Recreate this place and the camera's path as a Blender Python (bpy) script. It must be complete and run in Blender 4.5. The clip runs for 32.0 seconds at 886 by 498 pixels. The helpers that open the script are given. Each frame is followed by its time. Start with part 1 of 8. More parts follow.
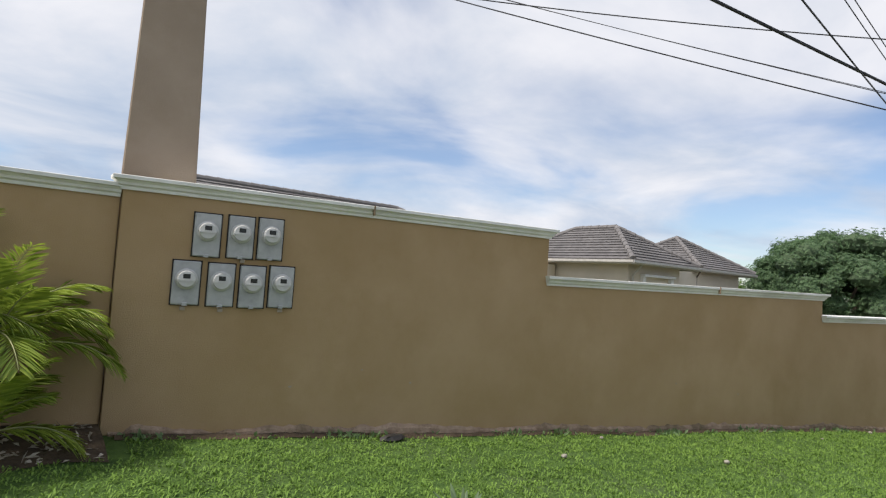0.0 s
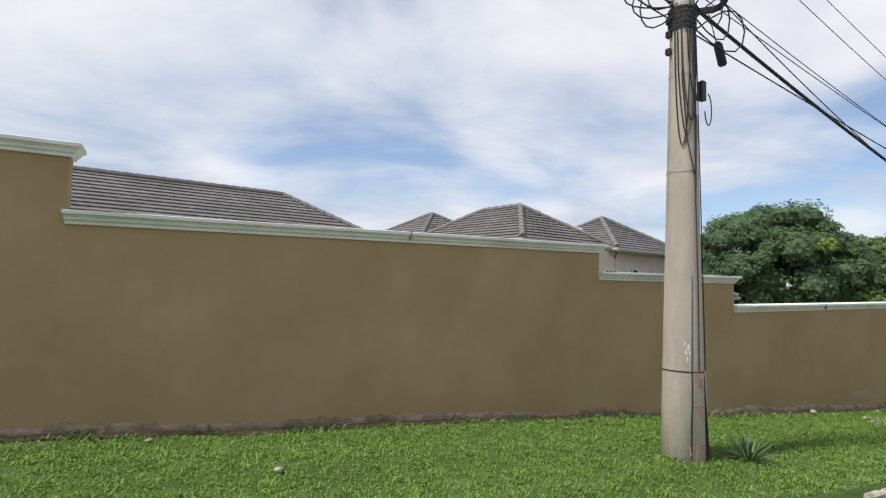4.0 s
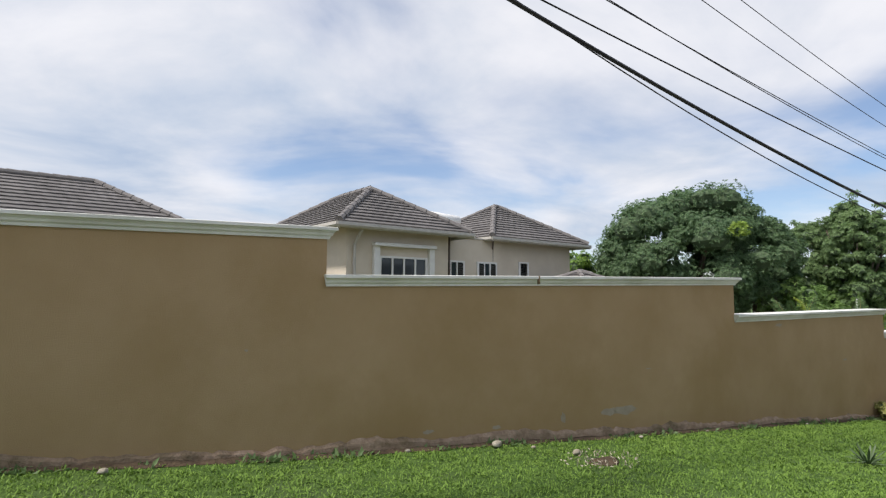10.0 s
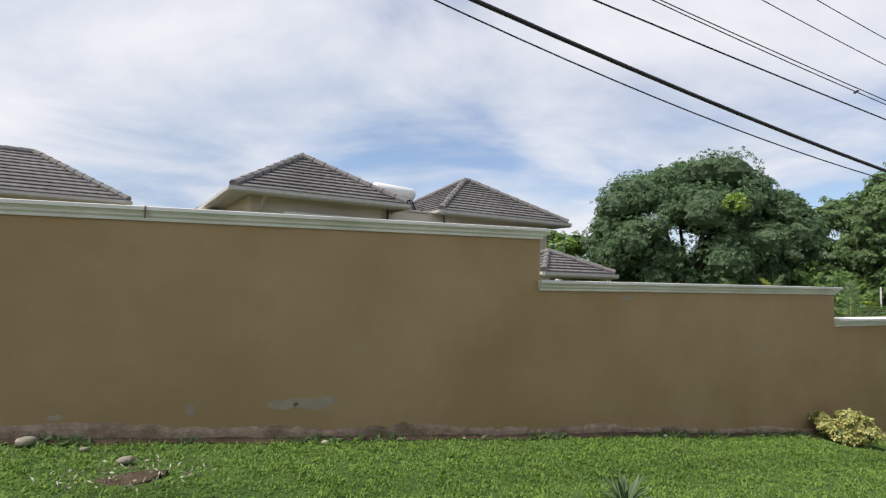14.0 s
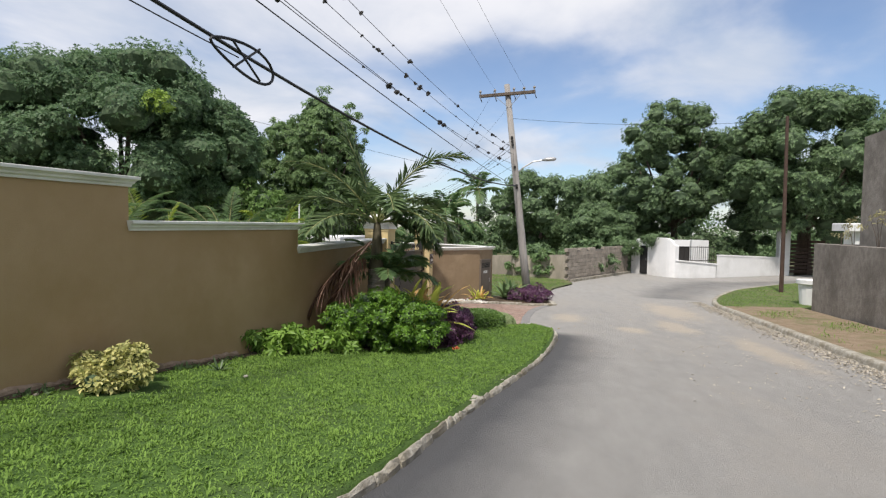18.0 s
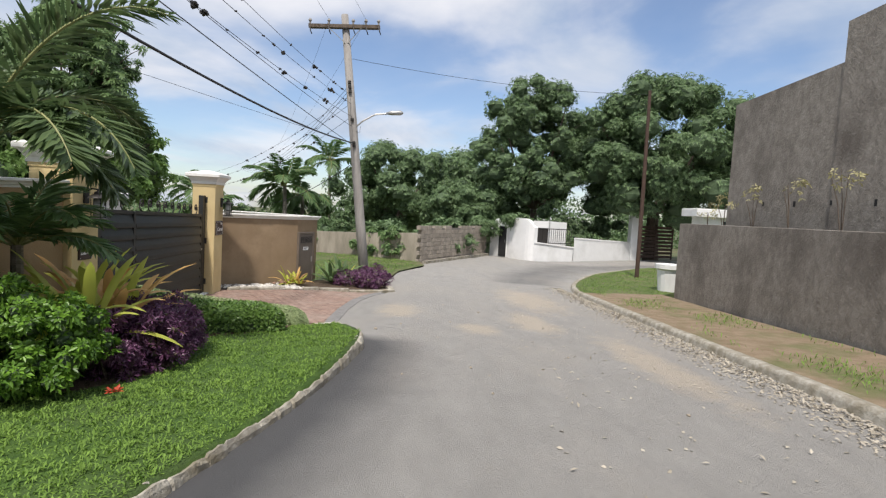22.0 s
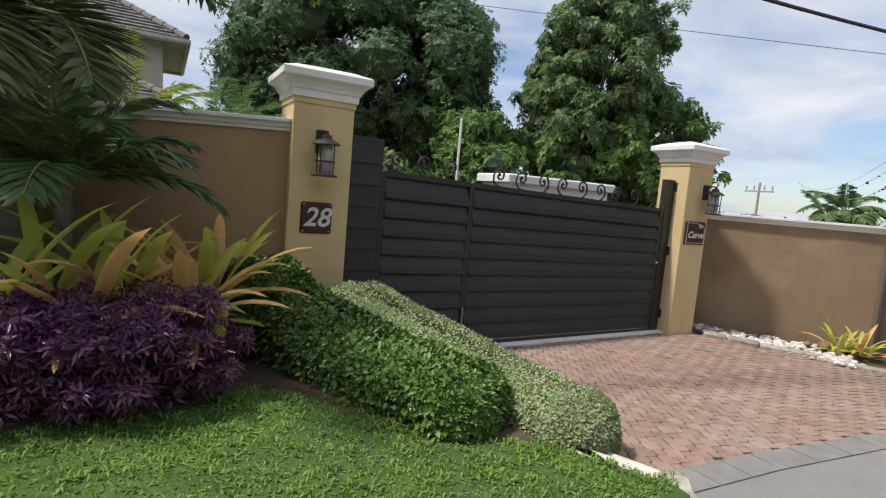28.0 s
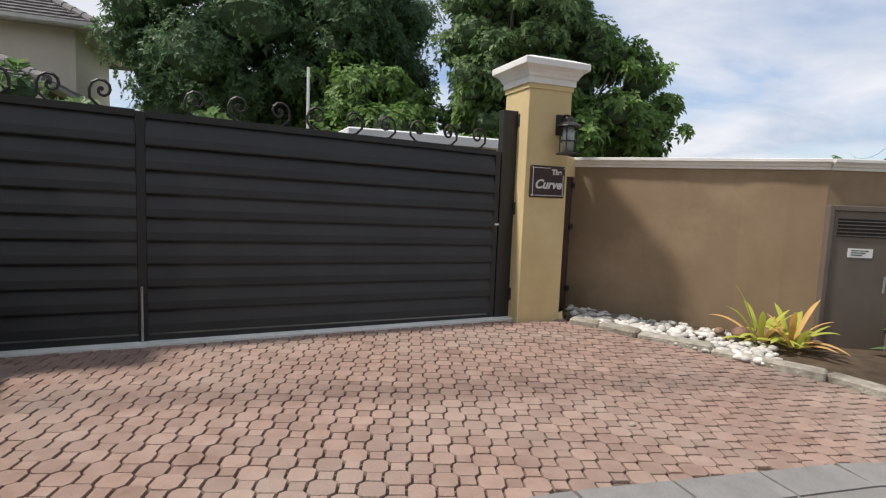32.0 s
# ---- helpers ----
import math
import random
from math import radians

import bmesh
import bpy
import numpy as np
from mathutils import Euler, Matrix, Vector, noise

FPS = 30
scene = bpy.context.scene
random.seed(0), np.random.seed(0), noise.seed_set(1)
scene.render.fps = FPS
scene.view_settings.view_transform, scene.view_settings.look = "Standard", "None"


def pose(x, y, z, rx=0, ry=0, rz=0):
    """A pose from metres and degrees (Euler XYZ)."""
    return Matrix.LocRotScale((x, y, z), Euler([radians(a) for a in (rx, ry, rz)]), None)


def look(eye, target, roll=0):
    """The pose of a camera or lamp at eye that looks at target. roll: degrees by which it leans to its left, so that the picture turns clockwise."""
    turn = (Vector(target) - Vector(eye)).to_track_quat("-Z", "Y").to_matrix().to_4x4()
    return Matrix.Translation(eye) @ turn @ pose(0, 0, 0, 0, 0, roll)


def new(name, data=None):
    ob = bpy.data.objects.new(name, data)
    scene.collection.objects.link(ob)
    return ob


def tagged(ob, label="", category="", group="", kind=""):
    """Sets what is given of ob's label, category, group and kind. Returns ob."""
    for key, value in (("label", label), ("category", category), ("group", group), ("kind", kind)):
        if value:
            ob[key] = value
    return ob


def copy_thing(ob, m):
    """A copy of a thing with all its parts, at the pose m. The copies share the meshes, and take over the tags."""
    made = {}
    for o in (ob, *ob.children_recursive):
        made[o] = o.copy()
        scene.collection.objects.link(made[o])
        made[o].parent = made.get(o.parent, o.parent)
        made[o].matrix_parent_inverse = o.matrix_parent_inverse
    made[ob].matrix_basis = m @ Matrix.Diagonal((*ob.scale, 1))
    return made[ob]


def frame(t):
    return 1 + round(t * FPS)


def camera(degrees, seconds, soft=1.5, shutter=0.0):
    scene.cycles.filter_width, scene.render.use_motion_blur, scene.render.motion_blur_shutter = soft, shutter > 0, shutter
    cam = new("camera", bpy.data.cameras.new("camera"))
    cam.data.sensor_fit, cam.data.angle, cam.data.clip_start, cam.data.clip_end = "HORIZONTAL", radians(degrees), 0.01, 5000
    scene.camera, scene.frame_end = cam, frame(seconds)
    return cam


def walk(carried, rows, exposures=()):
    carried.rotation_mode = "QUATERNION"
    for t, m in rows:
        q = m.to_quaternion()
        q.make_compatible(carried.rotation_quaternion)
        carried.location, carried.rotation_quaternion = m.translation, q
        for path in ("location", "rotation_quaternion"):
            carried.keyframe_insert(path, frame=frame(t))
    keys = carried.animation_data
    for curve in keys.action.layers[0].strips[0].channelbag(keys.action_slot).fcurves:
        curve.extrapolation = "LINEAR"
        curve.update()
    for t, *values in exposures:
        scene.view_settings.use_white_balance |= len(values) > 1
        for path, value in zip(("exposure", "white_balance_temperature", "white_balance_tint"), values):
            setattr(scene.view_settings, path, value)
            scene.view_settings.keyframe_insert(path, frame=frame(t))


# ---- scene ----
cam = camera(78.9, 32.0, 1.25)
METRES, EYE, TILT, LEAN, TURN = 33.0, 1.45, 0.0, 0.0, -37.8
ROWS = [
    (0.0, 0.0, 0.0, 0.0, -0.2, 3.09, -3.68),
    (0.5, 0.0154, 0.008, -0.0013, 0.38, 3.08, -1.8),
    (1.0, 0.0315, 0.0145, -0.0026, 0.57, 3.24, -1.12),
    (1.5, 0.0462, 0.022, -0.0038, 0.2, 3.48, -1.21),
    (2.0, 0.0621, 0.0283, -0.0053, -0.31, 3.84, -1.4),
    (2.5, 0.0773, 0.0361, -0.007, -0.52, 4.02, -2.83),
    (3.0, 0.0938, 0.042, -0.0086, -0.38, 4.2, -1.64),
    (3.5, 0.11, 0.0496, -0.0102, -0.23, 3.67, -0.85),
    (4.0, 0.1251, 0.0566, -0.0115, -0.7, 3.37, -1.46),
    (4.5, 0.1385, 0.0646, -0.0125, -2.07, 3.08, -1.82),
    (6.5, 0.1926, 0.0934, -0.0157, -4.59, 2.66, -1.51),
    (7.0, 0.2068, 0.1012, -0.0169, -4.61, 3.25, -1.83),
    (7.5, 0.2213, 0.1099, -0.0182, -4.23, 3.45, -0.79),
    (8.0, 0.2348, 0.1185, -0.0195, -3.54, 3.77, -0.84),
    (8.5, 0.2494, 0.1264, -0.0203, -2.95, 3.96, -0.71),
    (9.0, 0.2625, 0.1346, -0.0213, -2.79, 4.25, -0.77),
    (9.5, 0.277, 0.1421, -0.0223, -2.51, 4.37, -0.55),
    (10.0, 0.2906, 0.1504, -0.0237, -0.78, 4.49, -0.3),
    (10.5, 0.3059, 0.158, -0.025, 1.0, 4.52, -0.83),
    (11.0, 0.3198, 0.1662, -0.0263, 1.93, 4.56, -0.61),
    (11.5, 0.3355, 0.1738, -0.0281, 2.45, 4.52, -1.51),
    (12.0, 0.3494, 0.1833, -0.0297, 3.37, 4.43, -0.52),
    (12.5, 0.3642, 0.1911, -0.0307, 5.21, 4.42, -1.18),
    (13.0, 0.3779, 0.2004, -0.0319, 6.68, 4.12, 1.26),
    (13.5, 0.3935, 0.2073, -0.0334, 6.86, 4.22, -0.29),
    (15.5, 0.4501, 0.2362, -0.0389, 3.53, 0.97, -2.81),
    (16.0, 0.463, 0.2449, -0.0406, 2.31, 0.62, -1.97),
    (16.5, 0.4768, 0.2515, -0.0427, -1.07, 0.69, -2.49),
    (17.0, 0.4898, 0.2599, -0.0439, -9.85, 0.37, -1.08),
    (17.5, 0.5032, 0.2663, -0.0453, -22.59, -0.9, -0.19),
    (18.0, 0.5168, 0.2727, -0.0464, -41.38, -2.52, -1.03),
    (18.5, 0.5312, 0.2785, -0.048, -47.68, -3.39, -1.2),
    (19.0, 0.5449, 0.2856, -0.0493, -49.92, -3.77, -1.24),
    (19.5, 0.5596, 0.2922, -0.051, -52.5, -4.02, -0.81),
    (20.0, 0.5746, 0.2997, -0.0527, -53.22, -4.17, -1.31),
    (20.5, 0.5893, 0.3062, -0.0545, -53.71, -4.17, -2.13),
    (21.0, 0.6052, 0.3139, -0.057, -54.25, -3.88, -2.95),
    (21.5, 0.6204, 0.3213, -0.0588, -54.81, -3.9, -4.05),
    (22.0, 0.6345, 0.3289, -0.0597, -55.11, -3.89, -3.19),
    (22.5, 0.6485, 0.336, -0.0613, -53.25, -3.72, -1.3),
    (23.0, 0.6623, 0.3431, -0.0627, -49.62, -3.15, -1.4),
    (23.5, 0.6751, 0.3493, -0.0637, -42.88, -2.5, -0.85),
    (24.0, 0.6889, 0.3555, -0.0654, -36.61, -1.99, -1.61),
    (24.5, 0.7013, 0.3624, -0.0664, -30.12, -2.12, -1.55),
    (25.0, 0.715, 0.369, -0.0677, -23.35, -2.12, -2.44),
    (25.5, 0.7276, 0.3772, -0.069, -13.61, -2.2, -1.65),
    (27.5, 0.7754, 0.4146, -0.07, 6.25, -5.35, -4.32),
    (28.0, 0.7879, 0.4225, -0.0719, 10.44, -5.84, -5.0),
    (28.5, 0.7992, 0.4311, -0.0733, 12.93, -6.21, -4.12),
    (29.0, 0.8119, 0.4384, -0.0747, 14.45, -6.33, -4.06),
    (29.5, 0.8225, 0.4477, -0.0765, 14.92, -6.43, -3.27),
    (30.0, 0.8334, 0.4569, -0.078, 15.55, -6.42, -3.93),
    (30.5, 0.842, 0.4674, -0.0794, 16.35, -6.35, -3.88),
    (31.0, 0.8523, 0.4774, -0.0814, 17.29, -6.16, -3.93),
    (31.5, 0.8614, 0.4879, -0.0826, 16.76, -6.13, -2.81),
    (32.0, 0.8711, 0.4981, -0.0843, 16.41, -5.85, -2.26),
]
walk(cam, [(t, pose(0, 0, EYE, TILT, LEAN, TURN) @ pose(METRES * x, METRES * y, METRES * z, 90 + pitch, roll, yaw)) for t, x, y, z, yaw, pitch, roll in ROWS], [(0.0, 0.38, 6600, 13), (32.0, 0.38, 6600, 13)])

# ---- world and light ----
SUN = Vector((-0.50, 0.10, 0.86)).normalized()
world = bpy.data.worlds.new("sky")
scene.world = world
world.use_nodes = True


def build_sky():
    nt = world.node_tree
    n, l = nt.nodes, nt.links
    n.clear()
    out, bg = n.new("ShaderNodeOutputWorld"), n.new("ShaderNodeBackground")
    sky = n.new("ShaderNodeTexSky")
    sky.sky_type, sky.sun_disc = "NISHITA", False
    sky.sun_elevation = math.asin(SUN.z)
    sky.sun_rotation = math.atan2(SUN.x, SUN.y)
    sky.dust_density, sky.ozone_density = 0.6, 2.0
    tc = n.new("ShaderNodeTexCoord")
    sep = n.new("ShaderNodeSeparateXYZ")
    l.new(tc.outputs["Generated"], sep.inputs[0])

    def calc(op, a, b):
        m = n.new("ShaderNodeMath")
        m.operation = op
        for i, v in enumerate((a, b)):
            if isinstance(v, (int, float)):
                m.inputs[i].default_value = v
            else:
                l.new(v, m.inputs[i])
        return m.outputs[0]

    high = calc("ADD", calc("MAXIMUM", sep.outputs[2], 0.0), 0.16)
    comb = n.new("ShaderNodeCombineXYZ")
    l.new(calc("DIVIDE", sep.outputs[0], high), comb.inputs[0])
    l.new(calc("DIVIDE", sep.outputs[1], high), comb.inputs[1])

    def cloud_noise(scale, detail, rough, dist, shift):
        mp = n.new("ShaderNodeMapping")
        mp.inputs["Location"].default_value = shift
        mp.inputs["Rotation"].default_value = (0, 0, 0.5)
        mp.inputs["Scale"].default_value = (1.0, 1.1, 1.0)
        l.new(comb.outputs[0], mp.inputs[0])
        t = n.new("ShaderNodeTexNoise")
        t.inputs["Scale"].default_value, t.inputs["Detail"].default_value = scale, detail
        t.inputs["Roughness"].default_value, t.inputs["Distortion"].default_value = rough, dist
        l.new(mp.outputs[0], t.inputs[0])
        return t.outputs[0]

    def ramp(value, stops):
        r = n.new("ShaderNodeValToRGB")
        r.color_ramp.interpolation = "B_SPLINE"
        while len(r.color_ramp.elements) < len(stops):
            r.color_ramp.elements.new(0.5)
        for e, (p, c) in zip(r.color_ramp.elements, stops):
            e.position, e.color = p, (*c, 1) if len(c) == 3 else c
        l.new(value, r.inputs[0])
        return r.outputs[0]

    # thinner cover low down and towards the valley, where blue shows
    low = calc("MULTIPLY", calc("SUBTRACT", 1.0, calc("MINIMUM", calc("MULTIPLY", calc("MAXIMUM", sep.outputs[2], 0.0), 4.5), 1.0)), 0.13)
    east = calc("MULTIPLY", calc("MAXIMUM", calc("SUBTRACT", sep.outputs[0], calc("MULTIPLY", sep.outputs[1], 0.5)), 0.0), 0.125)
    thick = calc("SUBTRACT", cloud_noise(0.8, 8, 0.5, 0.35, (3.1, 1.7, 0)), calc("ADD", low, east))
    cover = ramp(thick, [(0.28, (0, 0, 0)), (0.38, (0.72, 0.72, 0.72)), (0.50, (1, 1, 1))])
    body = ramp(cloud_noise(1.1, 10, 0.56, 0.35, (7.3, 4.4, 2)), [(0.28, (0.34, 0.44, 0.59)), (0.41, (0.50, 0.575, 0.675)), (0.53, (0.63, 0.67, 0.73)), (0.66, (0.77, 0.79, 0.82))])
    gain = n.new("ShaderNodeMix")
    gain.data_type, gain.blend_type = "RGBA", "MULTIPLY"
    gain.inputs[0].default_value = 1.0
    l.new(sky.outputs[0], gain.inputs[6])
    gain.inputs[7].default_value = (0.110, 0.115, 0.122, 1)
    mix = n.new("ShaderNodeMix")
    mix.data_type = "RGBA"
    l.new(cover, mix.inputs[0])
    l.new(gain.outputs[2], mix.inputs[6])
    l.new(body, mix.inputs[7])
    l.new(mix.outputs[2], bg.inputs[0])
    bg.inputs[1].default_value = 0.92
    l.new(bg.outputs[0], out.inputs[0])


build_sky()
sun = new("sun", bpy.data.lights.new("sun", "SUN"))
sun.data.energy, sun.data.angle, sun.data.color = 3.3, radians(4.5), (1.0, 0.955, 0.885)
sun.matrix_world = look((0, 0, 30), Vector((0, 0, 30)) - SUN)


# ---- materials ----
def material(name, dark, light, scale=6.0, rough=0.8, bump=0.2, fine=60.0, metal=0.0, stain=None, stain_scale=0.7, each=0.0, spec=0.4, island=0.0, stretch=None, subsurface=0.0):
    """A two-scale noise material: dark to light by noise, fine relief, a stain at large scale, variation per object or island."""
    m = bpy.data.materials.new(name)
    m.use_nodes = True
    nt = m.node_tree
    n, l = nt.nodes, nt.links
    bsdf = n["Principled BSDF"]
    geo = n.new("ShaderNodeNewGeometry")
    src = geo.outputs["Position"]
    if stretch:
        mp = n.new("ShaderNodeMapping")
        mp.inputs["Scale"].default_value = stretch
        l.new(src, mp.inputs[0])
        src = mp.outputs[0]

    def noise_tex(sc, detail=6, rgh=0.6):
        t = n.new("ShaderNodeTexNoise")
        t.inputs["Scale"].default_value, t.inputs["Detail"].default_value, t.inputs["Roughness"].default_value = sc, detail, rgh
        l.new(src, t.inputs[0])
        return t

    base = noise_tex(scale)
    ramp = n.new("ShaderNodeValToRGB")
    ramp.color_ramp.elements[0].position, ramp.color_ramp.elements[0].color = 0.3, (*dark, 1)
    ramp.color_ramp.elements[1].position, ramp.color_ramp.elements[1].color = 0.7, (*light, 1)
    l.new(base.outputs[0], ramp.inputs[0])
    col = ramp.outputs[0]
    if stain:
        big = noise_tex(stain_scale, 7, 0.65)
        cut = n.new("ShaderNodeValToRGB")
        cut.color_ramp.elements[0].position, cut.color_ramp.elements[1].position = 0.48, 0.68
        l.new(big.outputs[0], cut.inputs[0])
        mx = n.new("ShaderNodeMix")
        mx.data_type = "RGBA"
        l.new(cut.outputs[0], mx.inputs[0])
        l.new(col, mx.inputs[6])
        mx.inputs[7].default_value = (*stain, 1)
        col = mx.outputs[2]
    vary = None
    if each:
        info = n.new("ShaderNodeObjectInfo")
        vary, amount = info.outputs["Random"], each
    elif island:
        vary, amount = geo.outputs["Random Per Island"], island
    if vary:
        mr = n.new("ShaderNodeMapRange")
        mr.inputs[3].default_value, mr.inputs[4].default_value = 1 - amount, 1 + amount
        l.new(vary, mr.inputs[0])
        hsv = n.new("ShaderNodeHueSaturation")
        l.new(mr.outputs[0], hsv.inputs["Value"])
        l.new(col, hsv.inputs["Color"])
        col = hsv.outputs[0]
    l.new(col, bsdf.inputs["Base Color"])
    bsdf.inputs["Roughness"].default_value = rough
    bsdf.inputs["Metallic"].default_value = metal
    bsdf.inputs["Specular IOR Level"].default_value = spec
    if bump:
        b = n.new("ShaderNodeBump")
        b.inputs["Strength"].default_value, b.inputs["Distance"].default_value = bump, 0.02
        l.new(noise_tex(fine, 4).outputs[0], b.inputs["Height"])
        l.new(b.outputs[0], bsdf.inputs["Normal"])
    return m


def leaf_material(name, dark, light, rough=0.5, through_light=0.25, patch=1.3, share=0.45):
    """Leaves: colour by island, some light passing through."""
    m = bpy.data.materials.new(name)
    m.use_nodes = True
    n, l = m.node_tree.nodes, m.node_tree.links
    bsdf, out = n["Principled BSDF"], n["Material Output"]
    geo = n.new("ShaderNodeNewGeometry")
    ramp = n.new("ShaderNodeValToRGB")
    ramp.color_ramp.elements[0].color, ramp.color_ramp.elements[1].color = (*dark, 1), (*light, 1)
    t = n.new("ShaderNodeTexNoise")
    t.inputs["Scale"].default_value, t.inputs["Detail"].default_value = patch, 5
    l.new(geo.outputs["Position"], t.inputs[0])
    mx = n.new("ShaderNodeMix")
    mx.inputs[0].default_value = share
    l.new(geo.outputs["Random Per Island"], mx.inputs[2])
    l.new(t.outputs[0], mx.inputs[3])
    l.new(mx.outputs[0], ramp.inputs[0])
    l.new(ramp.outputs[0], bsdf.inputs["Base Color"])
    bsdf.inputs["Roughness"].default_value = rough
    bsdf.inputs["Specular IOR Level"].default_value = 0.35
    tr = n.new("ShaderNodeBsdfTranslucent")
    l.new(ramp.outputs[0], tr.inputs[0])
    add = n.new("ShaderNodeMixShader")
    add.inputs[0].default_value = through_light
    l.new(bsdf.outputs[0], add.inputs[1])
    l.new(tr.outputs[0], add.inputs[2])
    l.new(add.outputs[0], out.inputs[0])
    return m


def glass_material():
    m = bpy.data.materials.new("window_glass")
    m.use_nodes = True
    b = m.node_tree.nodes["Principled BSDF"]
    b.inputs["Base Color"].default_value = (0.03, 0.04, 0.05, 1)
    b.inputs["Roughness"].default_value = 0.06
    return m


def road_material():
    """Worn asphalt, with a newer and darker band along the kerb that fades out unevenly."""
    m = material("worn_asphalt", (0.280, 0.270, 0.250), (0.332, 0.320, 0.297), 2.4, 0.93, 0.8, 130, stain=(0.335, 0.314, 0.282), stain_scale=0.4, stretch=(0.6, 1.6, 1))
    n, l = m.node_tree.nodes, m.node_tree.links
    bsdf = n["Principled BSDF"]
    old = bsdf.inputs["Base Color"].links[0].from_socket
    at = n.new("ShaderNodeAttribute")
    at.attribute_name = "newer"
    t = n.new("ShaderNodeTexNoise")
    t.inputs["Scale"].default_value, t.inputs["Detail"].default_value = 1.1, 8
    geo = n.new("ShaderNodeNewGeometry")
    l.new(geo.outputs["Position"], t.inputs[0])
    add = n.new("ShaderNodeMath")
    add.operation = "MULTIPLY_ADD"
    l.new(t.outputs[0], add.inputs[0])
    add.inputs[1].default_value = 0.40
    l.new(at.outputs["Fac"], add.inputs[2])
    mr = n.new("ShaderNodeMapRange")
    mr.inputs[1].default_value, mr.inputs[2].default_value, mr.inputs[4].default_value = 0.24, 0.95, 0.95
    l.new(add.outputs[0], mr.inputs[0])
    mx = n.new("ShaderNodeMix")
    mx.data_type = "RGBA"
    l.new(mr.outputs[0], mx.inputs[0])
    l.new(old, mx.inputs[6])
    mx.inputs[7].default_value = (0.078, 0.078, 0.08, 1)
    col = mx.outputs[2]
    # thin drifts of sand with ragged edges
    rag = n.new("ShaderNodeTexNoise")
    rag.inputs["Scale"].default_value, rag.inputs["Detail"].default_value, rag.inputs["Roughness"].default_value = 2.6, 9, 0.7
    l.new(geo.outputs["Position"], rag.inputs[0])
    for cx, cy, sx, sy in ((32.35, -5.42, 0.7, 0.42), (33.4, -6.6, 1.6, 0.5), (37.5, -7.4, 3.0, 0.9), (30.0, -7.5, 2.4, 0.45), (34.5, -4.0, 1.2, 0.5)):
        mp = n.new("ShaderNodeMapping")
        mp.vector_type = "TEXTURE"
        mp.inputs["Location"].default_value, mp.inputs["Scale"].default_value = (cx, cy, -2.7), (sx, sy, 3.0)
        l.new(geo.outputs["Position"], mp.inputs[0])
        ln = n.new("ShaderNodeVectorMath")
        ln.operation = "LENGTH"
        l.new(mp.outputs[0], ln.inputs[0])
        ad = n.new("ShaderNodeMath")
        ad.operation = "MULTIPLY_ADD"
        l.new(rag.outputs[0], ad.inputs[0])
        ad.inputs[1].default_value = -1.8
        l.new(ln.outputs["Value"], ad.inputs[2])
        mr = n.new("ShaderNodeMapRange")
        mr.inputs[1].default_value, mr.inputs[2].default_value = 0.15, -0.45
        mr.inputs[4].default_value = 0.85
        l.new(ad.outputs[0], mr.inputs[0])
        mx = n.new("ShaderNodeMix")
        mx.data_type = "RGBA"
        l.new(mr.outputs[0], mx.inputs[0])
        l.new(col, mx.inputs[6])
        mx.inputs[7].default_value = (0.42, 0.365, 0.295, 1)
        col = mx.outputs[2]
    l.new(col, bsdf.inputs["Base Color"])
    return m


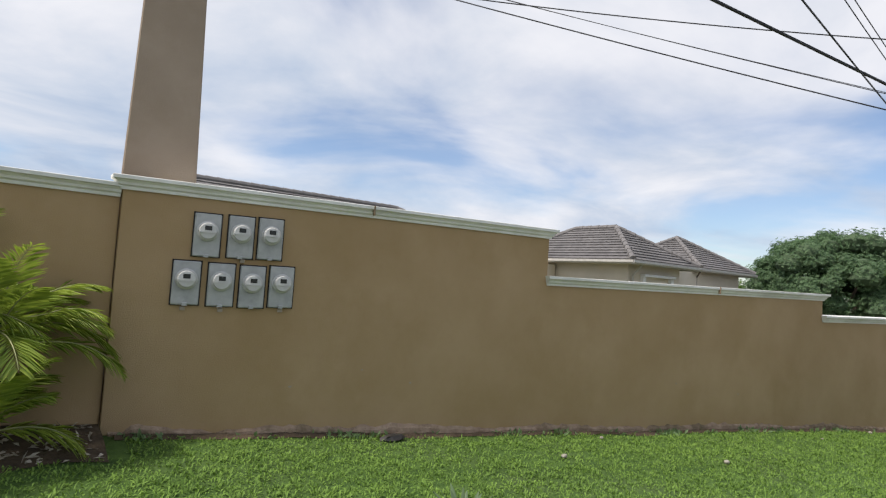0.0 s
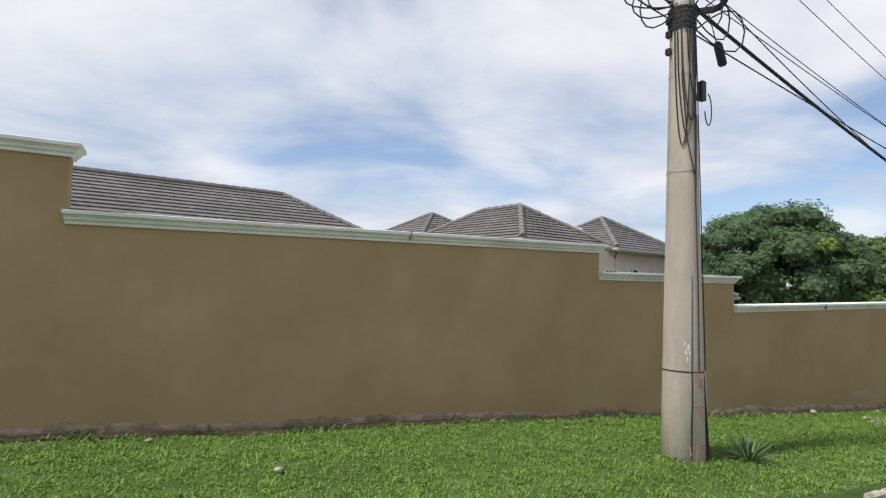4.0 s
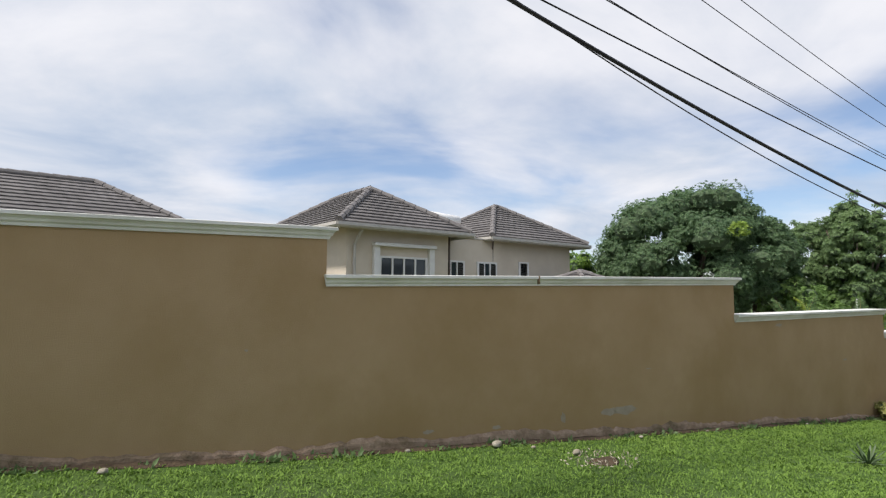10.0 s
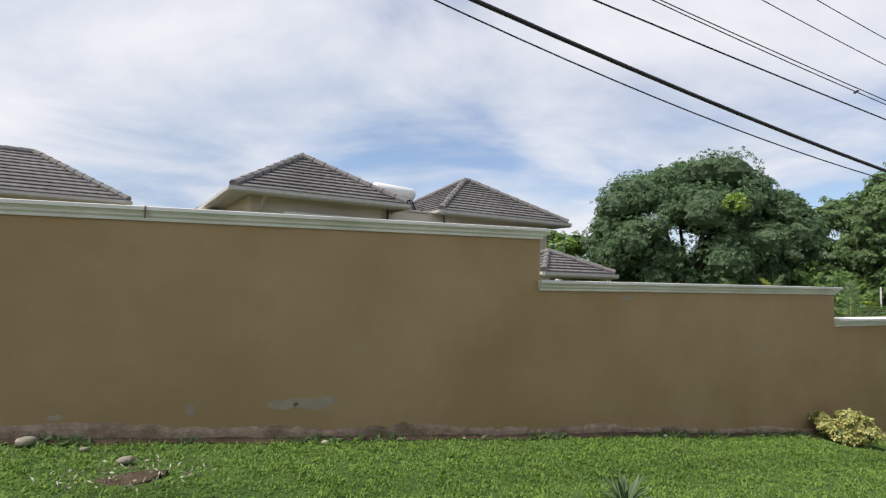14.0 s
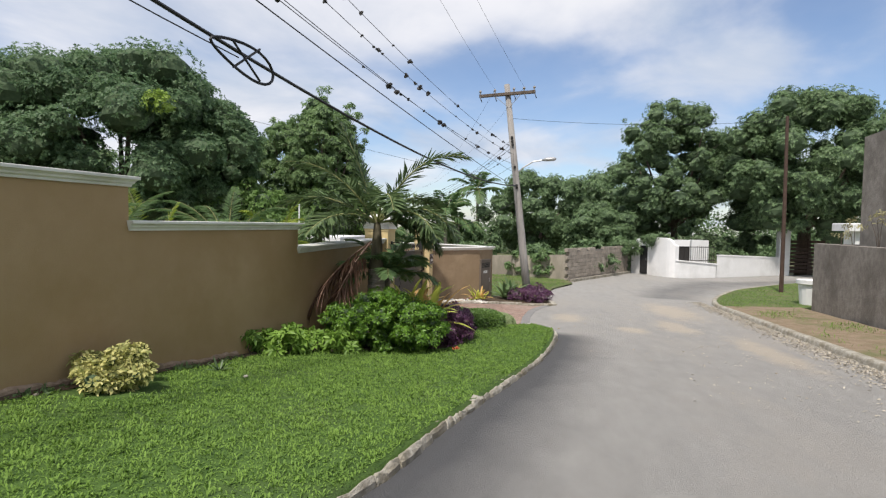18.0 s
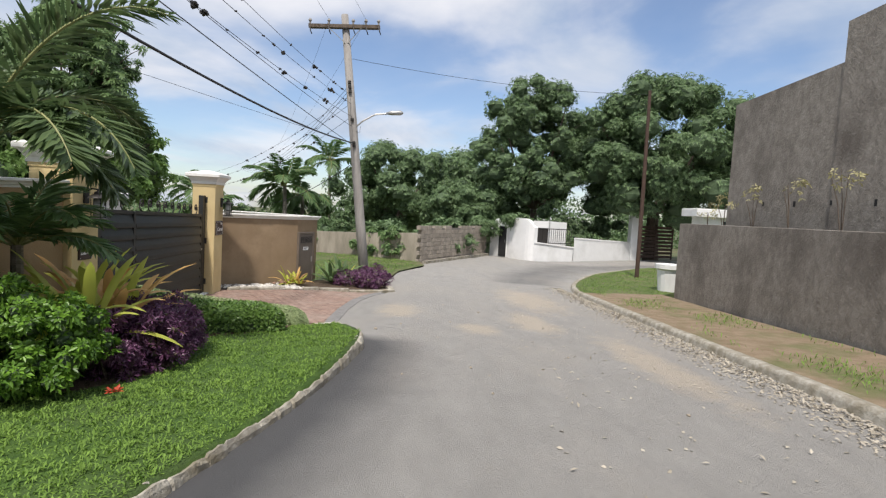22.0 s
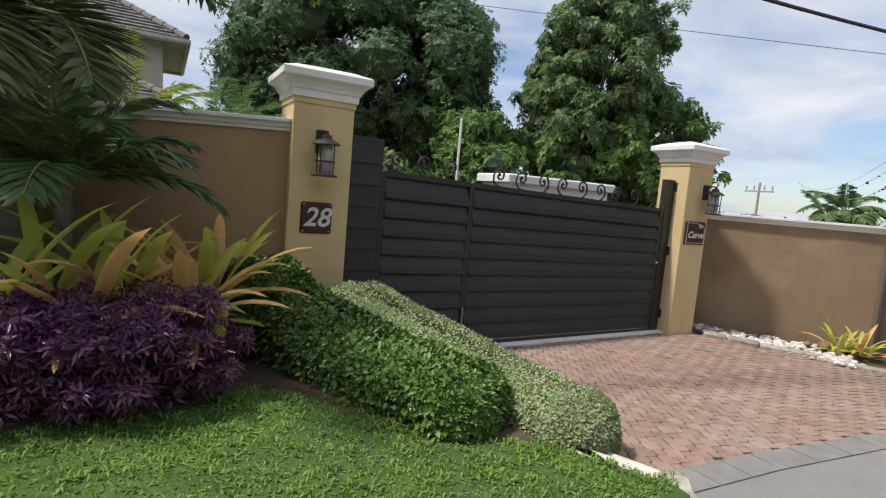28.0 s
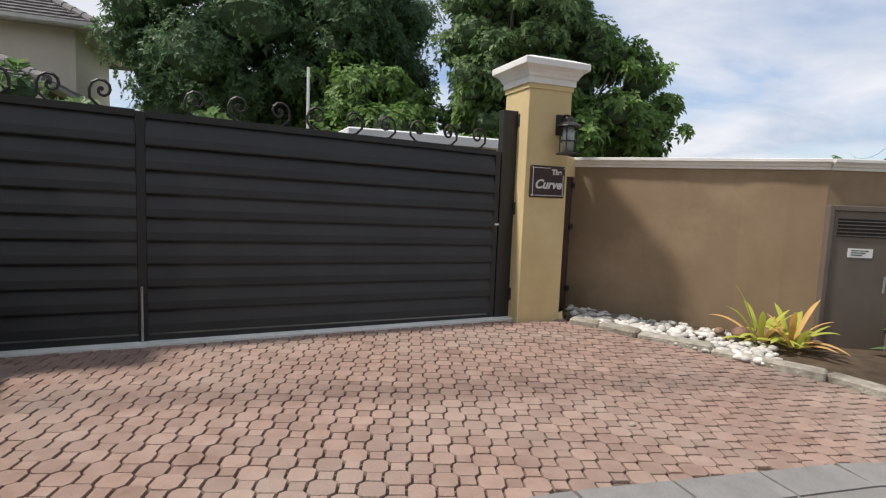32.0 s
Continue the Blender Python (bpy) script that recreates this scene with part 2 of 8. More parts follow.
MAT = {
    # dark green standing in for shade inside crowns and the dark hedge
    "core": material("foliage_shade_fill", (0.055, 0.090, 0.047), (0.10, 0.145, 0.075), 14, 0.95, 0.8, 40),
    "paint": material("white_paint_smudge", (0.6, 0.6, 0.58), (0.7, 0.7, 0.68), 20, 0.8, 0.1),
    "wall": material("tan_stucco", (0.356, 0.243, 0.122), (0.430, 0.305, 0.172), 1.1, 0.9, 0.35, 160, stain=(0.327, 0.220, 0.102), stain_scale=0.45, stretch=(1, 1, 0.9)),
    "column": material("grey_tan_stucco", (0.29, 0.225, 0.165), (0.36, 0.285, 0.215), 1.6, 0.9, 0.35, 160, stain=(0.27, 0.205, 0.145), stain_scale=0.6),
    "gatewall": material("warm_tan_stucco", (0.235, 0.166, 0.099), (0.290, 0.210, 0.132), 2.0, 0.9, 0.3, 160, stain=(0.355, 0.26, 0.165), stain_scale=0.8),
    "cream": material("cream_stucco", (0.62, 0.48, 0.24), (0.70, 0.56, 0.30), 3.0, 0.85, 0.25, 140, stain=(0.58, 0.45, 0.24)),
    "white": material("white_moulding", (0.68, 0.68, 0.635), (0.79, 0.79, 0.755), 5, 0.7, 0.15, 90, stain=(0.58, 0.585, 0.53), stain_scale=1.3),
    "white2": material("white_gate_cap", (0.76, 0.75, 0.72), (0.84, 0.83, 0.80), 5, 0.6, 0.1, 90, stain=(0.70, 0.68, 0.63), stain_scale=2),
    "footing": material("bare_footing", (0.25, 0.17, 0.115), (0.47, 0.35, 0.26), 11, 0.95, 1.0, 40, stain=(0.15, 0.115, 0.065), stain_scale=2.4),
    "mortar": material("mortar_patch", (0.31, 0.26, 0.195), (0.38, 0.33, 0.265), 9, 0.9, 0.3, 80),
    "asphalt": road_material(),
    "soil": material("garden_soil", (0.055, 0.038, 0.024), (0.12, 0.085, 0.052), 8, 0.97, 1.0, 40),
    "verge_green": material("dull_verge_turf", (0.065, 0.10, 0.028), (0.12, 0.15, 0.05), 2.5, 0.97, 0.8, 45, stain=(0.17, 0.145, 0.085), stain_scale=0.7),
    "dirt": material("dry_verge_dirt", (0.19, 0.14, 0.085), (0.29, 0.22, 0.15), 4, 0.97, 0.8, 40, stain=(0.12, 0.14, 0.05), stain_scale=0.9),
    "lawn": material("lawn_soil", (0.032, 0.075, 0.010), (0.085, 0.155, 0.026), 7, 0.95, 0.8, 50, stain=(0.06, 0.10, 0.025), stain_scale=1.1),
    "ground": material("rough_ground", (0.06, 0.085, 0.03), (0.12, 0.13, 0.06), 0.6, 0.97, 0.6, 20, stain=(0.16, 0.13, 0.08), stain_scale=0.15),
    "kerb": material("painted_limestone", (0.25, 0.225, 0.175), (0.50, 0.47, 0.40), 9, 0.9, 0.8, 40, each=0.18, stain=(0.22, 0.19, 0.13), stain_scale=3),
    "bed_kerb": material("cream_kerb_paint", (0.56, 0.52, 0.43), (0.70, 0.66, 0.56), 7, 0.85, 0.4, 50, stain=(0.42, 0.38, 0.29), stain_scale=4),
    "concrete": material("grey_render", (0.20, 0.178, 0.155), (0.33, 0.30, 0.262), 7.0, 0.95, 1.0, 22, stain=(0.15, 0.13, 0.112), stain_scale=0.8, stretch=(1, 1, 0.7)),
    "pole": material("concrete_pole", (0.46, 0.405, 0.335), (0.56, 0.50, 0.42), 3, 0.9, 0.3, 70, stain=(0.35, 0.31, 0.26), stain_scale=1.2, stretch=(1, 1, 0.3)),
    "wood": material("weathered_pole_wood", (0.235, 0.220, 0.205), (0.37, 0.350, 0.325), 9, 0.9, 0.6, 60, stretch=(1, 1, 0.12)),
    "rust": material("dark_rusty_post", (0.05, 0.03, 0.022), (0.09, 0.055, 0.04), 8, 0.8, 0.3, 60),
    "black": material("black_cable", (0.012, 0.012, 0.013), (0.022, 0.022, 0.024), 8, 0.6, 0),
    "iron": material("dark_iron", (0.022, 0.020, 0.018), (0.035, 0.031, 0.028), 12, 0.5, 0.1, 80),
    "gate": material("charcoal_gate_paint", (0.0225, 0.0222, 0.0215), (0.0315, 0.0312, 0.0302), 3, 0.42, 0.08, 90, stain=(0.029, 0.0288, 0.0278)),
    "door": material("taupe_steel_door", (0.13, 0.105, 0.085), (0.16, 0.13, 0.105), 3, 0.55, 0.05, 90),
    "steel": material("galvanised_band", (0.35, 0.35, 0.34), (0.5, 0.5, 0.49), 20, 0.45, 0.1, 90, metal=0.6),
    "meter": material("grey_meter_steel", (0.36, 0.37, 0.36), (0.45, 0.46, 0.45), 12, 0.5, 0.1, 80, stain=(0.30, 0.31, 0.31), stain_scale=5),
    "dial": material("meter_plastic", (0.50, 0.50, 0.48), (0.56, 0.56, 0.54), 12, 0.3, 0),
    "screen": material("dark_meter_screen", (0.02, 0.022, 0.02), (0.03, 0.032, 0.03), 12, 0.25, 0),
    "roof": material("grey_roof_tile", (0.125, 0.117, 0.115), (0.19, 0.18, 0.177), 3, 0.85, 0.5, 50, stain=(0.11, 0.104, 0.102), stain_scale=0.6, each=0.10),
    "ridge": material("grey_ridge_tile", (0.15, 0.14, 0.137), (0.21, 0.198, 0.193), 5, 0.85, 0.4, 50),
    "house": material("beige_house_wall", (0.60, 0.53, 0.43), (0.68, 0.61, 0.51), 1.5, 0.9, 0.15, 90, stain=(0.60, 0.54, 0.45)),
    "gutter": material("pale_gutter", (0.42, 0.40, 0.36), (0.52, 0.50, 0.46), 6, 0.6, 0.05),
    "frame": material("white_window_frame", (0.72, 0.72, 0.70), (0.80, 0.80, 0.78), 6, 0.5, 0),
    "whitewash": material("white_painted_wall", (0.74, 0.74, 0.73), (0.82, 0.82, 0.81), 1.5, 0.85, 0.15, 50, stain=(0.66, 0.66, 0.64), stain_scale=0.6),
    "block": material("bare_block", (0.25, 0.215, 0.18), (0.37, 0.325, 0.27), 3, 0.95, 0.7, 40, each=0.16),
    "joint": material("block_mortar", (0.15, 0.135, 0.12), (0.22, 0.20, 0.175), 5, 0.97, 0.5, 40),
    "oldwall": material("stained_render", (0.27, 0.235, 0.19), (0.44, 0.39, 0.32), 1.5, 0.95, 0.5, 40, stain=(0.20, 0.18, 0.14), stain_scale=0.8, stretch=(1, 1, 0.3)),
    "paver": material("red_paver", (0.258, 0.166, 0.128), (0.35, 0.245, 0.197), 6, 0.88, 0.5, 90, each=0.14, stain=(0.325, 0.250, 0.205), stain_scale=0.9),
    "paver_far": material("red_paver_joined", (0.258, 0.166, 0.128), (0.35, 0.245, 0.197), 6, 0.88, 0.5, 90, island=0.14, stain=(0.325, 0.250, 0.205), stain_scale=0.9),
    "paver_joint": material("paver_sand_joint", (0.13, 0.10, 0.08), (0.20, 0.165, 0.135), 20, 0.97, 0.4, 80),
    "edging": material("grey_concrete_edging", (0.19, 0.185, 0.175), (0.26, 0.25, 0.24), 5, 0.9, 0.5, 60, each=0.06),
    "pebble": material("white_pebble", (0.46, 0.43, 0.385), (0.66, 0.635, 0.59), 12, 0.7, 0.2, 60, island=0.25),
    "brownrock": material("brown_rock", (0.16, 0.09, 0.06), (0.30, 0.19, 0.13), 12, 0.85, 0.5, 40),
    "plaque": material("dark_brown_plaque", (0.040, 0.020, 0.018), (0.055, 0.030, 0.026), 12, 0.45, 0),
    "letter": material("silver_letter", (0.62, 0.61, 0.58), (0.72, 0.71, 0.68), 12, 0.45, 0),
    "red_paint": material("faded_red_spray", (0.40, 0.20, 0.15), (0.47, 0.30, 0.24), 30, 0.9, 0),
    "glass": glass_material(),
    "lamp_glass": material("clear_lamp_glass", (0.30, 0.31, 0.30), (0.40, 0.41, 0.40), 12, 0.12, 0),
    "dark": material("dark_interior", (0.015, 0.015, 0.016), (0.03, 0.03, 0.03), 4, 0.9, 0),
    "bark": material("grey_brown_bark", (0.08, 0.06, 0.045), (0.17, 0.135, 0.105), 9, 0.95, 1.0, 40, stretch=(1, 1, 0.35)),
    "palm_bark": material("ringed_palm_bark", (0.17, 0.145, 0.115), (0.30, 0.265, 0.215), 9, 0.95, 0.7, 30, stretch=(0.4, 0.4, 3)),
    "crownshaft": material("brown_crownshaft", (0.065, 0.055, 0.035), (0.15, 0.13, 0.08), 8, 0.8, 0.4, 30, stretch=(2, 2, 0.4)),
    "frond_stem": material("pale_frond_stem", (0.18, 0.20, 0.07), (0.30, 0.30, 0.13), 8, 0.6, 0.1, 30),
    "mango": leaf_material("mango_leaf", (0.055, 0.118, 0.062), (0.185, 0.285, 0.125), through_light=0.40),
    "mango_new": leaf_material("mango_flush_leaf", (0.16, 0.27, 0.04), (0.34, 0.46, 0.08)),
    "vine": leaf_material("broad_tree_leaf", (0.105, 0.185, 0.080), (0.26, 0.38, 0.15), through_light=0.42),
    "broad": leaf_material("light_broad_leaf", (0.10, 0.19, 0.055), (0.27, 0.42, 0.12), through_light=0.42, patch=2.0),
    "far_leaf": leaf_material("far_tree_leaf", (0.075, 0.135, 0.060), (0.22, 0.32, 0.145), through_light=0.28),
    "frond": leaf_material("palm_leaflet", (0.036, 0.078, 0.030), (0.20, 0.275, 0.115), rough=0.45, through_light=0.30),
    "frond_dark": leaf_material("dark_palm_leaflet", (0.066, 0.130, 0.050), (0.21, 0.33, 0.13), rough=0.42, through_light=0.38),
    "areca": leaf_material("areca_leaflet", (0.13, 0.22, 0.03), (0.50, 0.58, 0.09), through_light=0.32),
    "dead": leaf_material("dead_frond", (0.11, 0.055, 0.035), (0.27, 0.155, 0.10), through_light=0.1),
    "shrub": leaf_material("glossy_shrub_leaf", (0.018, 0.060, 0.009), (0.20, 0.38, 0.045), rough=0.38, through_light=0.20, patch=5.0, share=0.30),
    "cover": leaf_material("ground_cover_leaf", (0.08, 0.17, 0.025), (0.26, 0.42, 0.07), through_light=0.25),
    "purple": leaf_material("purple_leaf", (0.050, 0.018, 0.045), (0.20, 0.082, 0.165), rough=0.30, through_light=0.18),
    "hedge": leaf_material("hedge_leaf", (0.038, 0.098, 0.020), (0.19, 0.31, 0.07), rough=0.33, through_light=0.15),
    "hedge_pale": leaf_material("pale_hedge_leaf", (0.19, 0.265, 0.11), (0.44, 0.51, 0.27), through_light=0.15),
    "brom": leaf_material("bromeliad_leaf", (0.26, 0.38, 0.06), (0.74, 0.70, 0.14), through_light=0.42),
    "brom_orange": leaf_material("orange_bromeliad_leaf", (0.60, 0.42, 0.08), (0.85, 0.48, 0.24), through_light=0.35),
    "varieg": leaf_material("variegated_leaf", (0.11, 0.16, 0.03), (0.74, 0.68, 0.27), through_light=0.2),
    "agave": leaf_material("agave_and_shaded_bush_leaf", (0.05, 0.085, 0.035), (0.13, 0.19, 0.09), through_light=0.05),
    "flower": leaf_material("red_flower", (0.40, 0.04, 0.02), (0.62, 0.12, 0.06)),
    "grass": leaf_material("grass_blade", (0.042, 0.102, 0.013), (0.27, 0.43, 0.078), rough=0.7, through_light=0.24, patch=4.0, share=0.58),
    "dry_leaf": leaf_material("dry_leaf_litter", (0.28, 0.24, 0.18), (0.56, 0.51, 0.42), through_light=0.05),
    "sprig": leaf_material("pale_sprig_leaf", (0.28, 0.27, 0.12), (0.55, 0.50, 0.28)),
}


# ---- mesh helpers ----
rnd = random.Random(7)
rng = np.random.default_rng(11)


class Geo:
    """Collects corners and faces, and links them as one mesh object."""

    def __init__(self):
        self.v, self.f = [], []

    def add(self, verts, faces):
        k = len(self.v)
        self.v += [tuple(p) for p in verts]
        self.f += [tuple(i + k for i in fc) for fc in faces]
        return self

    def box(self, x0, y0, z0, x1, y1, z1, m=None):
        vs = [Vector((x, y, z)) for z in (z0, z1) for y in (y0, y1) for x in (x0, x1)]
        if m is not None:
            vs = [m @ p for p in vs]
        return self.add(vs, [(0, 2, 3, 1), (4, 5, 7, 6), (0, 1, 5, 4), (2, 6, 7, 3), (0, 4, 6, 2), (1, 3, 7, 5)])

    def bevel_box(self, x0, y0, z0, x1, y1, z1, b=0.01, m=None):
        """A box with chamfered upright and top edges."""
        rings = []
        for z, c in ((z0, 0), (z1 - b, 0), (z1, b)):
            q = b
            pts = [(x0 + q + c, y0 + c), (x1 - q - c, y0 + c), (x1 - c, y0 + q + c), (x1 - c, y1 - q - c), (x1 - q - c, y1 - c), (x0 + q + c, y1 - c), (x0 + c, y1 - q - c), (x0 + c, y0 + q + c)]
            rings.append([Vector((x, y, z)) for x, y in pts])
        if m is not None:
            rings = [[m @ p for p in r] for r in rings]
        return self.rings(rings)

    def rings(self, rings, caps=True, closed=False):
        """Joins rings of equal count by quads."""
        k, c = len(self.v), len(rings[0])
        for r in rings:
            self.v += [tuple(p) for p in r]
        n = len(rings)
        for i in range(n if closed else n - 1):
            a, b = k + i * c, k + ((i + 1) % n) * c
            for j in range(c):
                self.f.append((a + j, a + (j + 1) % c, b + (j + 1) % c, b + j))
        if caps and not closed:
            self.f.append(tuple(range(k + c - 1, k - 1, -1)))
            self.f.append(tuple(range(k + (n - 1) * c, k + n * c)))
        return self

    def tube(self, pts, radii, sides=8, caps=True):
        pts = [Vector(p) for p in pts]
        if not isinstance(radii, (list, tuple)):
            radii = [radii] * len(pts)
        rings, ref = [], None
        for i, p in enumerate(pts):
            d = (pts[min(i + 1, len(pts) - 1)] - pts[max(i - 1, 0)]).normalized()
            if ref is None:
                ref = d.orthogonal().normalized()
            u = (ref - d * ref.dot(d)).normalized()
            ref = u
            w = d.cross(u)
            rings.append([p + radii[i] * (math.cos(a) * u + math.sin(a) * w) for a in [2 * math.pi * s / sides for s in range(sides)]])
        return self.rings(rings, caps)

    def prism(self, outline, z0, z1):
        """An upright prism over a plan outline (counter-clockwise)."""
        return self.rings([[(x, y, z0) for x, y in outline], [(x, y, z1) for x, y in outline]])

    def sheet(self, grid):
        """A surface over rows of points."""
        k, c = len(self.v), len(grid[0])
        for r in grid:
            self.v += [tuple(p) for p in r]
        for i in range(len(grid) - 1):
            for j in range(c - 1):
                a = k + i * c + j
                self.f.append((a, a + 1, a + c + 1, a + c))
        return self

    def ball(self, c, rx, ry, rz, seg=8, ring=5, wob=0.0):
        rs = []
        for i in range(ring + 1):
            a = math.pi * (0.04 + 0.92 * i / ring) - math.pi / 2
            rs.append([(c[0] + rx * math.cos(a) * math.cos(t) * (1 + wob * rnd.uniform(-1, 1)), c[1] + ry * math.cos(a) * math.sin(t) * (1 + wob * rnd.uniform(-1, 1)), c[2] + rz * math.sin(a)) for t in [2 * math.pi * s / seg for s in range(seg)]])
        return self.rings(rs)

    def mesh(self, name, mat, smooth=False):
        me = bpy.data.meshes.new(name)
        me.from_pydata(self.v, [], self.f)
        me.materials.append(MAT[mat])
        if smooth:
            me.polygons.foreach_set("use_smooth", [True] * len(me.polygons))
        me.update()
        return me


def part(name, geo, mat, parent=None, label="", smooth=False):
    ob = new(name, geo.mesh(name, mat, smooth) if isinstance(geo, Geo) else geo)
    ob.parent = parent
    return tagged(ob, label) if label else ob


def thing(name, at, label, category, group="", kind="", rz=0.0):
    """An Empty at a thing's base."""
    ob = new(name)
    ob.empty_display_size = 0.1
    ob.matrix_basis = pose(*at, 0, 0, rz)
    return tagged(ob, label, category, group, kind)


def setting(name, geo, mat, label, category="structure", smooth=False):
    return tagged(part(name, geo, mat, None, "", smooth), label, category, "", "structure")


def fast_mesh(name, co, faces, mat, corners):
    """A large mesh from numpy arrays, all faces with the same count of corners."""
    me = bpy.data.meshes.new(name)
    me.vertices.add(len(co))
    me.vertices.foreach_set("co", co.astype(np.float32).ravel())
    me.loops.add(len(faces) * corners)
    me.loops.foreach_set("vertex_index", faces.astype(np.int32).ravel())
    me.polygons.add(len(faces))
    me.polygons.foreach_set("loop_start", np.arange(0, len(faces) * corners, corners, dtype=np.int32))
    me.update(calc_edges=True)
    me.materials.append(MAT[mat])
    return me


def leaves(name, base, along, side, length, width, mat, fold=0.25, droop=0.0):
    """Many leaves in one mesh: each a lance folded along its midrib. base, along and side are (n, 3) arrays."""
    n = len(base)
    length, width = np.broadcast_to(length, n)[:, None], np.broadcast_to(width, n)[:, None]
    up = np.cross(side, along)
    mid = base + along * length * 0.5 - np.array([0, 0, 1.0]) * length * droop * 0.3
    tip = base + along * length - np.array([0, 0, 1.0]) * length * droop
    lift = up * width * fold
    a, b = mid + side * width * 0.5 + lift, mid - side * width * 0.5 + lift
    co = np.stack([base, a, tip, b], 1).reshape(-1, 3)
    k = np.arange(n)[:, None] * 4
    faces = np.concatenate([k + np.array([[0, 2, 1]]), k + np.array([[0, 3, 2]])], 1).reshape(-1, 3)
    return fast_mesh(name, co, faces, mat, 3)


def unit(v):
    return v / np.maximum(np.linalg.norm(v, axis=1, keepdims=True), 1e-9)


CLUMPS = []


def leaf_ball(n, radii, size, mat, name, shell=0.6, floor=-0.6, droop=0.3, aspect=0.38, clumps=1, clump_r=0.0, fold=0.2, whorl=6, spread=1.0, depth=0.3):
    """Leaves in whorls at twig tips, the tips spread over an ellipsoid or over clumps on one."""
    tips = max(1, n // whorl)
    d = unit(rng.normal(size=(tips, 3)))
    if clumps > 1:
        cd = unit(rng.normal(size=(clumps, 3)))
        cd[:, 2] = np.where(cd[:, 2] < floor, -cd[:, 2], cd[:, 2])
        cc = cd * np.array(radii) * rng.uniform(depth, 1.0, (clumps, 1)) ** 0.5
        cr = clump_r * rng.uniform(0.6, 1.35, clumps)
        which = rng.integers(0, clumps, tips)
        CLUMPS[:] = [(tuple(c), float(r)) for c, r in zip(cc, cr)]
        d = unit(d + 0.35 * cd[which])
        d[:, 2] = np.abs(d[:, 2]) * np.where(rng.random(tips) < 0.72, 1, -1)
        pos = cc[which] + d * cr[which][:, None] * np.array([1, 1, 0.8]) * rng.uniform(shell, 1.0, (tips, 1))
    else:
        d[:, 2] = np.where(d[:, 2] < floor, -d[:, 2], d[:, 2])
        pos = d * np.array(radii) * rng.uniform(shell, 1.0, (tips, 1)) ** 0.7
    face = unit(d + np.array([0, 0, 0.3]) + rng.normal(size=(tips, 3)) * 0.3)
    t1 = unit(np.cross(face, rng.normal(size=(tips, 3))))
    t2 = np.cross(face, t1)
    face, t1, t2, pos = (np.repeat(q, whorl, 0) for q in (face, t1, t2, pos))
    m = len(pos)
    a = np.tile(np.arange(whorl) * 2 * np.pi / whorl, tips)[:, None] + rng.normal(size=(m, 1)) * 0.25
    along = unit((t1 * np.cos(a) + t2 * np.sin(a)) * spread + face * rng.uniform(0.05, 0.8, (m, 1)))
    side = unit(np.cross(along, face))
    ln = size * rng.uniform(0.65, 1.25, m)
    return leaves(name, pos + along * 0.01, along, side, ln, ln * aspect, mat, fold, droop)


def clump_shade(k, parent, at, mat="core"):
    """Shade put into the clumps just made: dark rough balls well within their leaves."""
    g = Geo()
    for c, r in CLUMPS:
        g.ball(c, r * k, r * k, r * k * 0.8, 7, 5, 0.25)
    tagged(part("inner_foliage", g, mat, parent), "dark filler balls standing in for shade inside the crown", "", "", "stuff").matrix_basis = at


# ---- plan: ground profile, wall line, kerb lines ----
GX = (-60, 0, 9.6, 14, 17, 21, 26, 31, 35.3, 41.3, 50, 900)
GZ = (4.6, 0.08, -0.62, -0.97, -1.24, -1.63, -2.13, -2.46, -2.68, -2.95, -3.0, -3.0)
gz_x = np.linspace(-60, 60, 601)
gz_z = np.convolve(np.pad(np.interp(gz_x, GX, GZ), 10, mode="edge"), np.ones(21) / 21, "valid")


def road_z(x):
    return float(np.interp(x, gz_x, gz_z))


WALL = ((0.57, 4.84), (4.75, 4.09), (10.3, 3.12), (12.9, 2.55), (18.8, 1.53), (23.9, 0.955), (27.1, 0.61), (28.7, 0.37), (30.1, 0.06))
wl_x = np.linspace(-2, 32, 341)
wl_y = np.interp(wl_x, [p[0] for p in WALL], [p[1] for p in WALL])
wl_y[wl_x < 0.57] = 4.85 + (0.57 - wl_x[wl_x < 0.57]) * 0.178
wl_y[wl_x > 30.1] = 0.10 - (wl_x[wl_x > 30.1] - 30.1) * 0.25
wl_y = np.convolve(np.pad(wl_y, 6, mode="edge"), np.ones(13) / 13, "valid")
KERB = ((-25, 6.6), (0, 1.95), (6, 1.0), (12.2, -0.06), (14.3, -0.53), (18, -1.40), (22, -2.29), (24.2, -2.58), (27.1, -3.20), (29.3, -3.55), (30.6, -3.60))
kb_x = np.linspace(-25, 31, 281)
kb_y = np.interp(kb_x, [p[0] for p in KERB], [p[1] for p in KERB])
kb_y = np.convolve(np.pad(kb_y, 5, mode="edge"), np.ones(11) / 11, "valid")
RIGHT = ((-25, 1.2), (0, -3.5), (10, -5.3), (18, -6.9), (26.1, -8.37), (29.05, -8.78), (32.2, -9.05), (36.1, -9.27), (40.1, -9.45))


BED = ((25.9, 0.86), (26.5, 0.52), (27.0, -0.30), (27.35, -1.15), (27.8, -1.72), (28.4, -1.95), (29.1, -1.86), (29.6, -1.5), (30.0, -1.80), (30.4, -2.35), (30.8, -2.55), (31.15, -2.6), (31.4, -2.7))


def bed_y(x):
    return float(np.interp(x, [p[0] for p in BED], [p[1] for p in BED]))


def wall_y(x):
    return float(np.interp(x, wl_x, wl_y))


def kerb_y(x):
    return float(np.interp(x, kb_x, kb_y))


def right_y(x):
    return float(np.interp(x, [p[0] for p in RIGHT], [p[1] for p in RIGHT]))


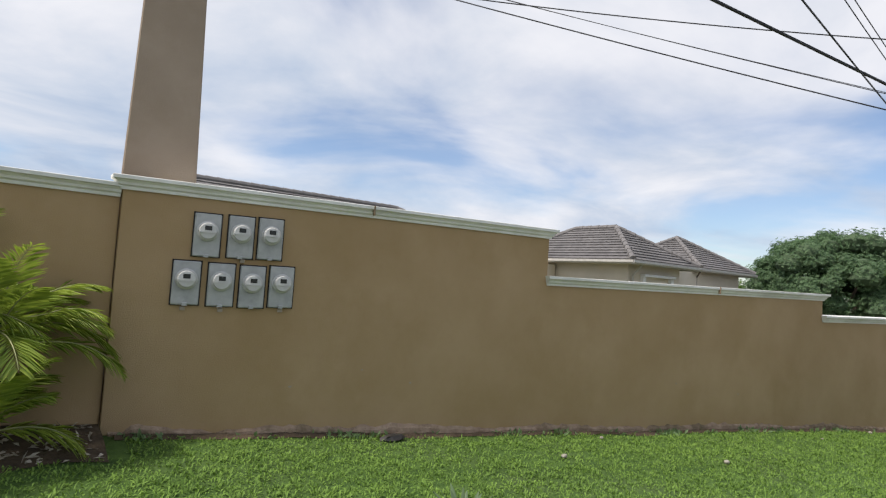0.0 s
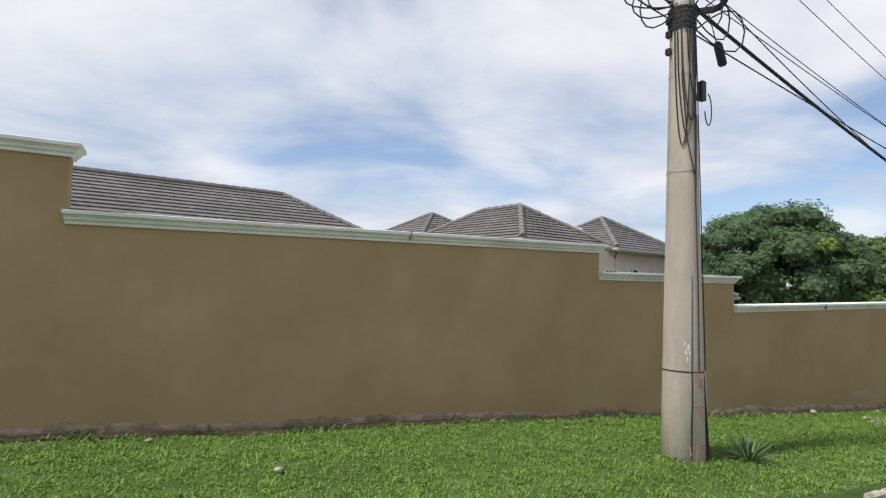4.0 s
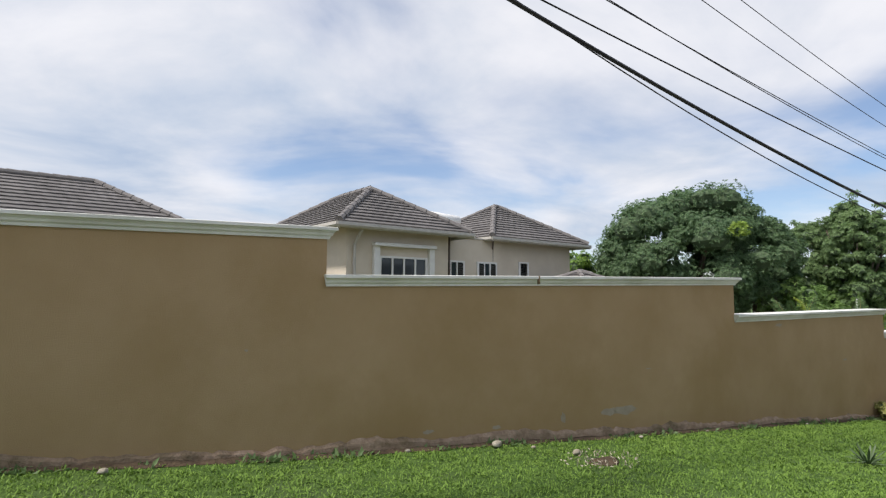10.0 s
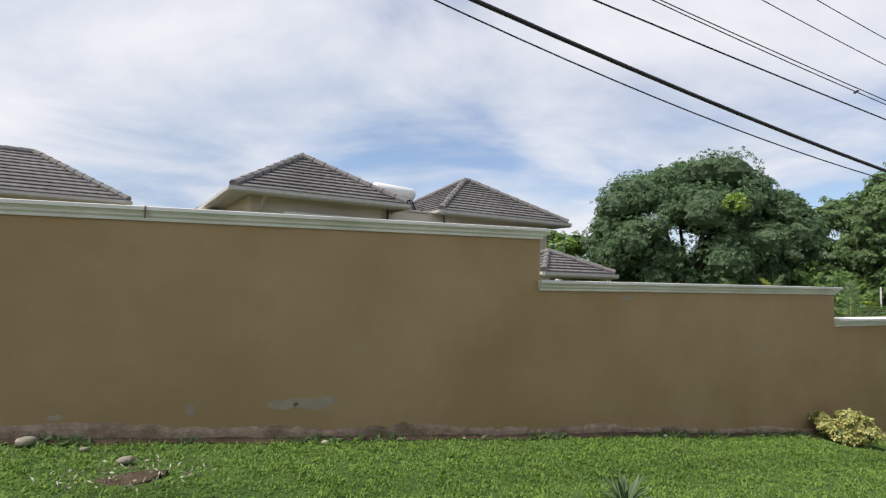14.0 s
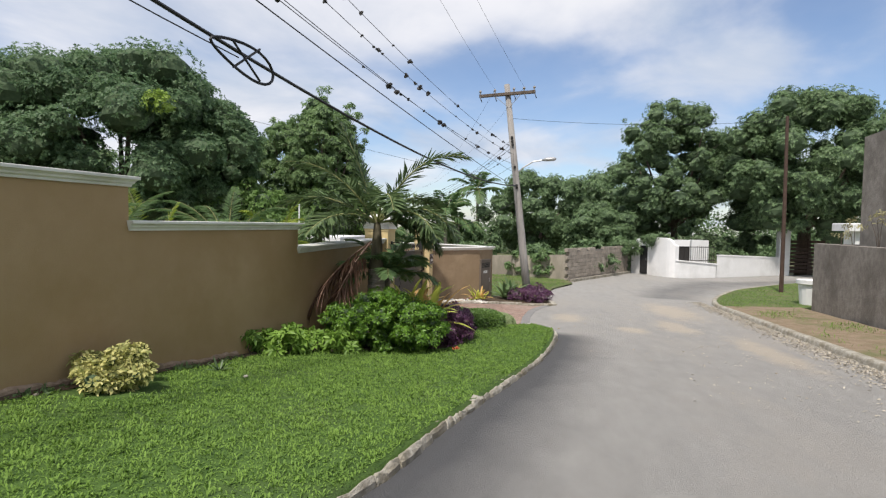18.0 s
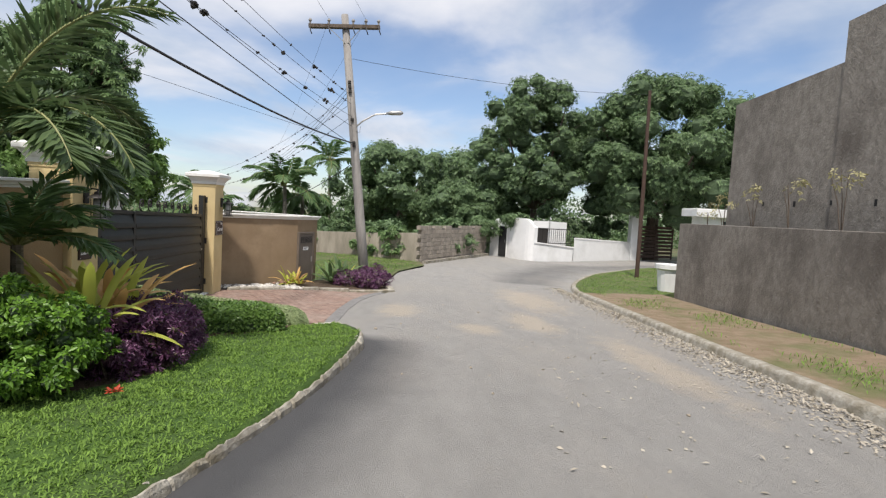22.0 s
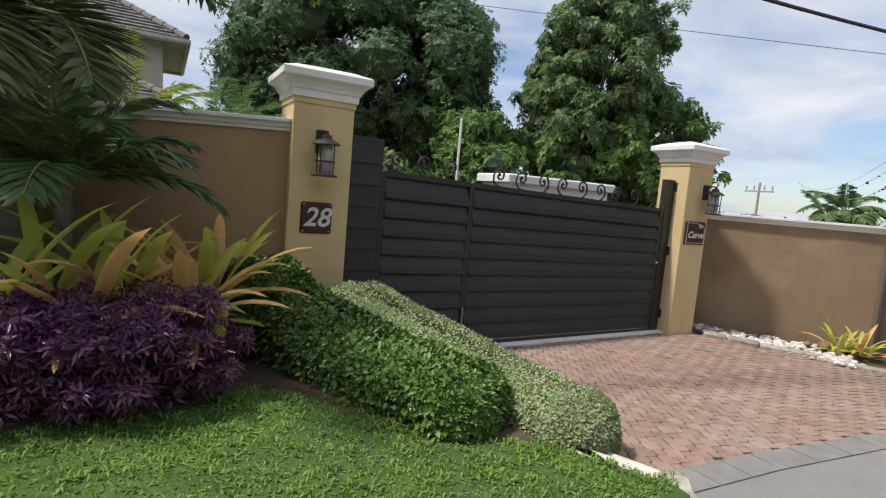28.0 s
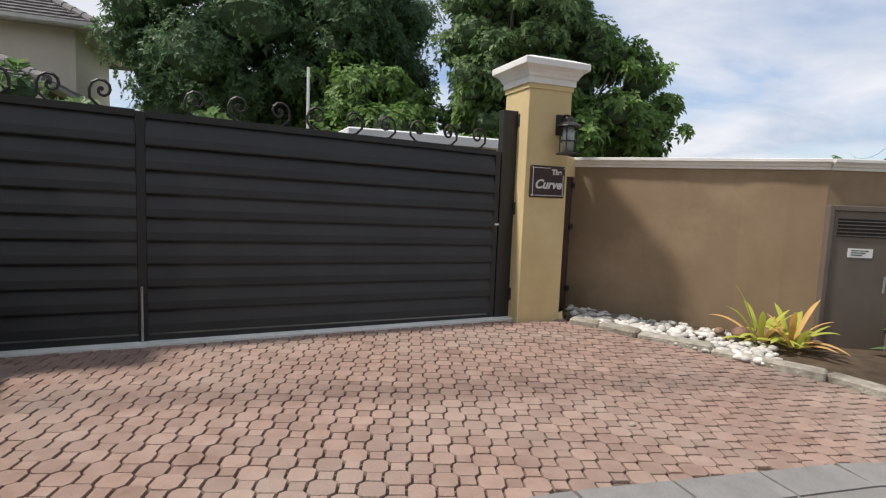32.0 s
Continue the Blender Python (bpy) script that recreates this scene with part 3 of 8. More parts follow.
def lawn_z(x, y):
    a, b = kerb_y(x), wall_y(x)
    s = min(1.0, max(0.0, (y - a) / max(b - a, 0.1)))
    rise = min(1.0, max(0.0, (x - 14) / 6.0)) * (1 if x < 24 else max(0.0, 1 - (x - 24) / 4))
    return road_z(x) + 0.05 + 0.04 * min(1.0, max(0.0, (x - 4) / 6.0)) + 0.07 * min(1.0, max(0.0, (x - 27.5) / 2.5)) + 0.11 * rise * s + 0.012 * math.sin(1.7 * x + 0.6 * math.sin(2.3 * y)) * math.sin(2.1 * y)


# ---- ground, road, lawn ----
def build_ground():
    xs = [-900, -300, -120, -60] + list(np.arange(-40, 56, 4.0)) + [60, 80, 110, 150, 220, 400, 900]
    ys = [-900, -300, -120, -60, -30, -16, -8, -2, 4, 10, 16, 24, 36, 60, 110, 220, 400, 900]

    def z(x, y):
        far = max(0.0, math.hypot(x - 20, y) - 70)
        return road_z(x) - 0.28 - 0.02 * min(far, 250)

    setting("ground", Geo().sheet([[(x, y, z(x, y)) for x in xs] for y in ys]), "ground", "rough grassy ground reaching to the distance", "ground")
    # road: one sheet, its left edge the kerb, the drive and the far verge, its right edge the other kerb
    left = [(x, kerb_y(x) + 0.03) for x in np.arange(-25, 30.7, 0.8)] + [(31.3, -3.46), (31.72, -2.96), (33.3, -2.92), (35.8, -3.02), (37.2, -3.32), (38.1, -3.74), (40.2, -3.35), (44.4, -3.7), (47.2, -4.8), (48.8, -4.75), (56.2, -8.95), (53.3, -10.72), (53.2, -11.25), (54.5, -13.67), (58.3, -18.9), (60.5, -24)]
    right = [(x, right_y(x)) for x in np.arange(-25, 40.0, 0.8)] + [(40.1, -9.45), (41.3, -9.7), (43.3, -10.4), (46.4, -12.1), (50.4, -15.6), (51.8, -17.4), (55, -25)]

    def resample(line, n):
        p = np.array(line)
        s = np.concatenate([[0], np.cumsum(np.hypot(*np.diff(p, axis=0).T))])
        u = np.linspace(0, s[-1], n)
        return np.stack([np.interp(u, s, p[:, 0]), np.interp(u, s, p[:, 1])], 1)

    a1, b1 = resample(left[:70], 90), resample(right[:70], 90)
    a2, b2 = resample(left[69:], 60), resample(right[69:], 60)
    grid, edge = [], []
    ACROSS = (0, 0.03, 0.07, 0.12, 0.18, 0.25, 0.4, 0.55, 0.7, 0.85, 1)
    for a, b in ((a1, b1), (a2[1:], b2[1:])):
        for p, q in zip(a, b):
            row = []
            for s in ACROSS:
                x, y = p * (1 - s) + q * s
                row.append((x, y, road_z(x) + 0.03 * math.sin(math.pi * s)))
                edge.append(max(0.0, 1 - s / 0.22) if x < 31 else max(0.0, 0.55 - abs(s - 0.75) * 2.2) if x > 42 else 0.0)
            grid.append(row)
    road = setting("road", Geo().sheet(grid), "asphalt", "pale worn asphalt road, dusty along its middle", "road", True)
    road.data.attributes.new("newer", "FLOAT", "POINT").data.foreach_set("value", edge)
    # lawn
    rows = []
    for x in list(np.arange(-14, 30.61, 0.4)) + [30.9, 31.2, 31.5]:
        a, b = kerb_y(x) + 0.01, (wall_y(x) if x > 0.57 else 4.9)
        if x > 30.6:
            a = float(np.interp(x, [30.6, 30.85, 31.15, 31.42, 31.62], [-3.58, -3.56, -3.48, -3.33, -3.15]))
        if x > 29.4:
            b = wall_y(x) if x < 30.0 else -0.4 - (x - 30.0) * 1.75
        rows.append([(x, a - 0.01, road_z(x) - 0.12)] + [(x, a + (b - a) * s, lawn_z(x, a + (b - a) * s)) for s in np.linspace(0, 1, 11)])
    return setting("lawn", Geo().sheet(rows), "lawn", "short green lawn sloping along the wall", "ground", True)


lawn = build_ground()


def build_kerbs():
    root = thing("kerb", (0, 0, 0), "low whitewashed limestone kerb along the lawn", "kerb", "", "structure")
    line = [(x, kerb_y(x)) for x in np.arange(10.0, 30.7, 0.1)] + [(30.85, -3.58), (31.15, -3.50), (31.42, -3.36), (31.62, -3.18), (31.70, -3.02)]
    p = np.array(line)
    s = np.concatenate([[0], np.cumsum(np.hypot(*np.diff(p, axis=0).T))])
    u = 0.0
    while u < s[-1] - 0.05:
        ln = rnd.uniform(0.18, 0.5) if u < s[-1] - 1.9 else 0.32
        a = np.array([np.interp(u, s, p[:, k]) for k in (0, 1)])
        b = np.array([np.interp(min(u + ln, s[-1]), s, p[:, k]) for k in (0, 1)])
        d = b - a
        ang = math.degrees(math.atan2(d[1], d[0]))
        h, w = rnd.uniform(0.065, 0.092), rnd.uniform(0.075, 0.115)
        corner = min(1.0, max(0.0, (a[0] - 27.5) / 2.5))
        h, w = h + 0.068 * corner, w + 0.03 * corner
        cx, cy = (a + b) / 2
        L = np.linalg.norm(d)
        slope = math.degrees(math.atan2(road_z(b[0]) - road_z(a[0]), L))
        m = pose(cx, cy + 0.02, road_z(cx) - 0.06, 0, -slope, ang + rnd.uniform(-2, 2))
        rings = []
        for fx, sc in ((-0.5, 0.86), (-0.42, 1.0), (-0.15, 0.96), (0.15, 1.04), (0.42, 0.98), (0.5, 0.84)):
            rings.append([m @ Vector((fx * L * 1.06, sy * w * 0.5 * (1 + rnd.uniform(-0.2, 0.2)) * (sc if sz else 1), 0 if not sz else (h + 0.06) * sc * sz * (1 + rnd.uniform(-0.08, 0.07)))) for sy, sz in ((-1.15, 0), (1.1, 0), (1, 0.9), (0.55, 1.0), (-0.55, 0.97), (-0.95, 0.75))])
        part("kerb_stone", Geo().rings(rings), "kerb", root)
        u += ln
    # the other side: cast kerb, verge and its dirt
    rows, verge = [], []
    rl = [(x, right_y(x)) for x in np.arange(4, 40.0, 0.6)] + [(40.1, -9.47), (41.3, -9.72), (42.3, -10.02), (43.3, -10.42), (44.9, -11.2), (46.4, -12.1), (48.4, -13.7), (50.4, -15.6), (51.8, -17.4)]
    prof = ((0.03, -0.1), (0.0, 0.06), (-0.025, 0.115), (-0.15, 0.125), (-0.17, 0.02))
    for i, (x, y) in enumerate(rl):
        a, b = rl[max(i - 1, 0)], rl[min(i + 1, len(rl) - 1)]
        d = Vector((b[0] - a[0], b[1] - a[1])).normalized()
        nx, ny = -d.y, d.x
        j = 0.012 * noise.noise((x * 3, y, 5))
        rows.append([(x + nx * o, y + ny * o, road_z(x) + z + j) for o, z in prof])
    setting("kerb_right", Geo().sheet(rows), "kerb", "cast concrete kerb with crumbled leaf litter", "kerb", True)
    for x in np.arange(2, 40.3, 0.8):
        a, b = right_y(x) - 0.12, -11.0 - (x - 28) * 0.085 - 0.1
        b = min(b, a - 0.3)
        verge.append([(x, a + (b - a) * s, road_z(x) + 0.11 + 0.05 * s + 0.03 * noise.noise((x, s * 3, 3))) for s in np.linspace(0, 1, 6)])
    setting("verge", Geo().sheet(verge), "dirt", "dry dirt verge with patches of grass", "ground", True)
    tip = [(40.25, -9.6), (41.3, -9.85), (43.3, -10.55), (46.3, -12.2), (50.2, -15.7), (51.6, -17.5), (47, -17.5), (42, -14), (40.25, -12.3)]
    setting("verge_tip", Geo().prism(tip[::-1], -3.2, -2.86), "verge_green", "rounded grassy corner of the verge", "ground")


build_kerbs()


# ---- boundary wall with its stepped coping ----
COPING = ((0.0, -0.108), (0.020, -0.108), (0.025, -0.085), (0.042, -0.072), (0.048, -0.054), (0.066, -0.036), (0.082, -0.031), (0.082, -0.004), (0.076, 0.0))


def frames_along(line):
    res = []
    for i, p in enumerate(line):
        p = Vector((p[0], p[1]))
        a = (p - Vector(line[i - 1][:2])).normalized() if i else None
        b = (Vector(line[i + 1][:2]) - p).normalized() if i < len(line) - 1 else None
        a, b = a or b, b or a
        t = (a + b).normalized()
        nrm = Vector((t.y, -t.x))
        res.append((p, t, nrm / max(0.35, nrm.dot(Vector((a.y, -a.x))))))
    return res


def wall_segment(name, line, top, thick, mat, cap_mat, label, coping=COPING, drop=0.5, ends=(True, True), mid=()):
    """A wall along a plan line (its front on the right of the line), with a moulded coping as its part."""
    fr = frames_along(line)
    za, zb = top if isinstance(top, tuple) else (top, top)
    x0, x1 = line[0][0], line[-1][0]

    def level(x):
        return za + (zb - za) * (x - x0) / (x1 - x0)

    rings = []
    for i, (p, t, nr) in enumerate(fr):
        z0, top = road_z(p.x) - drop, level(p.x)
        q = p - nr * thick
        rings.append([(p.x, p.y, z0), (p.x, p.y, top - 0.06), (q.x, q.y, top - 0.06), (q.x, q.y, z0)])
    ob = setting(name, Geo().rings(rings), mat, label, "wall")
    prof = [(o, z) for o, z in coping] + [(-thick - o, z) for o, z in reversed(coping)]
    out = [o for o, z in coping] + [o for o, z in reversed(coping)]
    rings = []
    for i, (p, t, nr) in enumerate(fr):
        top = level(p.x)
        if i == 0 and ends[0]:
            rings.append([(*(p - t * o * 0.3 + nr * (o if k < len(coping) else -thick - o)), top + z) for k, ((_, z), o) in enumerate(zip(prof, out))])
        if i in (0, len(fr) - 1) and ends[0 if i == 0 else 1]:
            if i == len(fr) - 1:
                rings.append([(*(p + nr * o), top + z) for o, z in prof])
                rings.append([(*(p + t * o + nr * (o if k < len(coping) else -thick - o)), top + z) for k, ((_, z), o) in enumerate(zip(prof, out))])
            else:
                rings.append([(*(p + nr * o), top + z) for o, z in prof])
        else:
            rings.append([(*(p + nr * o), top + z) for o, z in prof])
    part("coping", Geo().rings(rings), cap_mat, ob, "white moulded coping")
    for x in mid:
        # small open joint in the coping
        y, top = wall_y(x) - 0.09, level(x)
        part("coping_joint", Geo().box(x - 0.006, y - 0.002, top - 0.09, x + 0.006, y + 0.03, top + 0.002), "footing", ob)
    return ob


STEPS = ((0.57, 4.70, 2.09, 2.08), (4.70, 10.28, 1.55, 1.583), (10.28, 12.86, 1.238, 1.247), (12.86, 18.80, 0.814, 0.885), (18.80, 23.92, 0.351, 0.369), (23.92, 27.12, -0.089, -0.084), (27.12, 30.09, -0.47, -0.38))


def build_wall():
    for i, (a, b, ta, tb) in enumerate(STEPS):
        xs = list(np.arange(a, b - 0.15, 0.35)) + [b]
        line = [(x, wall_y(x)) for x in xs]
        if i == 0:
            line = [(0.57, 4.92)] + line
        mids = {0: (2.57,), 1: (7.6,), 2: (), 3: (15.2,)}.get(i, ())
        wall_segment("wall_%d" % (i + 1), line, (ta, tb), 0.2, "wall", "white", "tan stucco garden wall stepping down the slope", ends=(i > 0, i < 6), mid=mids)
    wall_segment("wall_8", [(x, 4.9) for x in np.arange(-16, 0.57, 1.5)] + [(0.56, 4.9)], 2.03, 0.2, "wall", "white", "tan stucco wall set back behind a palm", ends=(True, False))
    # uneven bare footing along the foot
    g = Geo()
    for x0 in np.arange(0.62, 25.6, 1.25):
        x1 = min(x0 + 1.25, 25.8)
        rings = []
        for x in np.linspace(x0, x1, 26):
            y, z = wall_y(x), lawn_z(x, wall_y(x))
            h = 0.078 + 0.062 * (noise.noise((x * 1.1, 0, 0)) + 0.6 * noise.noise((x * 7, 1, 0)) + 0.4 * noise.noise((x * 23, 1, 0))) + (0.03 if 13 < x < 18 else 0)
            o = 0.020 + 0.014 * noise.noise((x * 4, 3, 0)) + 0.010 * noise.noise((x * 19, 3, 0))
            if x < 0.75:
                h, o = 0.03, 0.008
            h = max(h, 0.012)
            rings.append([(x, y + 0.05, z - 0.1), (x, y - o - 0.035, z - 0.1), (x, y - o - 0.015, z + h * 0.7), (x, y - 0.006, z + h), (x, y + 0.05, z + h)])
        g.rings(rings)
    setting("footing", g, "footing", "crumbling bare footing at the foot of the wall", "wall")
    # damp soil along the foot, its edge ragged
    rows = []
    for x in np.arange(0.65, 26.0, 0.12):
        w = 0.13 + 0.07 * noise.noise((x * 1.7, 9, 0)) + 0.04 * noise.noise((x * 8, 9, 0))
        rows.append([(x, wall_y(x) - w * t, lawn_z(x, wall_y(x) - w * t) + 0.006 + 0.022 * math.sin(math.pi * t) * (1 + noise.noise((x * 9, t * 4, 2)))) for t in (1.0, 0.66, 0.33, 0.0)])
    setting("wall_soil", Geo().sheet(rows), "soil", "narrow strip of damp brown soil along the wall", "ground", True)
    # mortar patches and chips on the render
    for x, h, w, t in ((16.30, 0.29, 0.24, 0.09), (16.56, 0.30, 0.36, 0.11), (15.6, 0.24, 0.07, 0.12), (14.7, 0.16, 0.10, 0.04), (13.9, 0.15, 0.12, 0.04), (22.2, 1.05, 0.12, 0.03), (1.95, 0.42, 0.03, 0.02), (3.1, 0.5, 0.02, 0.02), (2.6, 0.6, 0.02, 0.015), (6.9, 0.62, 0.03, 0.02), (20.0, 1.50, 0.20, 0.05), (12.2, 0.9, 0.03, 0.02), (8.2, 0.5, 0.03, 0.02), (17.0, 0.8, 0.1, 0.012)):
        ring = []
        z0 = lawn_z(x, wall_y(x)) + h
        for k in range(14):
            a = 2 * math.pi * k / 14
            r = 1 + 0.45 * noise.noise((x + math.cos(a) * 2, h + math.sin(a) * 2, 1))
            px = x + math.cos(a) * r * w * 0.5
            ring.append((px, 0, z0 + math.sin(a) * r * t * 0.5))
        setting("render_patch", Geo().rings([[(px, wall_y(px) + 0.004, z) for px, _, z in ring], [(px, wall_y(px) - 0.003, z) for px, _, z in ring]]), "mortar", "grey mortar patch on the stucco", "wall")


build_wall()


def build_tower():
    root = thing("tapered_column", (0.90, 5.38, 2.0), "tall tapered tan stucco column rising behind the wall", "column")
    m = pose(0, 0, 0, 0, 0, -8)
    rings = []
    for z, w in ((-1.9, 0.335), (0.1, 0.285), (1.7, 0.245), (3.4, 0.20), (3.55, 0.19)):
        c = 0.012
        rings.append([m @ Vector((x, y, z)) for x, y in ((-w + c, -w), (w - c, -w), (w, -w + c), (w, w - c), (w - c, w), (-w + c, w), (-w, w - c), (-w, -w + c))])
    part("shaft", Geo().rings(rings), "column", root)
    part("cap", Geo().bevel_box(-0.25, -0.25, 3.52, 0.25, 0.25, 3.62, 0.02, m), "white", root)


build_tower()


def build_meters():
    a, b = Vector((0.57, wall_y(0.57), 0)), Vector((4.0, wall_y(4.0), 0))
    ang = math.degrees(math.atan2(b.y - a.y, b.x - a.x))

    def unit_meter():
        root = thing("electric_meter", (0, 0, 0), "grey steel electric meter recessed in the tan wall", "meter", "meters on the wall")
        g = Geo()
        for x0, z0, x1, z1 in ((-0.112, -0.186, -0.102, 0.186), (0.102, -0.186, 0.112, 0.186), (-0.102, 0.177, 0.102, 0.186), (-0.102, -0.186, 0.102, -0.181)):
            g.box(x0, -0.006, z0, x1, 0.02, z1)
        part("recess", g, "dark", root, "dark open gap round the box")
        part("cover", Geo().bevel_box(-0.102, -0.18, 0.0, 0.102, 0.176, 0.03, 0.008, pose(0, 0, 0, 90)), "meter", root)
        ring = lambda r, y, cz=0.03, n=24: [(r * math.cos(t), -y, cz + r * math.sin(t)) for t in [2 * math.pi * k / n for k in range(n)]]
        part("collar", Geo().rings([ring(0.084, 0.028), ring(0.084, 0.043), ring(0.076, 0.05)]), "dial", root, "", False)
        part("dial", Geo().rings([ring(0.070, 0.048), ring(0.070, 0.085), ring(0.062, 0.098), ring(0.03, 0.101)]), "dial", root, "rounded pale plastic meter dial")
        part("display", Geo().box(-0.027, -0.104, 0.035, 0.027, -0.099, 0.072), "screen", root, "dark display window")
        part("ledge", Geo().box(-0.066, -0.108, 0.015, 0.066, -0.097, 0.026), "dial", root)
        part("latch", Geo().bevel_box(-0.02, -0.05, -0.185, 0.02, -0.025, -0.16, 0.004), "meter", root)
        return root

    first = unit_meter()
    spots = [(1.185, 1.68), (1.445, 1.685), (1.685, 1.69), (1.06, 1.28), (1.32, 1.275), (1.565, 1.27), (1.805, 1.28)]
    for i, (x, z) in enumerate(spots):
        m = pose(x, wall_y(x) - 0.004, z, 0, 0, ang)
        if i == 0:
            first.matrix_basis = m
        else:
            copy_thing(first, m)
    for x, z in ((1.05, 1.055), (1.33, 1.05), (1.81, 1.06), (1.47, 1.47)):
        o = setting("cable_stub", Geo().bevel_box(-0.02, -0.02, 0, 0.02, 0.005, 0.03, 0.004, pose(x, wall_y(x), z, 0, 0, ang)), "mortar", "small mortar-grey conduit stub on the wall", "trim")


build_meters()


# ---- gate pillars, gate and drive ----
CAP = ((0.0, 0.0), (0.03, 0.0), (0.03, 0.06), (0.045, 0.075), (0.055, 0.10), (0.085, 0.14), (0.125, 0.165), (0.135, 0.175), (0.135, 0.235), (0.125, 0.245), (0.0, 0.29), (-0.2, 0.335))


def square_ring(cx, cy, hx, hy, z, c=0.006):
    return [(cx - hx + c, cy - hy, z), (cx + hx - c, cy - hy, z), (cx + hx, cy - hy + c, z), (cx + hx, cy + hy - c, z), (cx + hx - c, cy + hy, z), (cx - hx + c, cy + hy, z), (cx - hx, cy + hy - c, z), (cx - hx, cy - hy + c, z)]


def gate_pillar(x, y, hx, hy, z0, z1, k, label):
    root = thing("gate_pillar", (x, y, z0), label, "pillar", "gate pillars", "structure")
    part("shaft", Geo().rings([square_ring(0, 0, hx, hy, -0.4), square_ring(0, 0, hx, hy, z1 - z0 - 0.002)]), "cream", root)
    part("necking", Geo().rings([square_ring(0, 0, hx + 0.012, hy + 0.012, z1 - z0 - 0.05), square_ring(0, 0, hx + 0.012, hy + 0.012, z1 - z0)]), "cream", root)
    part("cap", Geo().rings([square_ring(0, 0, hx + o * k, hy + o * k, z1 - z0 + z * k) for o, z in CAP]), "white2", root, "white moulded pyramid cap")
    return root


P1 = (30.36, 0.23, 0.275, 0.26)
P2 = (35.85, 0.50, 0.255, 0.25)
gate_pillar(*P1, -2.55, -0.18, 0.93, "cream stucco gate pillar with a white moulded cap")
gate_pillar(*P2, -2.70, -0.18, 0.93, "cream stucco gate pillar with a white moulded cap")


def lantern(x, y, z, rz=0):
    root = thing("wall_lantern", (x, y, z), "black iron wall lantern with a clear glass chimney", "lantern", "gate lanterns", "", rz)
    part("back_plate", Geo().bevel_box(-0.055, -0.16, 0, 0.055, 0.05, 0.022, 0.006, pose(0, 0, 0.20, 90)), "iron", root)
    part("arm", Geo().tube([(0, -0.02, 0.20), (0, -0.08, 0.235), (0, -0.15, 0.225), (0, -0.16, 0.19)], 0.011, 6), "iron", root)
    ring = lambda r, h, n=14: [(r * math.cos(t), -0.16 + r * math.sin(t), h) for t in [2 * math.pi * k / n for k in range(n)]]
    part("roof", Geo().rings([ring(0.125, 0.115), ring(0.12, 0.125), ring(0.085, 0.15), ring(0.05, 0.165), ring(0.045, 0.195), ring(0.02, 0.205), ring(0.012, 0.23)]), "iron", root)
    part("glass", Geo().rings([ring(0.058, -0.13), ring(0.062, 0.0), ring(0.058, 0.112)]), "lamp_glass", root, "seeded glass chimney", True)
    for k in range(4):
        a = math.pi / 4 + k * math.pi / 2
        part("bar", Geo().tube([(0.085 * math.cos(a), -0.16 + 0.085 * math.sin(a), 0.12), (0.08 * math.cos(a), -0.16 + 0.08 * math.sin(a), -0.15)], 0.006, 5), "iron", root)
    part("hoop", Geo().rings([ring(0.088, -0.04), ring(0.088, -0.025), ring(0.08, -0.025), ring(0.08, -0.04)], closed=True), "iron", root)
    part("base", Geo().rings([ring(0.115, -0.165), ring(0.115, -0.15), ring(0.06, -0.135)]), "iron", root)
    return root


lantern(30.35, P1[1] - P1[3], -0.70)
lantern(35.98, P2[1] - P2[3], -0.72)


def plaque(x, y, z, w, h, words, label):
    root = thing("plaque", (x, y, z), label, "sign")
    part("board", Geo().bevel_box(-w / 2, -h / 2, 0, w / 2, h / 2, 0.02, 0.012, pose(0, 0, 0, 90)), "plaque", root)
    for sx in (-1, 1):
        for sz in (-1, 1):
            part("screw", Geo().ball((sx * (w / 2 - 0.022), -0.021, sz * (h / 2 - 0.022)), 0.006, 0.004, 0.006, 8, 4), "letter", root)
    for text, size, dx, dz, shear in words:
        cu = bpy.data.curves.new("lettering", "FONT")
        cu.body, cu.size, cu.extrude, cu.align_x, cu.align_y, cu.shear, cu.offset = text, size, 0.003, "CENTER", "CENTER", shear, 0.0035
        cu.materials.append(MAT["letter"])
        ob = new("lettering", cu)
        ob.parent = root
        ob.matrix_basis = pose(dx, -0.023, dz, 90)
    return root


plaque(30.34, P1[1] - P1[3] - 0.001, -1.24, 0.285, 0.285, [("28", 0.24, 0, 0.0, 0.25)], "dark brown square house number plaque reading 28")
sign = plaque(35.86, P2[1] - P2[3] - 0.001, -1.165, 0.42, 0.33, [("The", 0.075, 0.10, 0.10, 0), ("Curve", 0.128, 0.0, -0.03, 0.3)], "dark brown name plaque reading The Curve")
g = Geo()
for x0, z0, x1, z1 in ((-0.185, -0.145, 0.185, -0.139), (-0.185, -0.139, -0.179, 0.145), (-0.179, 0.139, 0.02, 0.145), (0.179, -0.139, 0.185, 0.07)):
    g.box(x0, -0.024, z0, x1, -0.019, z1)
part("border_line", g, "letter", sign)


def gate_y(x):
    return 0.20 + (x - 30.66) * 0.062


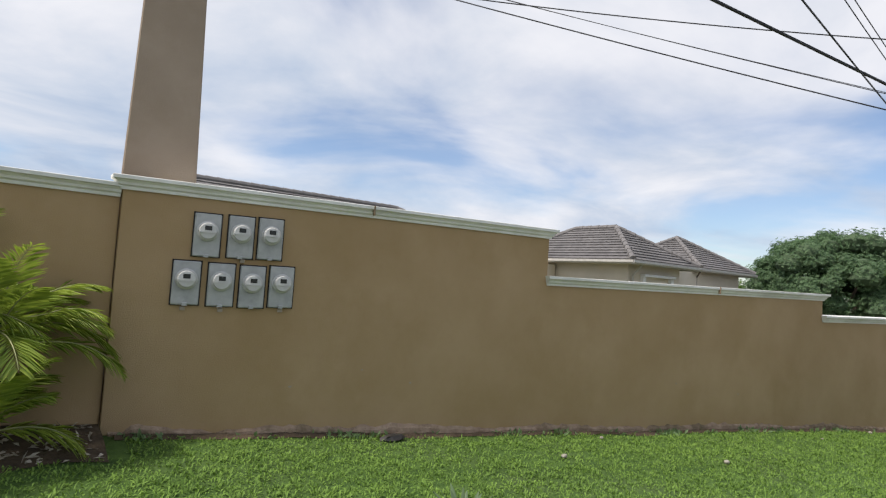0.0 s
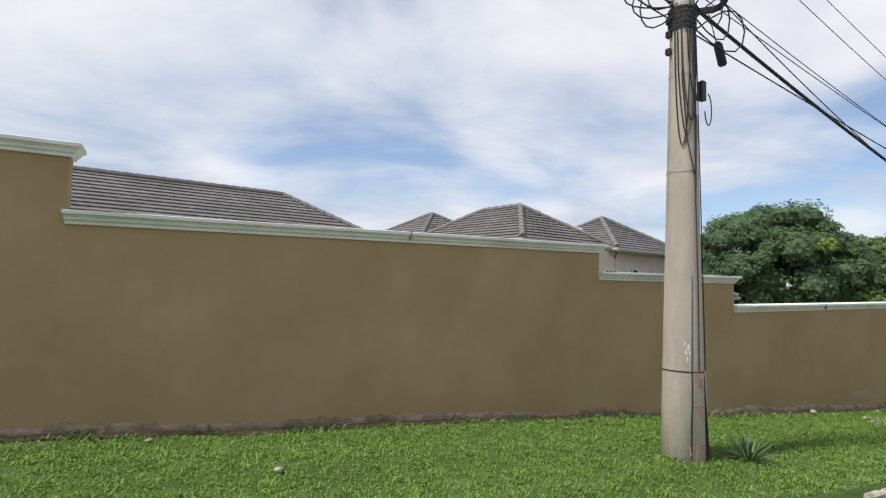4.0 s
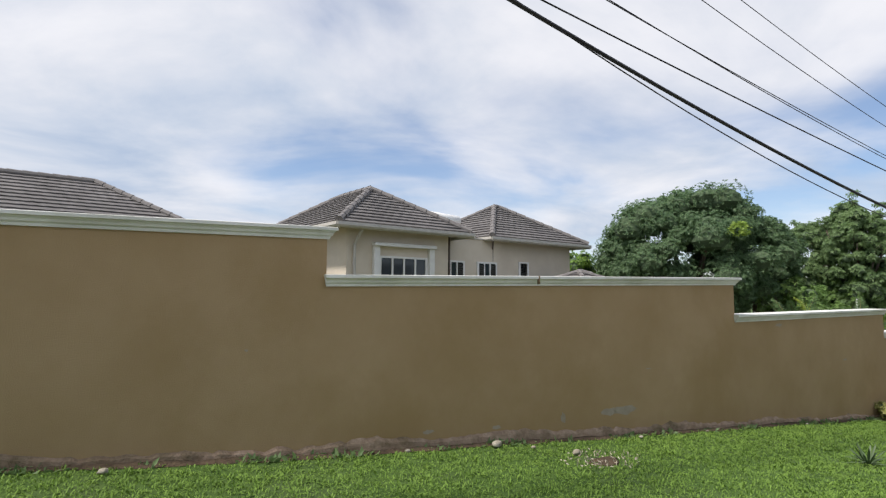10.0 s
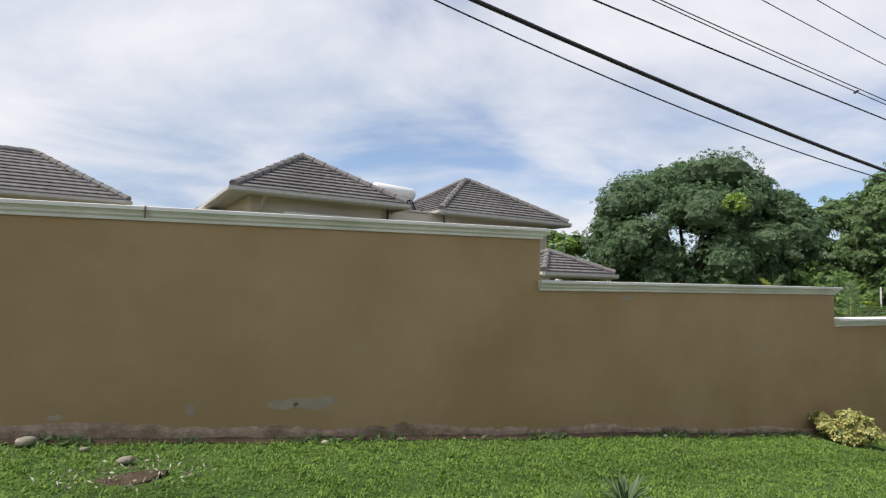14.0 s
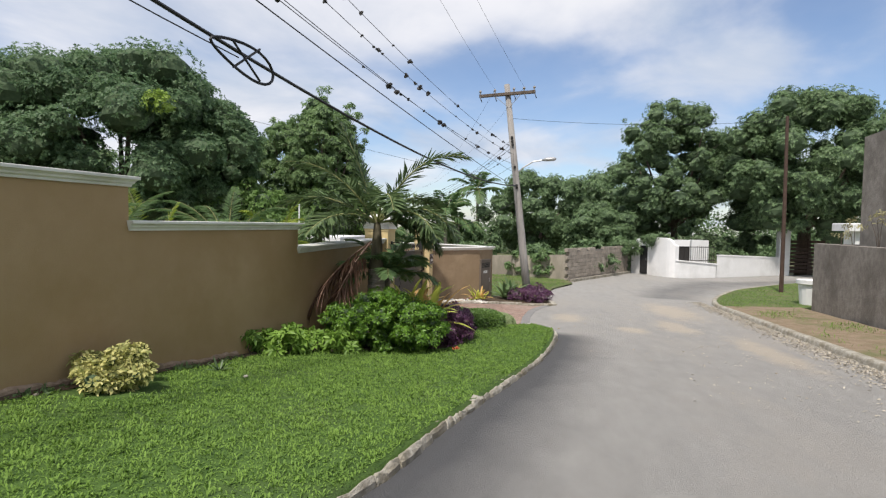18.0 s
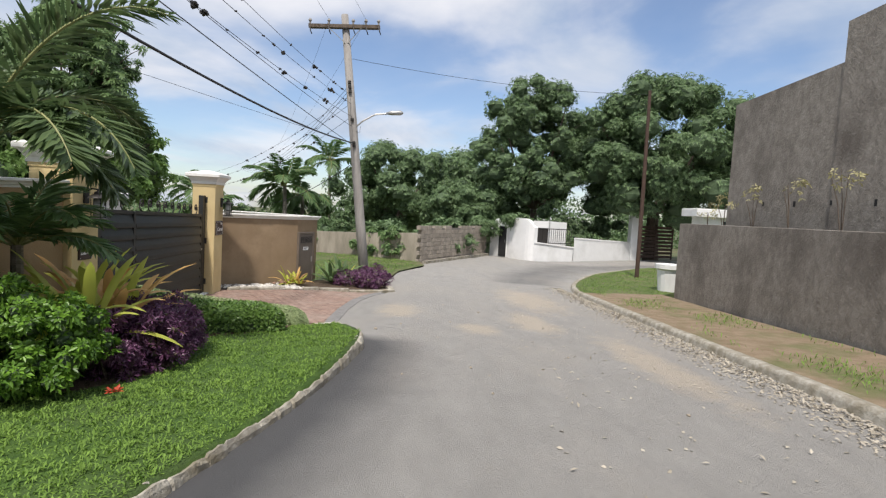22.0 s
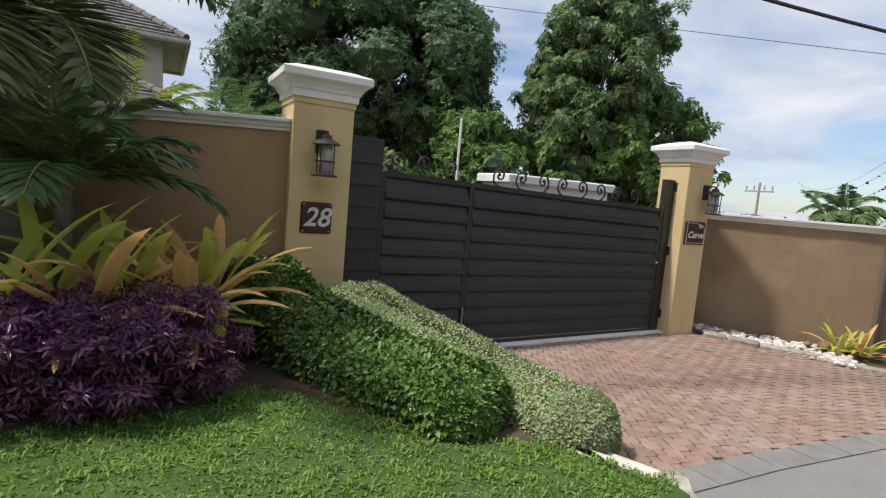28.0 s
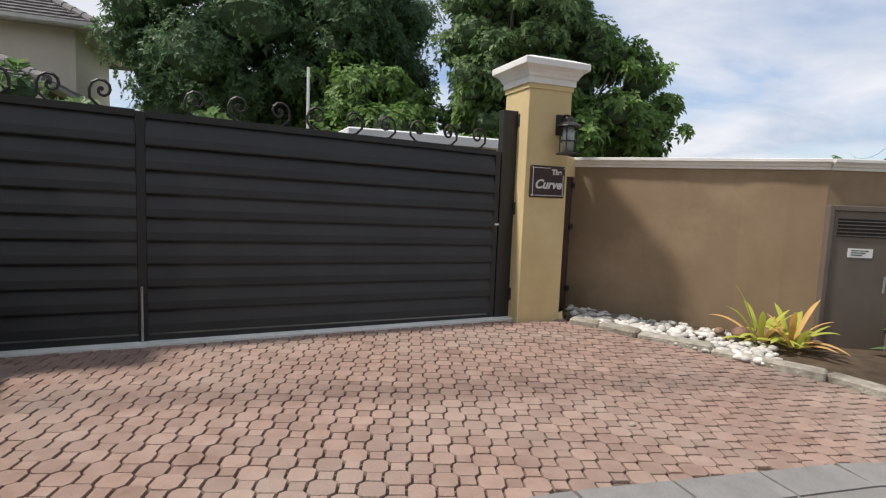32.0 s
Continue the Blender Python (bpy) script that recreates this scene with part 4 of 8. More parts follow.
def build_gate():
    ang = math.degrees(math.atan(0.062))
    root = thing("metal_gate", (30.66, gate_y(30.66), -2.62), "closed charcoal metal driveway gate with overlapping slats", "gate")
    m0 = pose(0, 0, 0, 0, 0, ang)

    def bottom(u):
        return 0.02 - 0.006 * u

    def top(u):
        return 1.86 - 0.027 * u

    def panel(u0, u1, count):
        for j in range(count):
            rings = []
            for u in (u0, u1):
                z0 = bottom(u) + 0.05 + (top(u) - bottom(u) - 0.10) * j / count
                z1 = bottom(u) + 0.05 + (top(u) - bottom(u) - 0.10) * (j + 1) / count + 0.025
                rings.append([m0 @ Vector(p) for p in ((u, -0.056, z0), (u, -0.060, z0 + 0.010), (u, -0.050, z0 + 0.07), (u, -0.008, z1), (u, 0.004, z1), (u, -0.035, z0))])
            part("slat", Geo().rings(rings), "gate", root)

    def stile(u0, u1, z0, z1, d=0.045):
        return part("stile", Geo().bevel_box(u0, -d, z0, u1, d, z1, 0.005, m0), "gate", root)

    def rail(u0, u1, up):
        f = top if up else bottom
        part("rail", Geo().rings([[m0 @ Vector((u, y, f(u) + dz)) for y, dz in ((-0.04, -0.025), (0.04, -0.025), (0.04, 0.03), (-0.04, 0.03))] for u in (u0, u1)]), "gate", root)

    stile(0.0, 0.365, -0.05, 2.18, 0.05)
    stile(0.36, 0.42, bottom(0.4), top(0.4) + 0.02)
    stile(1.43, 1.50, bottom(1.45) - 0.02, top(1.45) + 0.02, 0.05)
    stile(4.70, 4.76, bottom(4.7), top(4.7) + 0.02)
    stile(4.77, 4.96, bottom(4.8), 2.18, 0.05)
    panel(0.42, 1.43, 9)
    panel(1.50, 4.70, 9)
    for u0, u1 in ((0.42, 1.43), (1.50, 4.70)):
        rail(u0, u1, True)
        rail(u0, u1, False)
    for j in range(10):
        z0 = 0.02 + j * 0.212
        part("slat", Geo().rings([[m0 @ Vector(q) for q in ((u, -0.068, z0), (u, -0.070, z0 + 0.01), (u, -0.062, z0 + 0.07), (u, -0.051, z0 + 0.205), (u, -0.045, z0 + 0.205), (u, -0.045, z0))] for u in (0.02, 0.345)]), "gate", root)
    # scrollwork along the top
    u = 0.55
    while u < 4.6:
        if not 1.35 < u < 1.6:
            z = top(u) + 0.03
            s = 1 if int(u * 10) % 2 else -1
            pts = [m0 @ Vector((u + s * (0.085 - 0.065 * t / 11) * math.cos(t * 0.62), 0.02, z + 0.125 + (0.09 - 0.065 * t / 11) * math.sin(t * 0.62))) for t in range(17)]
            part("scroll", Geo().tube(pts, 0.012, 5), "iron", root)
            part("scroll_stem", Geo().tube([m0 @ Vector((u - s * 0.10, 0.02, z - 0.03)), m0 @ Vector((u + s * 0.03, 0.02, z + 0.005)), m0 @ Vector((u + s * 0.085, 0.02, z + 0.06)), m0 @ Vector((u + s * 0.085, 0.02, z + 0.125))], 0.012, 5), "iron", root)
        u += 0.33
    for z in (0.18, 1.10, 2.02):
        part("hinge", Geo().bevel_box(4.93, -0.09, z, 5.06, 0.0, z + 0.13, 0.006, m0), "iron", root)
    part("drop_bolt", Geo().tube([m0 @ Vector((1.46, -0.07, -0.10)), m0 @ Vector((1.46, -0.07, 0.45))], 0.010, 6), "steel", root)
    part("bolt_keep", Geo().bevel_box(1.41, -0.11, -0.12, 1.56, -0.03, -0.075, 0.006, m0), "iron", root)
    part("label_plate", Geo().box(4.72, -0.052, 0.98, 4.77, -0.047, 1.0, m0), "letter", root)
    sill = Geo().rings([[(x, gate_y(x) + dy, -2.65 + dz) for dy, dz in ((-0.17, -0.1), (0.25, -0.1), (0.25, 0.028), (-0.16, 0.022))] for x in (30.66, 33.0, 35.6)])
    setting("gate_sill", sill, "white", "pale concrete sill under the gate", "trim")


build_gate()
# garden side of the gate: small white building seen above it
hut = thing("pump_house", (35.0, 3.55, -2.6), "small pale flat-roofed outbuilding behind the gate", "outbuilding")
part("wall", Geo().box(-0.65, -0.75, -0.3, 1.60, 0.15, 1.98), "whitewash", hut)
part("roof_slab", Geo().bevel_box(-0.75, -0.85, 1.98, 1.70, 0.22, 2.12, 0.02), "whitewash", hut)
vent = thing("vent_pipe", (33.87, 3.84, -2.6), "white upright vent pipe in the garden", "pipe")
part("pipe", Geo().tube([(0, 0, 0), (0, 0, 3.07)], 0.022, 8), "frame", vent)


def drive_outline():
    near = [(31.74, -2.84), (32.8, -2.78), (34.2, -2.77), (35.8, -2.86), (36.9, -3.06), (37.68, -3.34)]
    far = [(37.42, -2.6), (37.28, -1.8), (36.85, -1.05), (36.48, -0.5), (36.30, 0.1), (36.13, 0.22), (35.58, 0.22)]
    gate = [(35.57, gate_y(35.57) - 0.11), (30.7, gate_y(30.7) - 0.11)]
    hedge = [(30.85, -0.8), (31.2, -1.9), (31.62, -2.75)]
    return near + far + gate + hedge


OUT = drive_outline()


def inside(x, y, poly):
    c = False
    for i in range(len(poly)):
        (x0, y0), (x1, y1) = poly[i - 1], poly[i]
        if (y0 > y) != (y1 > y) and x < (x1 - x0) * (y - y0) / (y1 - y0) + x0:
            c = not c
    return c


def drive_z(x, y):
    s = min(1.0, max(0.0, (y + 2.9) / 3.0))
    return road_z(x) * (1 - s) - 2.65 * s


def build_drive_bed():
    # bed of joint sand under the pavers, and edging stones towards the road
    ctr = (33.5, -1.5)
    g = Geo()
    ys = np.linspace(-3.4, 0.5, 14)
    for i in range(len(ys) - 1):
        rows = []
        for y in (ys[i], ys[i + 1]):
            lo, hi = 30.7 + 0.9 * max(0.0, -y - 0.2) / 2.6, 37.7 if y < -2.3 else 37.25 - max(0.0, y + 1.8) * 0.6
            rows.append([(lo + (hi - lo) * s, y, drive_z(lo + (hi - lo) * s, y) - 0.014) for s in np.linspace(0, 1, 9)])
        g.sheet(rows)
    drive = setting("driveway", g, "paver_joint", "driveway of worn red concrete pavers", "driveway")
    line = [(31.76, -2.94), (32.8, -2.88), (34.2, -2.87), (35.8, -2.96), (36.9, -3.16), (37.75, -3.44)]
    for i in range(len(line) - 1):
        for h in range(3):
            a = Vector(line[i]).lerp(Vector(line[i + 1]), h / 3)
            b = Vector(line[i]).lerp(Vector(line[i + 1]), (h + 0.97) / 3)
            d = (b - a).normalized()
            q = Vector((-d.y, d.x)) * 0.11
            part("edging_stone", Geo().rings([[(p.x + s.x, p.y + s.y, road_z(p.x) + dz) for s, dz in ((q, -0.05), (q, 0.012), (-q, 0.010), (-q, -0.05))] for p in (a, b)]), "edging", drive)
    return drive


drive = build_drive_bed()


# ---- curved wall beyond the gate ----
CURVE = ((36.62, 0.93), (36.76, 0.74), (37.08, 0.34), (37.45, -0.08), (37.82, -0.46), (38.08, -0.78), (38.30, -1.02))


def build_curve_wall():
    wall_segment("wall_9", CURVE, -0.84, 0.18, "gatewall", "white2", "curved warm tan stucco wall beside the gate", ends=(False, False))
    # over and beside the pedestrian door
    d0, d1 = Vector((38.30, -1.02)), Vector((38.96, -1.32))
    wall_segment("wall_10", [tuple(d1), (39.16, -1.40)], -0.84, 0.18, "gatewall", "white2", "tan stucco wall end beside the narrow door", ends=(False, True))
    lint = wall_segment("wall_11", [tuple(d0), tuple(d1)], -0.84, 0.18, "gatewall", "white2", "tan stucco lintel over the narrow door", drop=-1.50, ends=(False, False))
    wall_segment("wall_12", [(39.16, -1.40), (40.0, -0.4), (41.5, 2.5)], -0.84, 0.18, "gatewall", "white2", "tan stucco return wall", ends=(False, True))
    ang = math.degrees(math.atan2(d1.y - d0.y, d1.x - d0.x))
    door = thing("door_1", (d0.x, d0.y, road_z(38.4) + 0.06), "closed taupe steel garden door with a slotted top", "door", "", "structure", ang)
    w, h = (d1 - d0).length, 1.42
    part("door_leaf", Geo().bevel_box(0.05, -0.05, 0, w - 0.05, -0.01, h, 0.006), "door", door)
    for x0, x1 in ((0.0, 0.05), (w - 0.05, w)):
        part("frame", Geo().bevel_box(x0, -0.07, -0.1, x1, 0.05, h + 0.05, 0.006), "door", door)
    part("head", Geo().bevel_box(0.05, -0.07, h, w - 0.05, 0.05, h + 0.05, 0.006), "door", door)
    part("grille", Geo().box(0.1, -0.054, h - 0.26, w - 0.1, -0.05, h - 0.08), "dark", door, "dark slotted grille")
    for k in range(5):
        part("slat", Geo().box(0.1, -0.06, h - 0.25 + k * 0.035, w - 0.1, -0.053, h - 0.24 + k * 0.035), "door", door)
    lab = part("notice", Geo().box(0.22, -0.054, h - 0.46, 0.46, -0.051, h - 0.37), "frame", door, "small white notice with faint lines")
    for k in range(3):
        part("text_bar", Geo().box(0.25, -0.056, h - 0.395 - k * 0.022, 0.42 - 0.03 * k, -0.0535, h - 0.387 - k * 0.022), "screen", lab)
    part("handle", Geo().tube([(w - 0.14, -0.08, 0.62), (w - 0.14, -0.08, 0.78)], 0.01, 6), "steel", door)
    # narrow side door between pillar and curved wall
    side = thing("door_2", (36.22, 0.66, road_z(36.2) + 0.02), "narrow dark wooden side door behind the pillar", "door", "", "structure", 34)
    part("door_leaf", Geo().bevel_box(-0.12, -0.03, 0, 0.48, 0.03, 1.62, 0.006), "rust", side)
    for z in (0.25, 1.0, 1.5):
        part("hinge", Geo().bevel_box(0.42, -0.06, z, 0.52, -0.03, z + 0.06, 0.004), "iron", side)
    part("head", Geo().bevel_box(-0.12, -0.06, 1.63, 0.46, 0.08, 1.86, 0.01), "cream", side, "cream stucco beam over the door")


build_curve_wall()


# ---- poles and wires ----
def sag_line(a, b, sag, n=24):
    a, b = Vector(a), Vector(b)
    return [a.lerp(b, i / n) - Vector((0, 0, sag * 4 * (i / n) * (1 - i / n))) for i in range(n + 1)]


CP = (9.42, 1.56)


def build_concrete_pole():
    root = thing("utility_pole", (CP[0], CP[1], lawn_z(*CP)), "tall tapered concrete utility pole with strapped cables", "utility pole", "utility poles")
    root.matrix_basis = pose(CP[0], CP[1], lawn_z(*CP), -1.0, 1.8)
    ring = lambda z, r, n=20: [(r * math.cos(t), r * math.sin(t), z) for t in [2 * math.pi * k / n for k in range(n)]]
    rad = lambda z: 0.198 - 0.020 * min(z, 4.2) - 0.005 * max(0.0, z - 4.2)
    part("pole", Geo().rings([ring(z, rad(z)) for z in (-0.6, 0.8, 2.4, 4.0, 6.0, 8.0, 9.4)]), "pole", root, "", True)
    band = lambda z, h, name="steel_band", mat="steel": part(name, Geo().rings([ring(z, rad(z) + 0.004), ring(z + h, rad(z) + 0.004)], caps=False), mat, root)
    band(0.80, 0.011, "strap", "iron")
    for z in (2.70, 3.68, 4.12, 4.20, 4.27, 4.42, 4.55, 4.72, 4.80, 5.2, 6.4):
        band(z, 0.018)
    # cables down the face
    dn = Vector((-0.55, -0.83, 0)).normalized()
    sd = Vector((dn.y, -dn.x, 0))

    def on_face(u, z, off=0.012):
        r = rad(z) + off
        a = math.atan2(dn.y, dn.x) + u
        return (r * math.cos(a), r * math.sin(a), z)

    for us, zs in (((0.55, 0.6, 0.5, 0.3, 0.35, 0.3), (4.6, 4.0, 3.2, 2.4, 1.6, 0.82)), ((0.1, 0.2, 0.35, 0.4, 0.3), (4.6, 4.2, 3.6, 3.1, 2.5)), ((-0.6, -0.5, -0.2, 0.2, 0.4), (4.4, 3.6, 3.0, 2.7, 2.62)), ((0.9, 1.0, 1.05, 1.0), (3.5, 2.4, 1.6, 0.82))):
        pts = []
        for u, z in zip(us, zs):
            pts.append(on_face(u, z))
        part("down_cable", Geo().tube(pts, 0.0055, 5), "black", root)
    part("cover_strip", Geo().tube([on_face(1.42, -0.05, 0.012), on_face(1.42, 0.4, 0.012), on_face(1.42, 0.8, 0.012)], 0.022, 6), "pole", root, "pale strip over the cable slot")
    part("cable_slot", Geo().tube([on_face(1.12, -0.05, -0.012), on_face(1.08, 0.4, -0.016), on_face(1.05, 0.8, -0.02)], [0.05, 0.035, 0.024], 6), "dark", root, "dark open cable slot")
    part("crack", Geo().tube([on_face(-0.12, 0.02, 0.0), on_face(-0.10, 0.3, 0.0), on_face(-0.05, 0.55, 0.0), on_face(-0.06, 0.78, 0.0), on_face(-0.02, 1.2, 0.0), on_face(0.02, 1.7, 0.0)], [0.006, 0.009, 0.007, 0.006, 0.005, 0.003], 5), "dark", root, "thin dark crack")
    for u, z, s in ((-0.34, 0.98, 0.05), (-0.22, 1.03, 0.045), (-0.40, 1.06, 0.03), (-0.28, 0.92, 0.03), (-0.15, 0.98, 0.03)):
        c = Vector(on_face(u, z, -s * 0.42))
        part("paint_smudge", Geo().ball(c, s * 0.45, s * 0.45, s * 1.3, 11, 6, 0.06), "paint", root, "white paint smudge", True)
    part("riser_pipe", Geo().tube([on_face(1.5, 0.82, 0.008), on_face(1.5, 1.9, 0.008), on_face(1.45, 3.3, 0.008)], 0.012, 8), "steel", root, "grey conduit strapped to the pole")
    part("splice_box", Geo().bevel_box(-0.035, -0.03, 0, 0.035, 0.03, 0.20, 0.01, Matrix.Translation(on_face(1.35, 3.45, 0.06))), "iron", root, "small black splice box")
    lp = on_face(1.35, 3.5, 0.05)
    part("drip_loop", Geo().tube([Vector(lp) + Vector((0.07 * math.sin(t * 0.5), -0.07, -0.16 + 0.16 * math.cos(t * 0.5))) for t in range(10)], 0.006, 5), "black", root)
    for z in (3.92, 4.10, 4.24, 5.18):
        part("bracket", Geo().bevel_box(-0.03, -0.03, 0, 0.03, 0.03, 0.06, 0.006, Matrix.Translation(on_face(-1.62, z, 0.015))), "iron", root)
    # slack cable looped round the pole head
    for u0, u1, za, zb, zl in ((-0.9, 0.5, 4.3, 4.2, 3.05), (-0.6, 0.8, 4.25, 4.3, 3.2), (-1.1, 0.1, 4.35, 4.25, 2.95), (-0.2, 1.2, 4.3, 4.1, 3.4)):
        pts = []
        for k in range(13):
            s = k / 12
            top = za + (zb - za) * s
            pts.append(on_face(u0 + (u1 - u0) * s, top - (top - zl) * math.sin(math.pi * s) ** 0.6, 0.012))
        part("slack_cable", Geo().tube(pts, 0.006, 5), "black", root)
    left = Vector((-0.79, 0.6, 0))
    for out, drop, z in ((0.42, 0.10, 4.34), (0.34, 0.16, 4.30), (0.26, 0.08, 4.42), (0.5, 0.05, 4.40)):
        b = Vector(on_face(-1.2, z))
        pts = [b + left * (out * math.sin(math.pi * k / 10)) + Vector((0, 0, 0.10 * k / 10 - drop * math.sin(2 * math.pi * k / 10))) for k in range(11)]
        part("slack_cable", Geo().tube(pts, 0.008, 5), "black", root)
    for out, z in ((0.35, 4.3), (0.5, 4.18), (0.28, 4.45)):
        b = Vector(on_face(1.2, z))
        pts = [b - left * (out * math.sin(math.pi * k / 10)) + Vector((0, 0, 0.22 * math.sin(2 * math.pi * k / 10))) for k in range(11)]
        part("slack_cable", Geo().tube(pts, 0.008, 5), "black", root)
    for k in range(5):
        z = 4.16 + 0.05 * k
        part("cable_wrap", Geo().rings([ring(z, rad(z) + 0.02), ring(z + 0.028, rad(z) + 0.024), ring(z + 0.034, rad(z) + 0.004)], caps=False), "black", root)
    # faded red spray marks
    for u0, z0, u1, z1 in ((0.02, 0.78, 0.28, 0.80), (0.28, 0.80, 0.32, 0.66), (0.12, 0.78, 0.13, 0.70), (0.62, 0.75, 0.64, 0.62), (0.45, 0.74, 0.48, 0.66), (0.48, 0.66, 0.62, 0.68), (-0.02, 0.50, 0.26, 0.50), (0.26, 0.50, 0.26, 0.42), (0.26, 0.42, 0.08, 0.38), (0.48, 0.49, 0.72, 0.48), (0.48, 0.49, 0.48, 0.39), (0.5, 0.44, 0.7, 0.42), (0.7, 0.42, 0.6, 0.34), (-0.3, 0.12, -0.2, 0.14), (-0.2, 0.14, -0.16, 0.06), (0.0, 0.08, 0.25, 0.10), (0.13, 0.16, 0.10, 0.0), (0.35, 0.15, 0.56, 0.15), (0.56, 0.15, 0.44, 0.08), (0.44, 0.08, 0.56, 0.02), (0.56, 0.02, 0.36, -0.04), (0.7, 0.14, 0.86, 0.13), (0.86, 0.13, 0.72, -0.02), (0.72, -0.02, 0.9, -0.03)):
        pts = [on_face(u0 + (u1 - u0) * s, z0 + (z1 - z0) * s, 0.0015) for s in (0, 0.5, 1)]
        q = Geo()
        rings = []
        for p in pts:
            pv = Vector(p)
            t = Vector((-pv.y, pv.x, 0)).normalized()
            vert = abs(u1 - u0) * 0.18 < abs(z1 - z0)
            w = t * 0.007 if vert else Vector((0, 0, 0.007))
            o = Vector((pv.x, pv.y, 0)).normalized() * 0.002
            rings.append([pv - w, pv + w, pv + w + o, pv - w + o])
        part("spray_mark", q.rings(rings), "red_paint", root)
    # coil of spare cable and hanging closures
    base = Vector((CP[0], CP[1], root.location.z))
    coil = thing("cable_coil", Vector((CP[0] + 0.55, CP[1] + 0.10, base.z + 4.62)), "black coil of spare cable hung from the line", "cable coil")
    for k in range(4):
        pts = [(0.27 * math.cos(t * 0.35) * (1 + 0.03 * k), 0.27 * math.sin(t * 0.35) * (1 - 0.04 * k), 0.02 * k + 0.012 * math.sin(t)) for t in range(19)]
        part("loop", Geo().tube(pts, 0.014, 6), "black", coil)
    clo = thing("splice_closure", Vector((CP[0] + 0.72, CP[1] + 0.0, base.z + 4.05)), "black cylindrical splice closure hung on the cable", "splice closure")
    part("case", Geo().tube([(0, 0, 0.16), (0.03, 0, 0.14), (0.09, -0.02, -0.06), (0.1, -0.02, -0.08)], [0.025, 0.045, 0.045, 0.03], 10), "black", clo)
    part("hanger", Geo().tube([(0, 0, 0.15), (-0.12, 0.04, 0.5)], 0.006, 5), "black", clo)
    return base


cp_base = build_concrete_pole()


def build_wood_pole():
    foot, head = Vector((41.30, -2.67, -3.0)), Vector((41.40, -1.62, 5.72))
    root = thing("utility_pole", foot, "leaning weathered wooden utility pole with a crossarm", "utility pole", "utility poles")
    at = lambda z: (head - foot) * ((z - foot.z) / (head.z - foot.z))
    part("pole", Geo().tube([at(-3.4), at(-1), at(2), at(5.72)], [0.17, 0.16, 0.14, 0.115], 12), "wood", root, "", True)
    arm_a, arm_b = Vector((41.15, -0.52, 5.22)) - foot, Vector((41.35, -2.78, 5.40)) - foot
    part("crossarm", Geo().tube([arm_a, arm_b], 0.075, 4), "bark", root)
    part("crossarm", Geo().tube([arm_a + Vector((0.16, 0, 0.02)), arm_b + Vector((0.16, 0, 0.02))], 0.07, 4), "bark", root)
    for t in (0.02, 0.28, 0.62, 0.80, 0.98):
        p = arm_a.lerp(arm_b, t)
        part("insulator", Geo().tube([p + Vector((0, 0, 0.05)), p + Vector((0, 0, 0.13)), p + Vector((0, 0, 0.17)), p + Vector((0, 0, 0.23))], [0.025, 0.03, 0.06, 0.03], 8), "wood", root)
        part("fuse_link", Geo().tube([p + Vector((-0.1, 0, -0.02)), p + Vector((-0.22, -0.06, -0.2)), p + Vector((-0.16, -0.1, -0.3))], 0.018, 5), "iron", root)
    for s in (-1, 1):
        part("brace", Geo().tube([at(4.75) + Vector((-0.1, 0, 0)), (arm_a + arm_b) / 2 + Vector((-0.08, s * 0.55, -0.05))], 0.015, 4), "steel", root)
    for z in (1.45, 1.55, 2.3, 3.2, 3.35, 3.5):
        part("clevis", Geo().bevel_box(-0.2, -0.05, 0, -0.1, 0.05, 0.09, 0.01, Matrix.Translation(at(z))), "iron", root)
    lp = at(2.05)
    arm = [lp, lp + Vector((-0.05, -0.3, 0.28)), lp + Vector((-0.05, -0.7, 0.52)), lp + Vector((-0.02, -1.12, 0.58))]
    part("lamp_arm", Geo().tube(arm, 0.028, 7), "steel", root, "curved galvanised lamp arm")
    part("lamp_head", Geo().tube([arm[-1] + Vector((0, 0.06, 0)), arm[-1] + Vector((0, -0.12, 0.03)), arm[-1] + Vector((0, -0.42, 0.05)), arm[-1] + Vector((0, -0.5, 0.05))], [0.035, 0.075, 0.08, 0.03], 8), "steel", root, "flat grey street light head", True)
    part("lamp_lead", Geo().tube([lp + Vector((-0.1, -0.02, -0.02)), lp + Vector((-0.08, -0.22, -0.12)), lp + Vector((-0.06, -0.24, 0.1))], 0.008, 5), "black", root)
    return foot, at, arm_a + foot, arm_b + foot


wp_foot, wp_at, arm_a, arm_b = build_wood_pole()


def wire(name, pts, r, label, mat="black"):
    ob = new(name, Geo().tube(pts, r, 5).mesh(name, mat))
    return tagged(ob, label, "cable", "overhead cables")


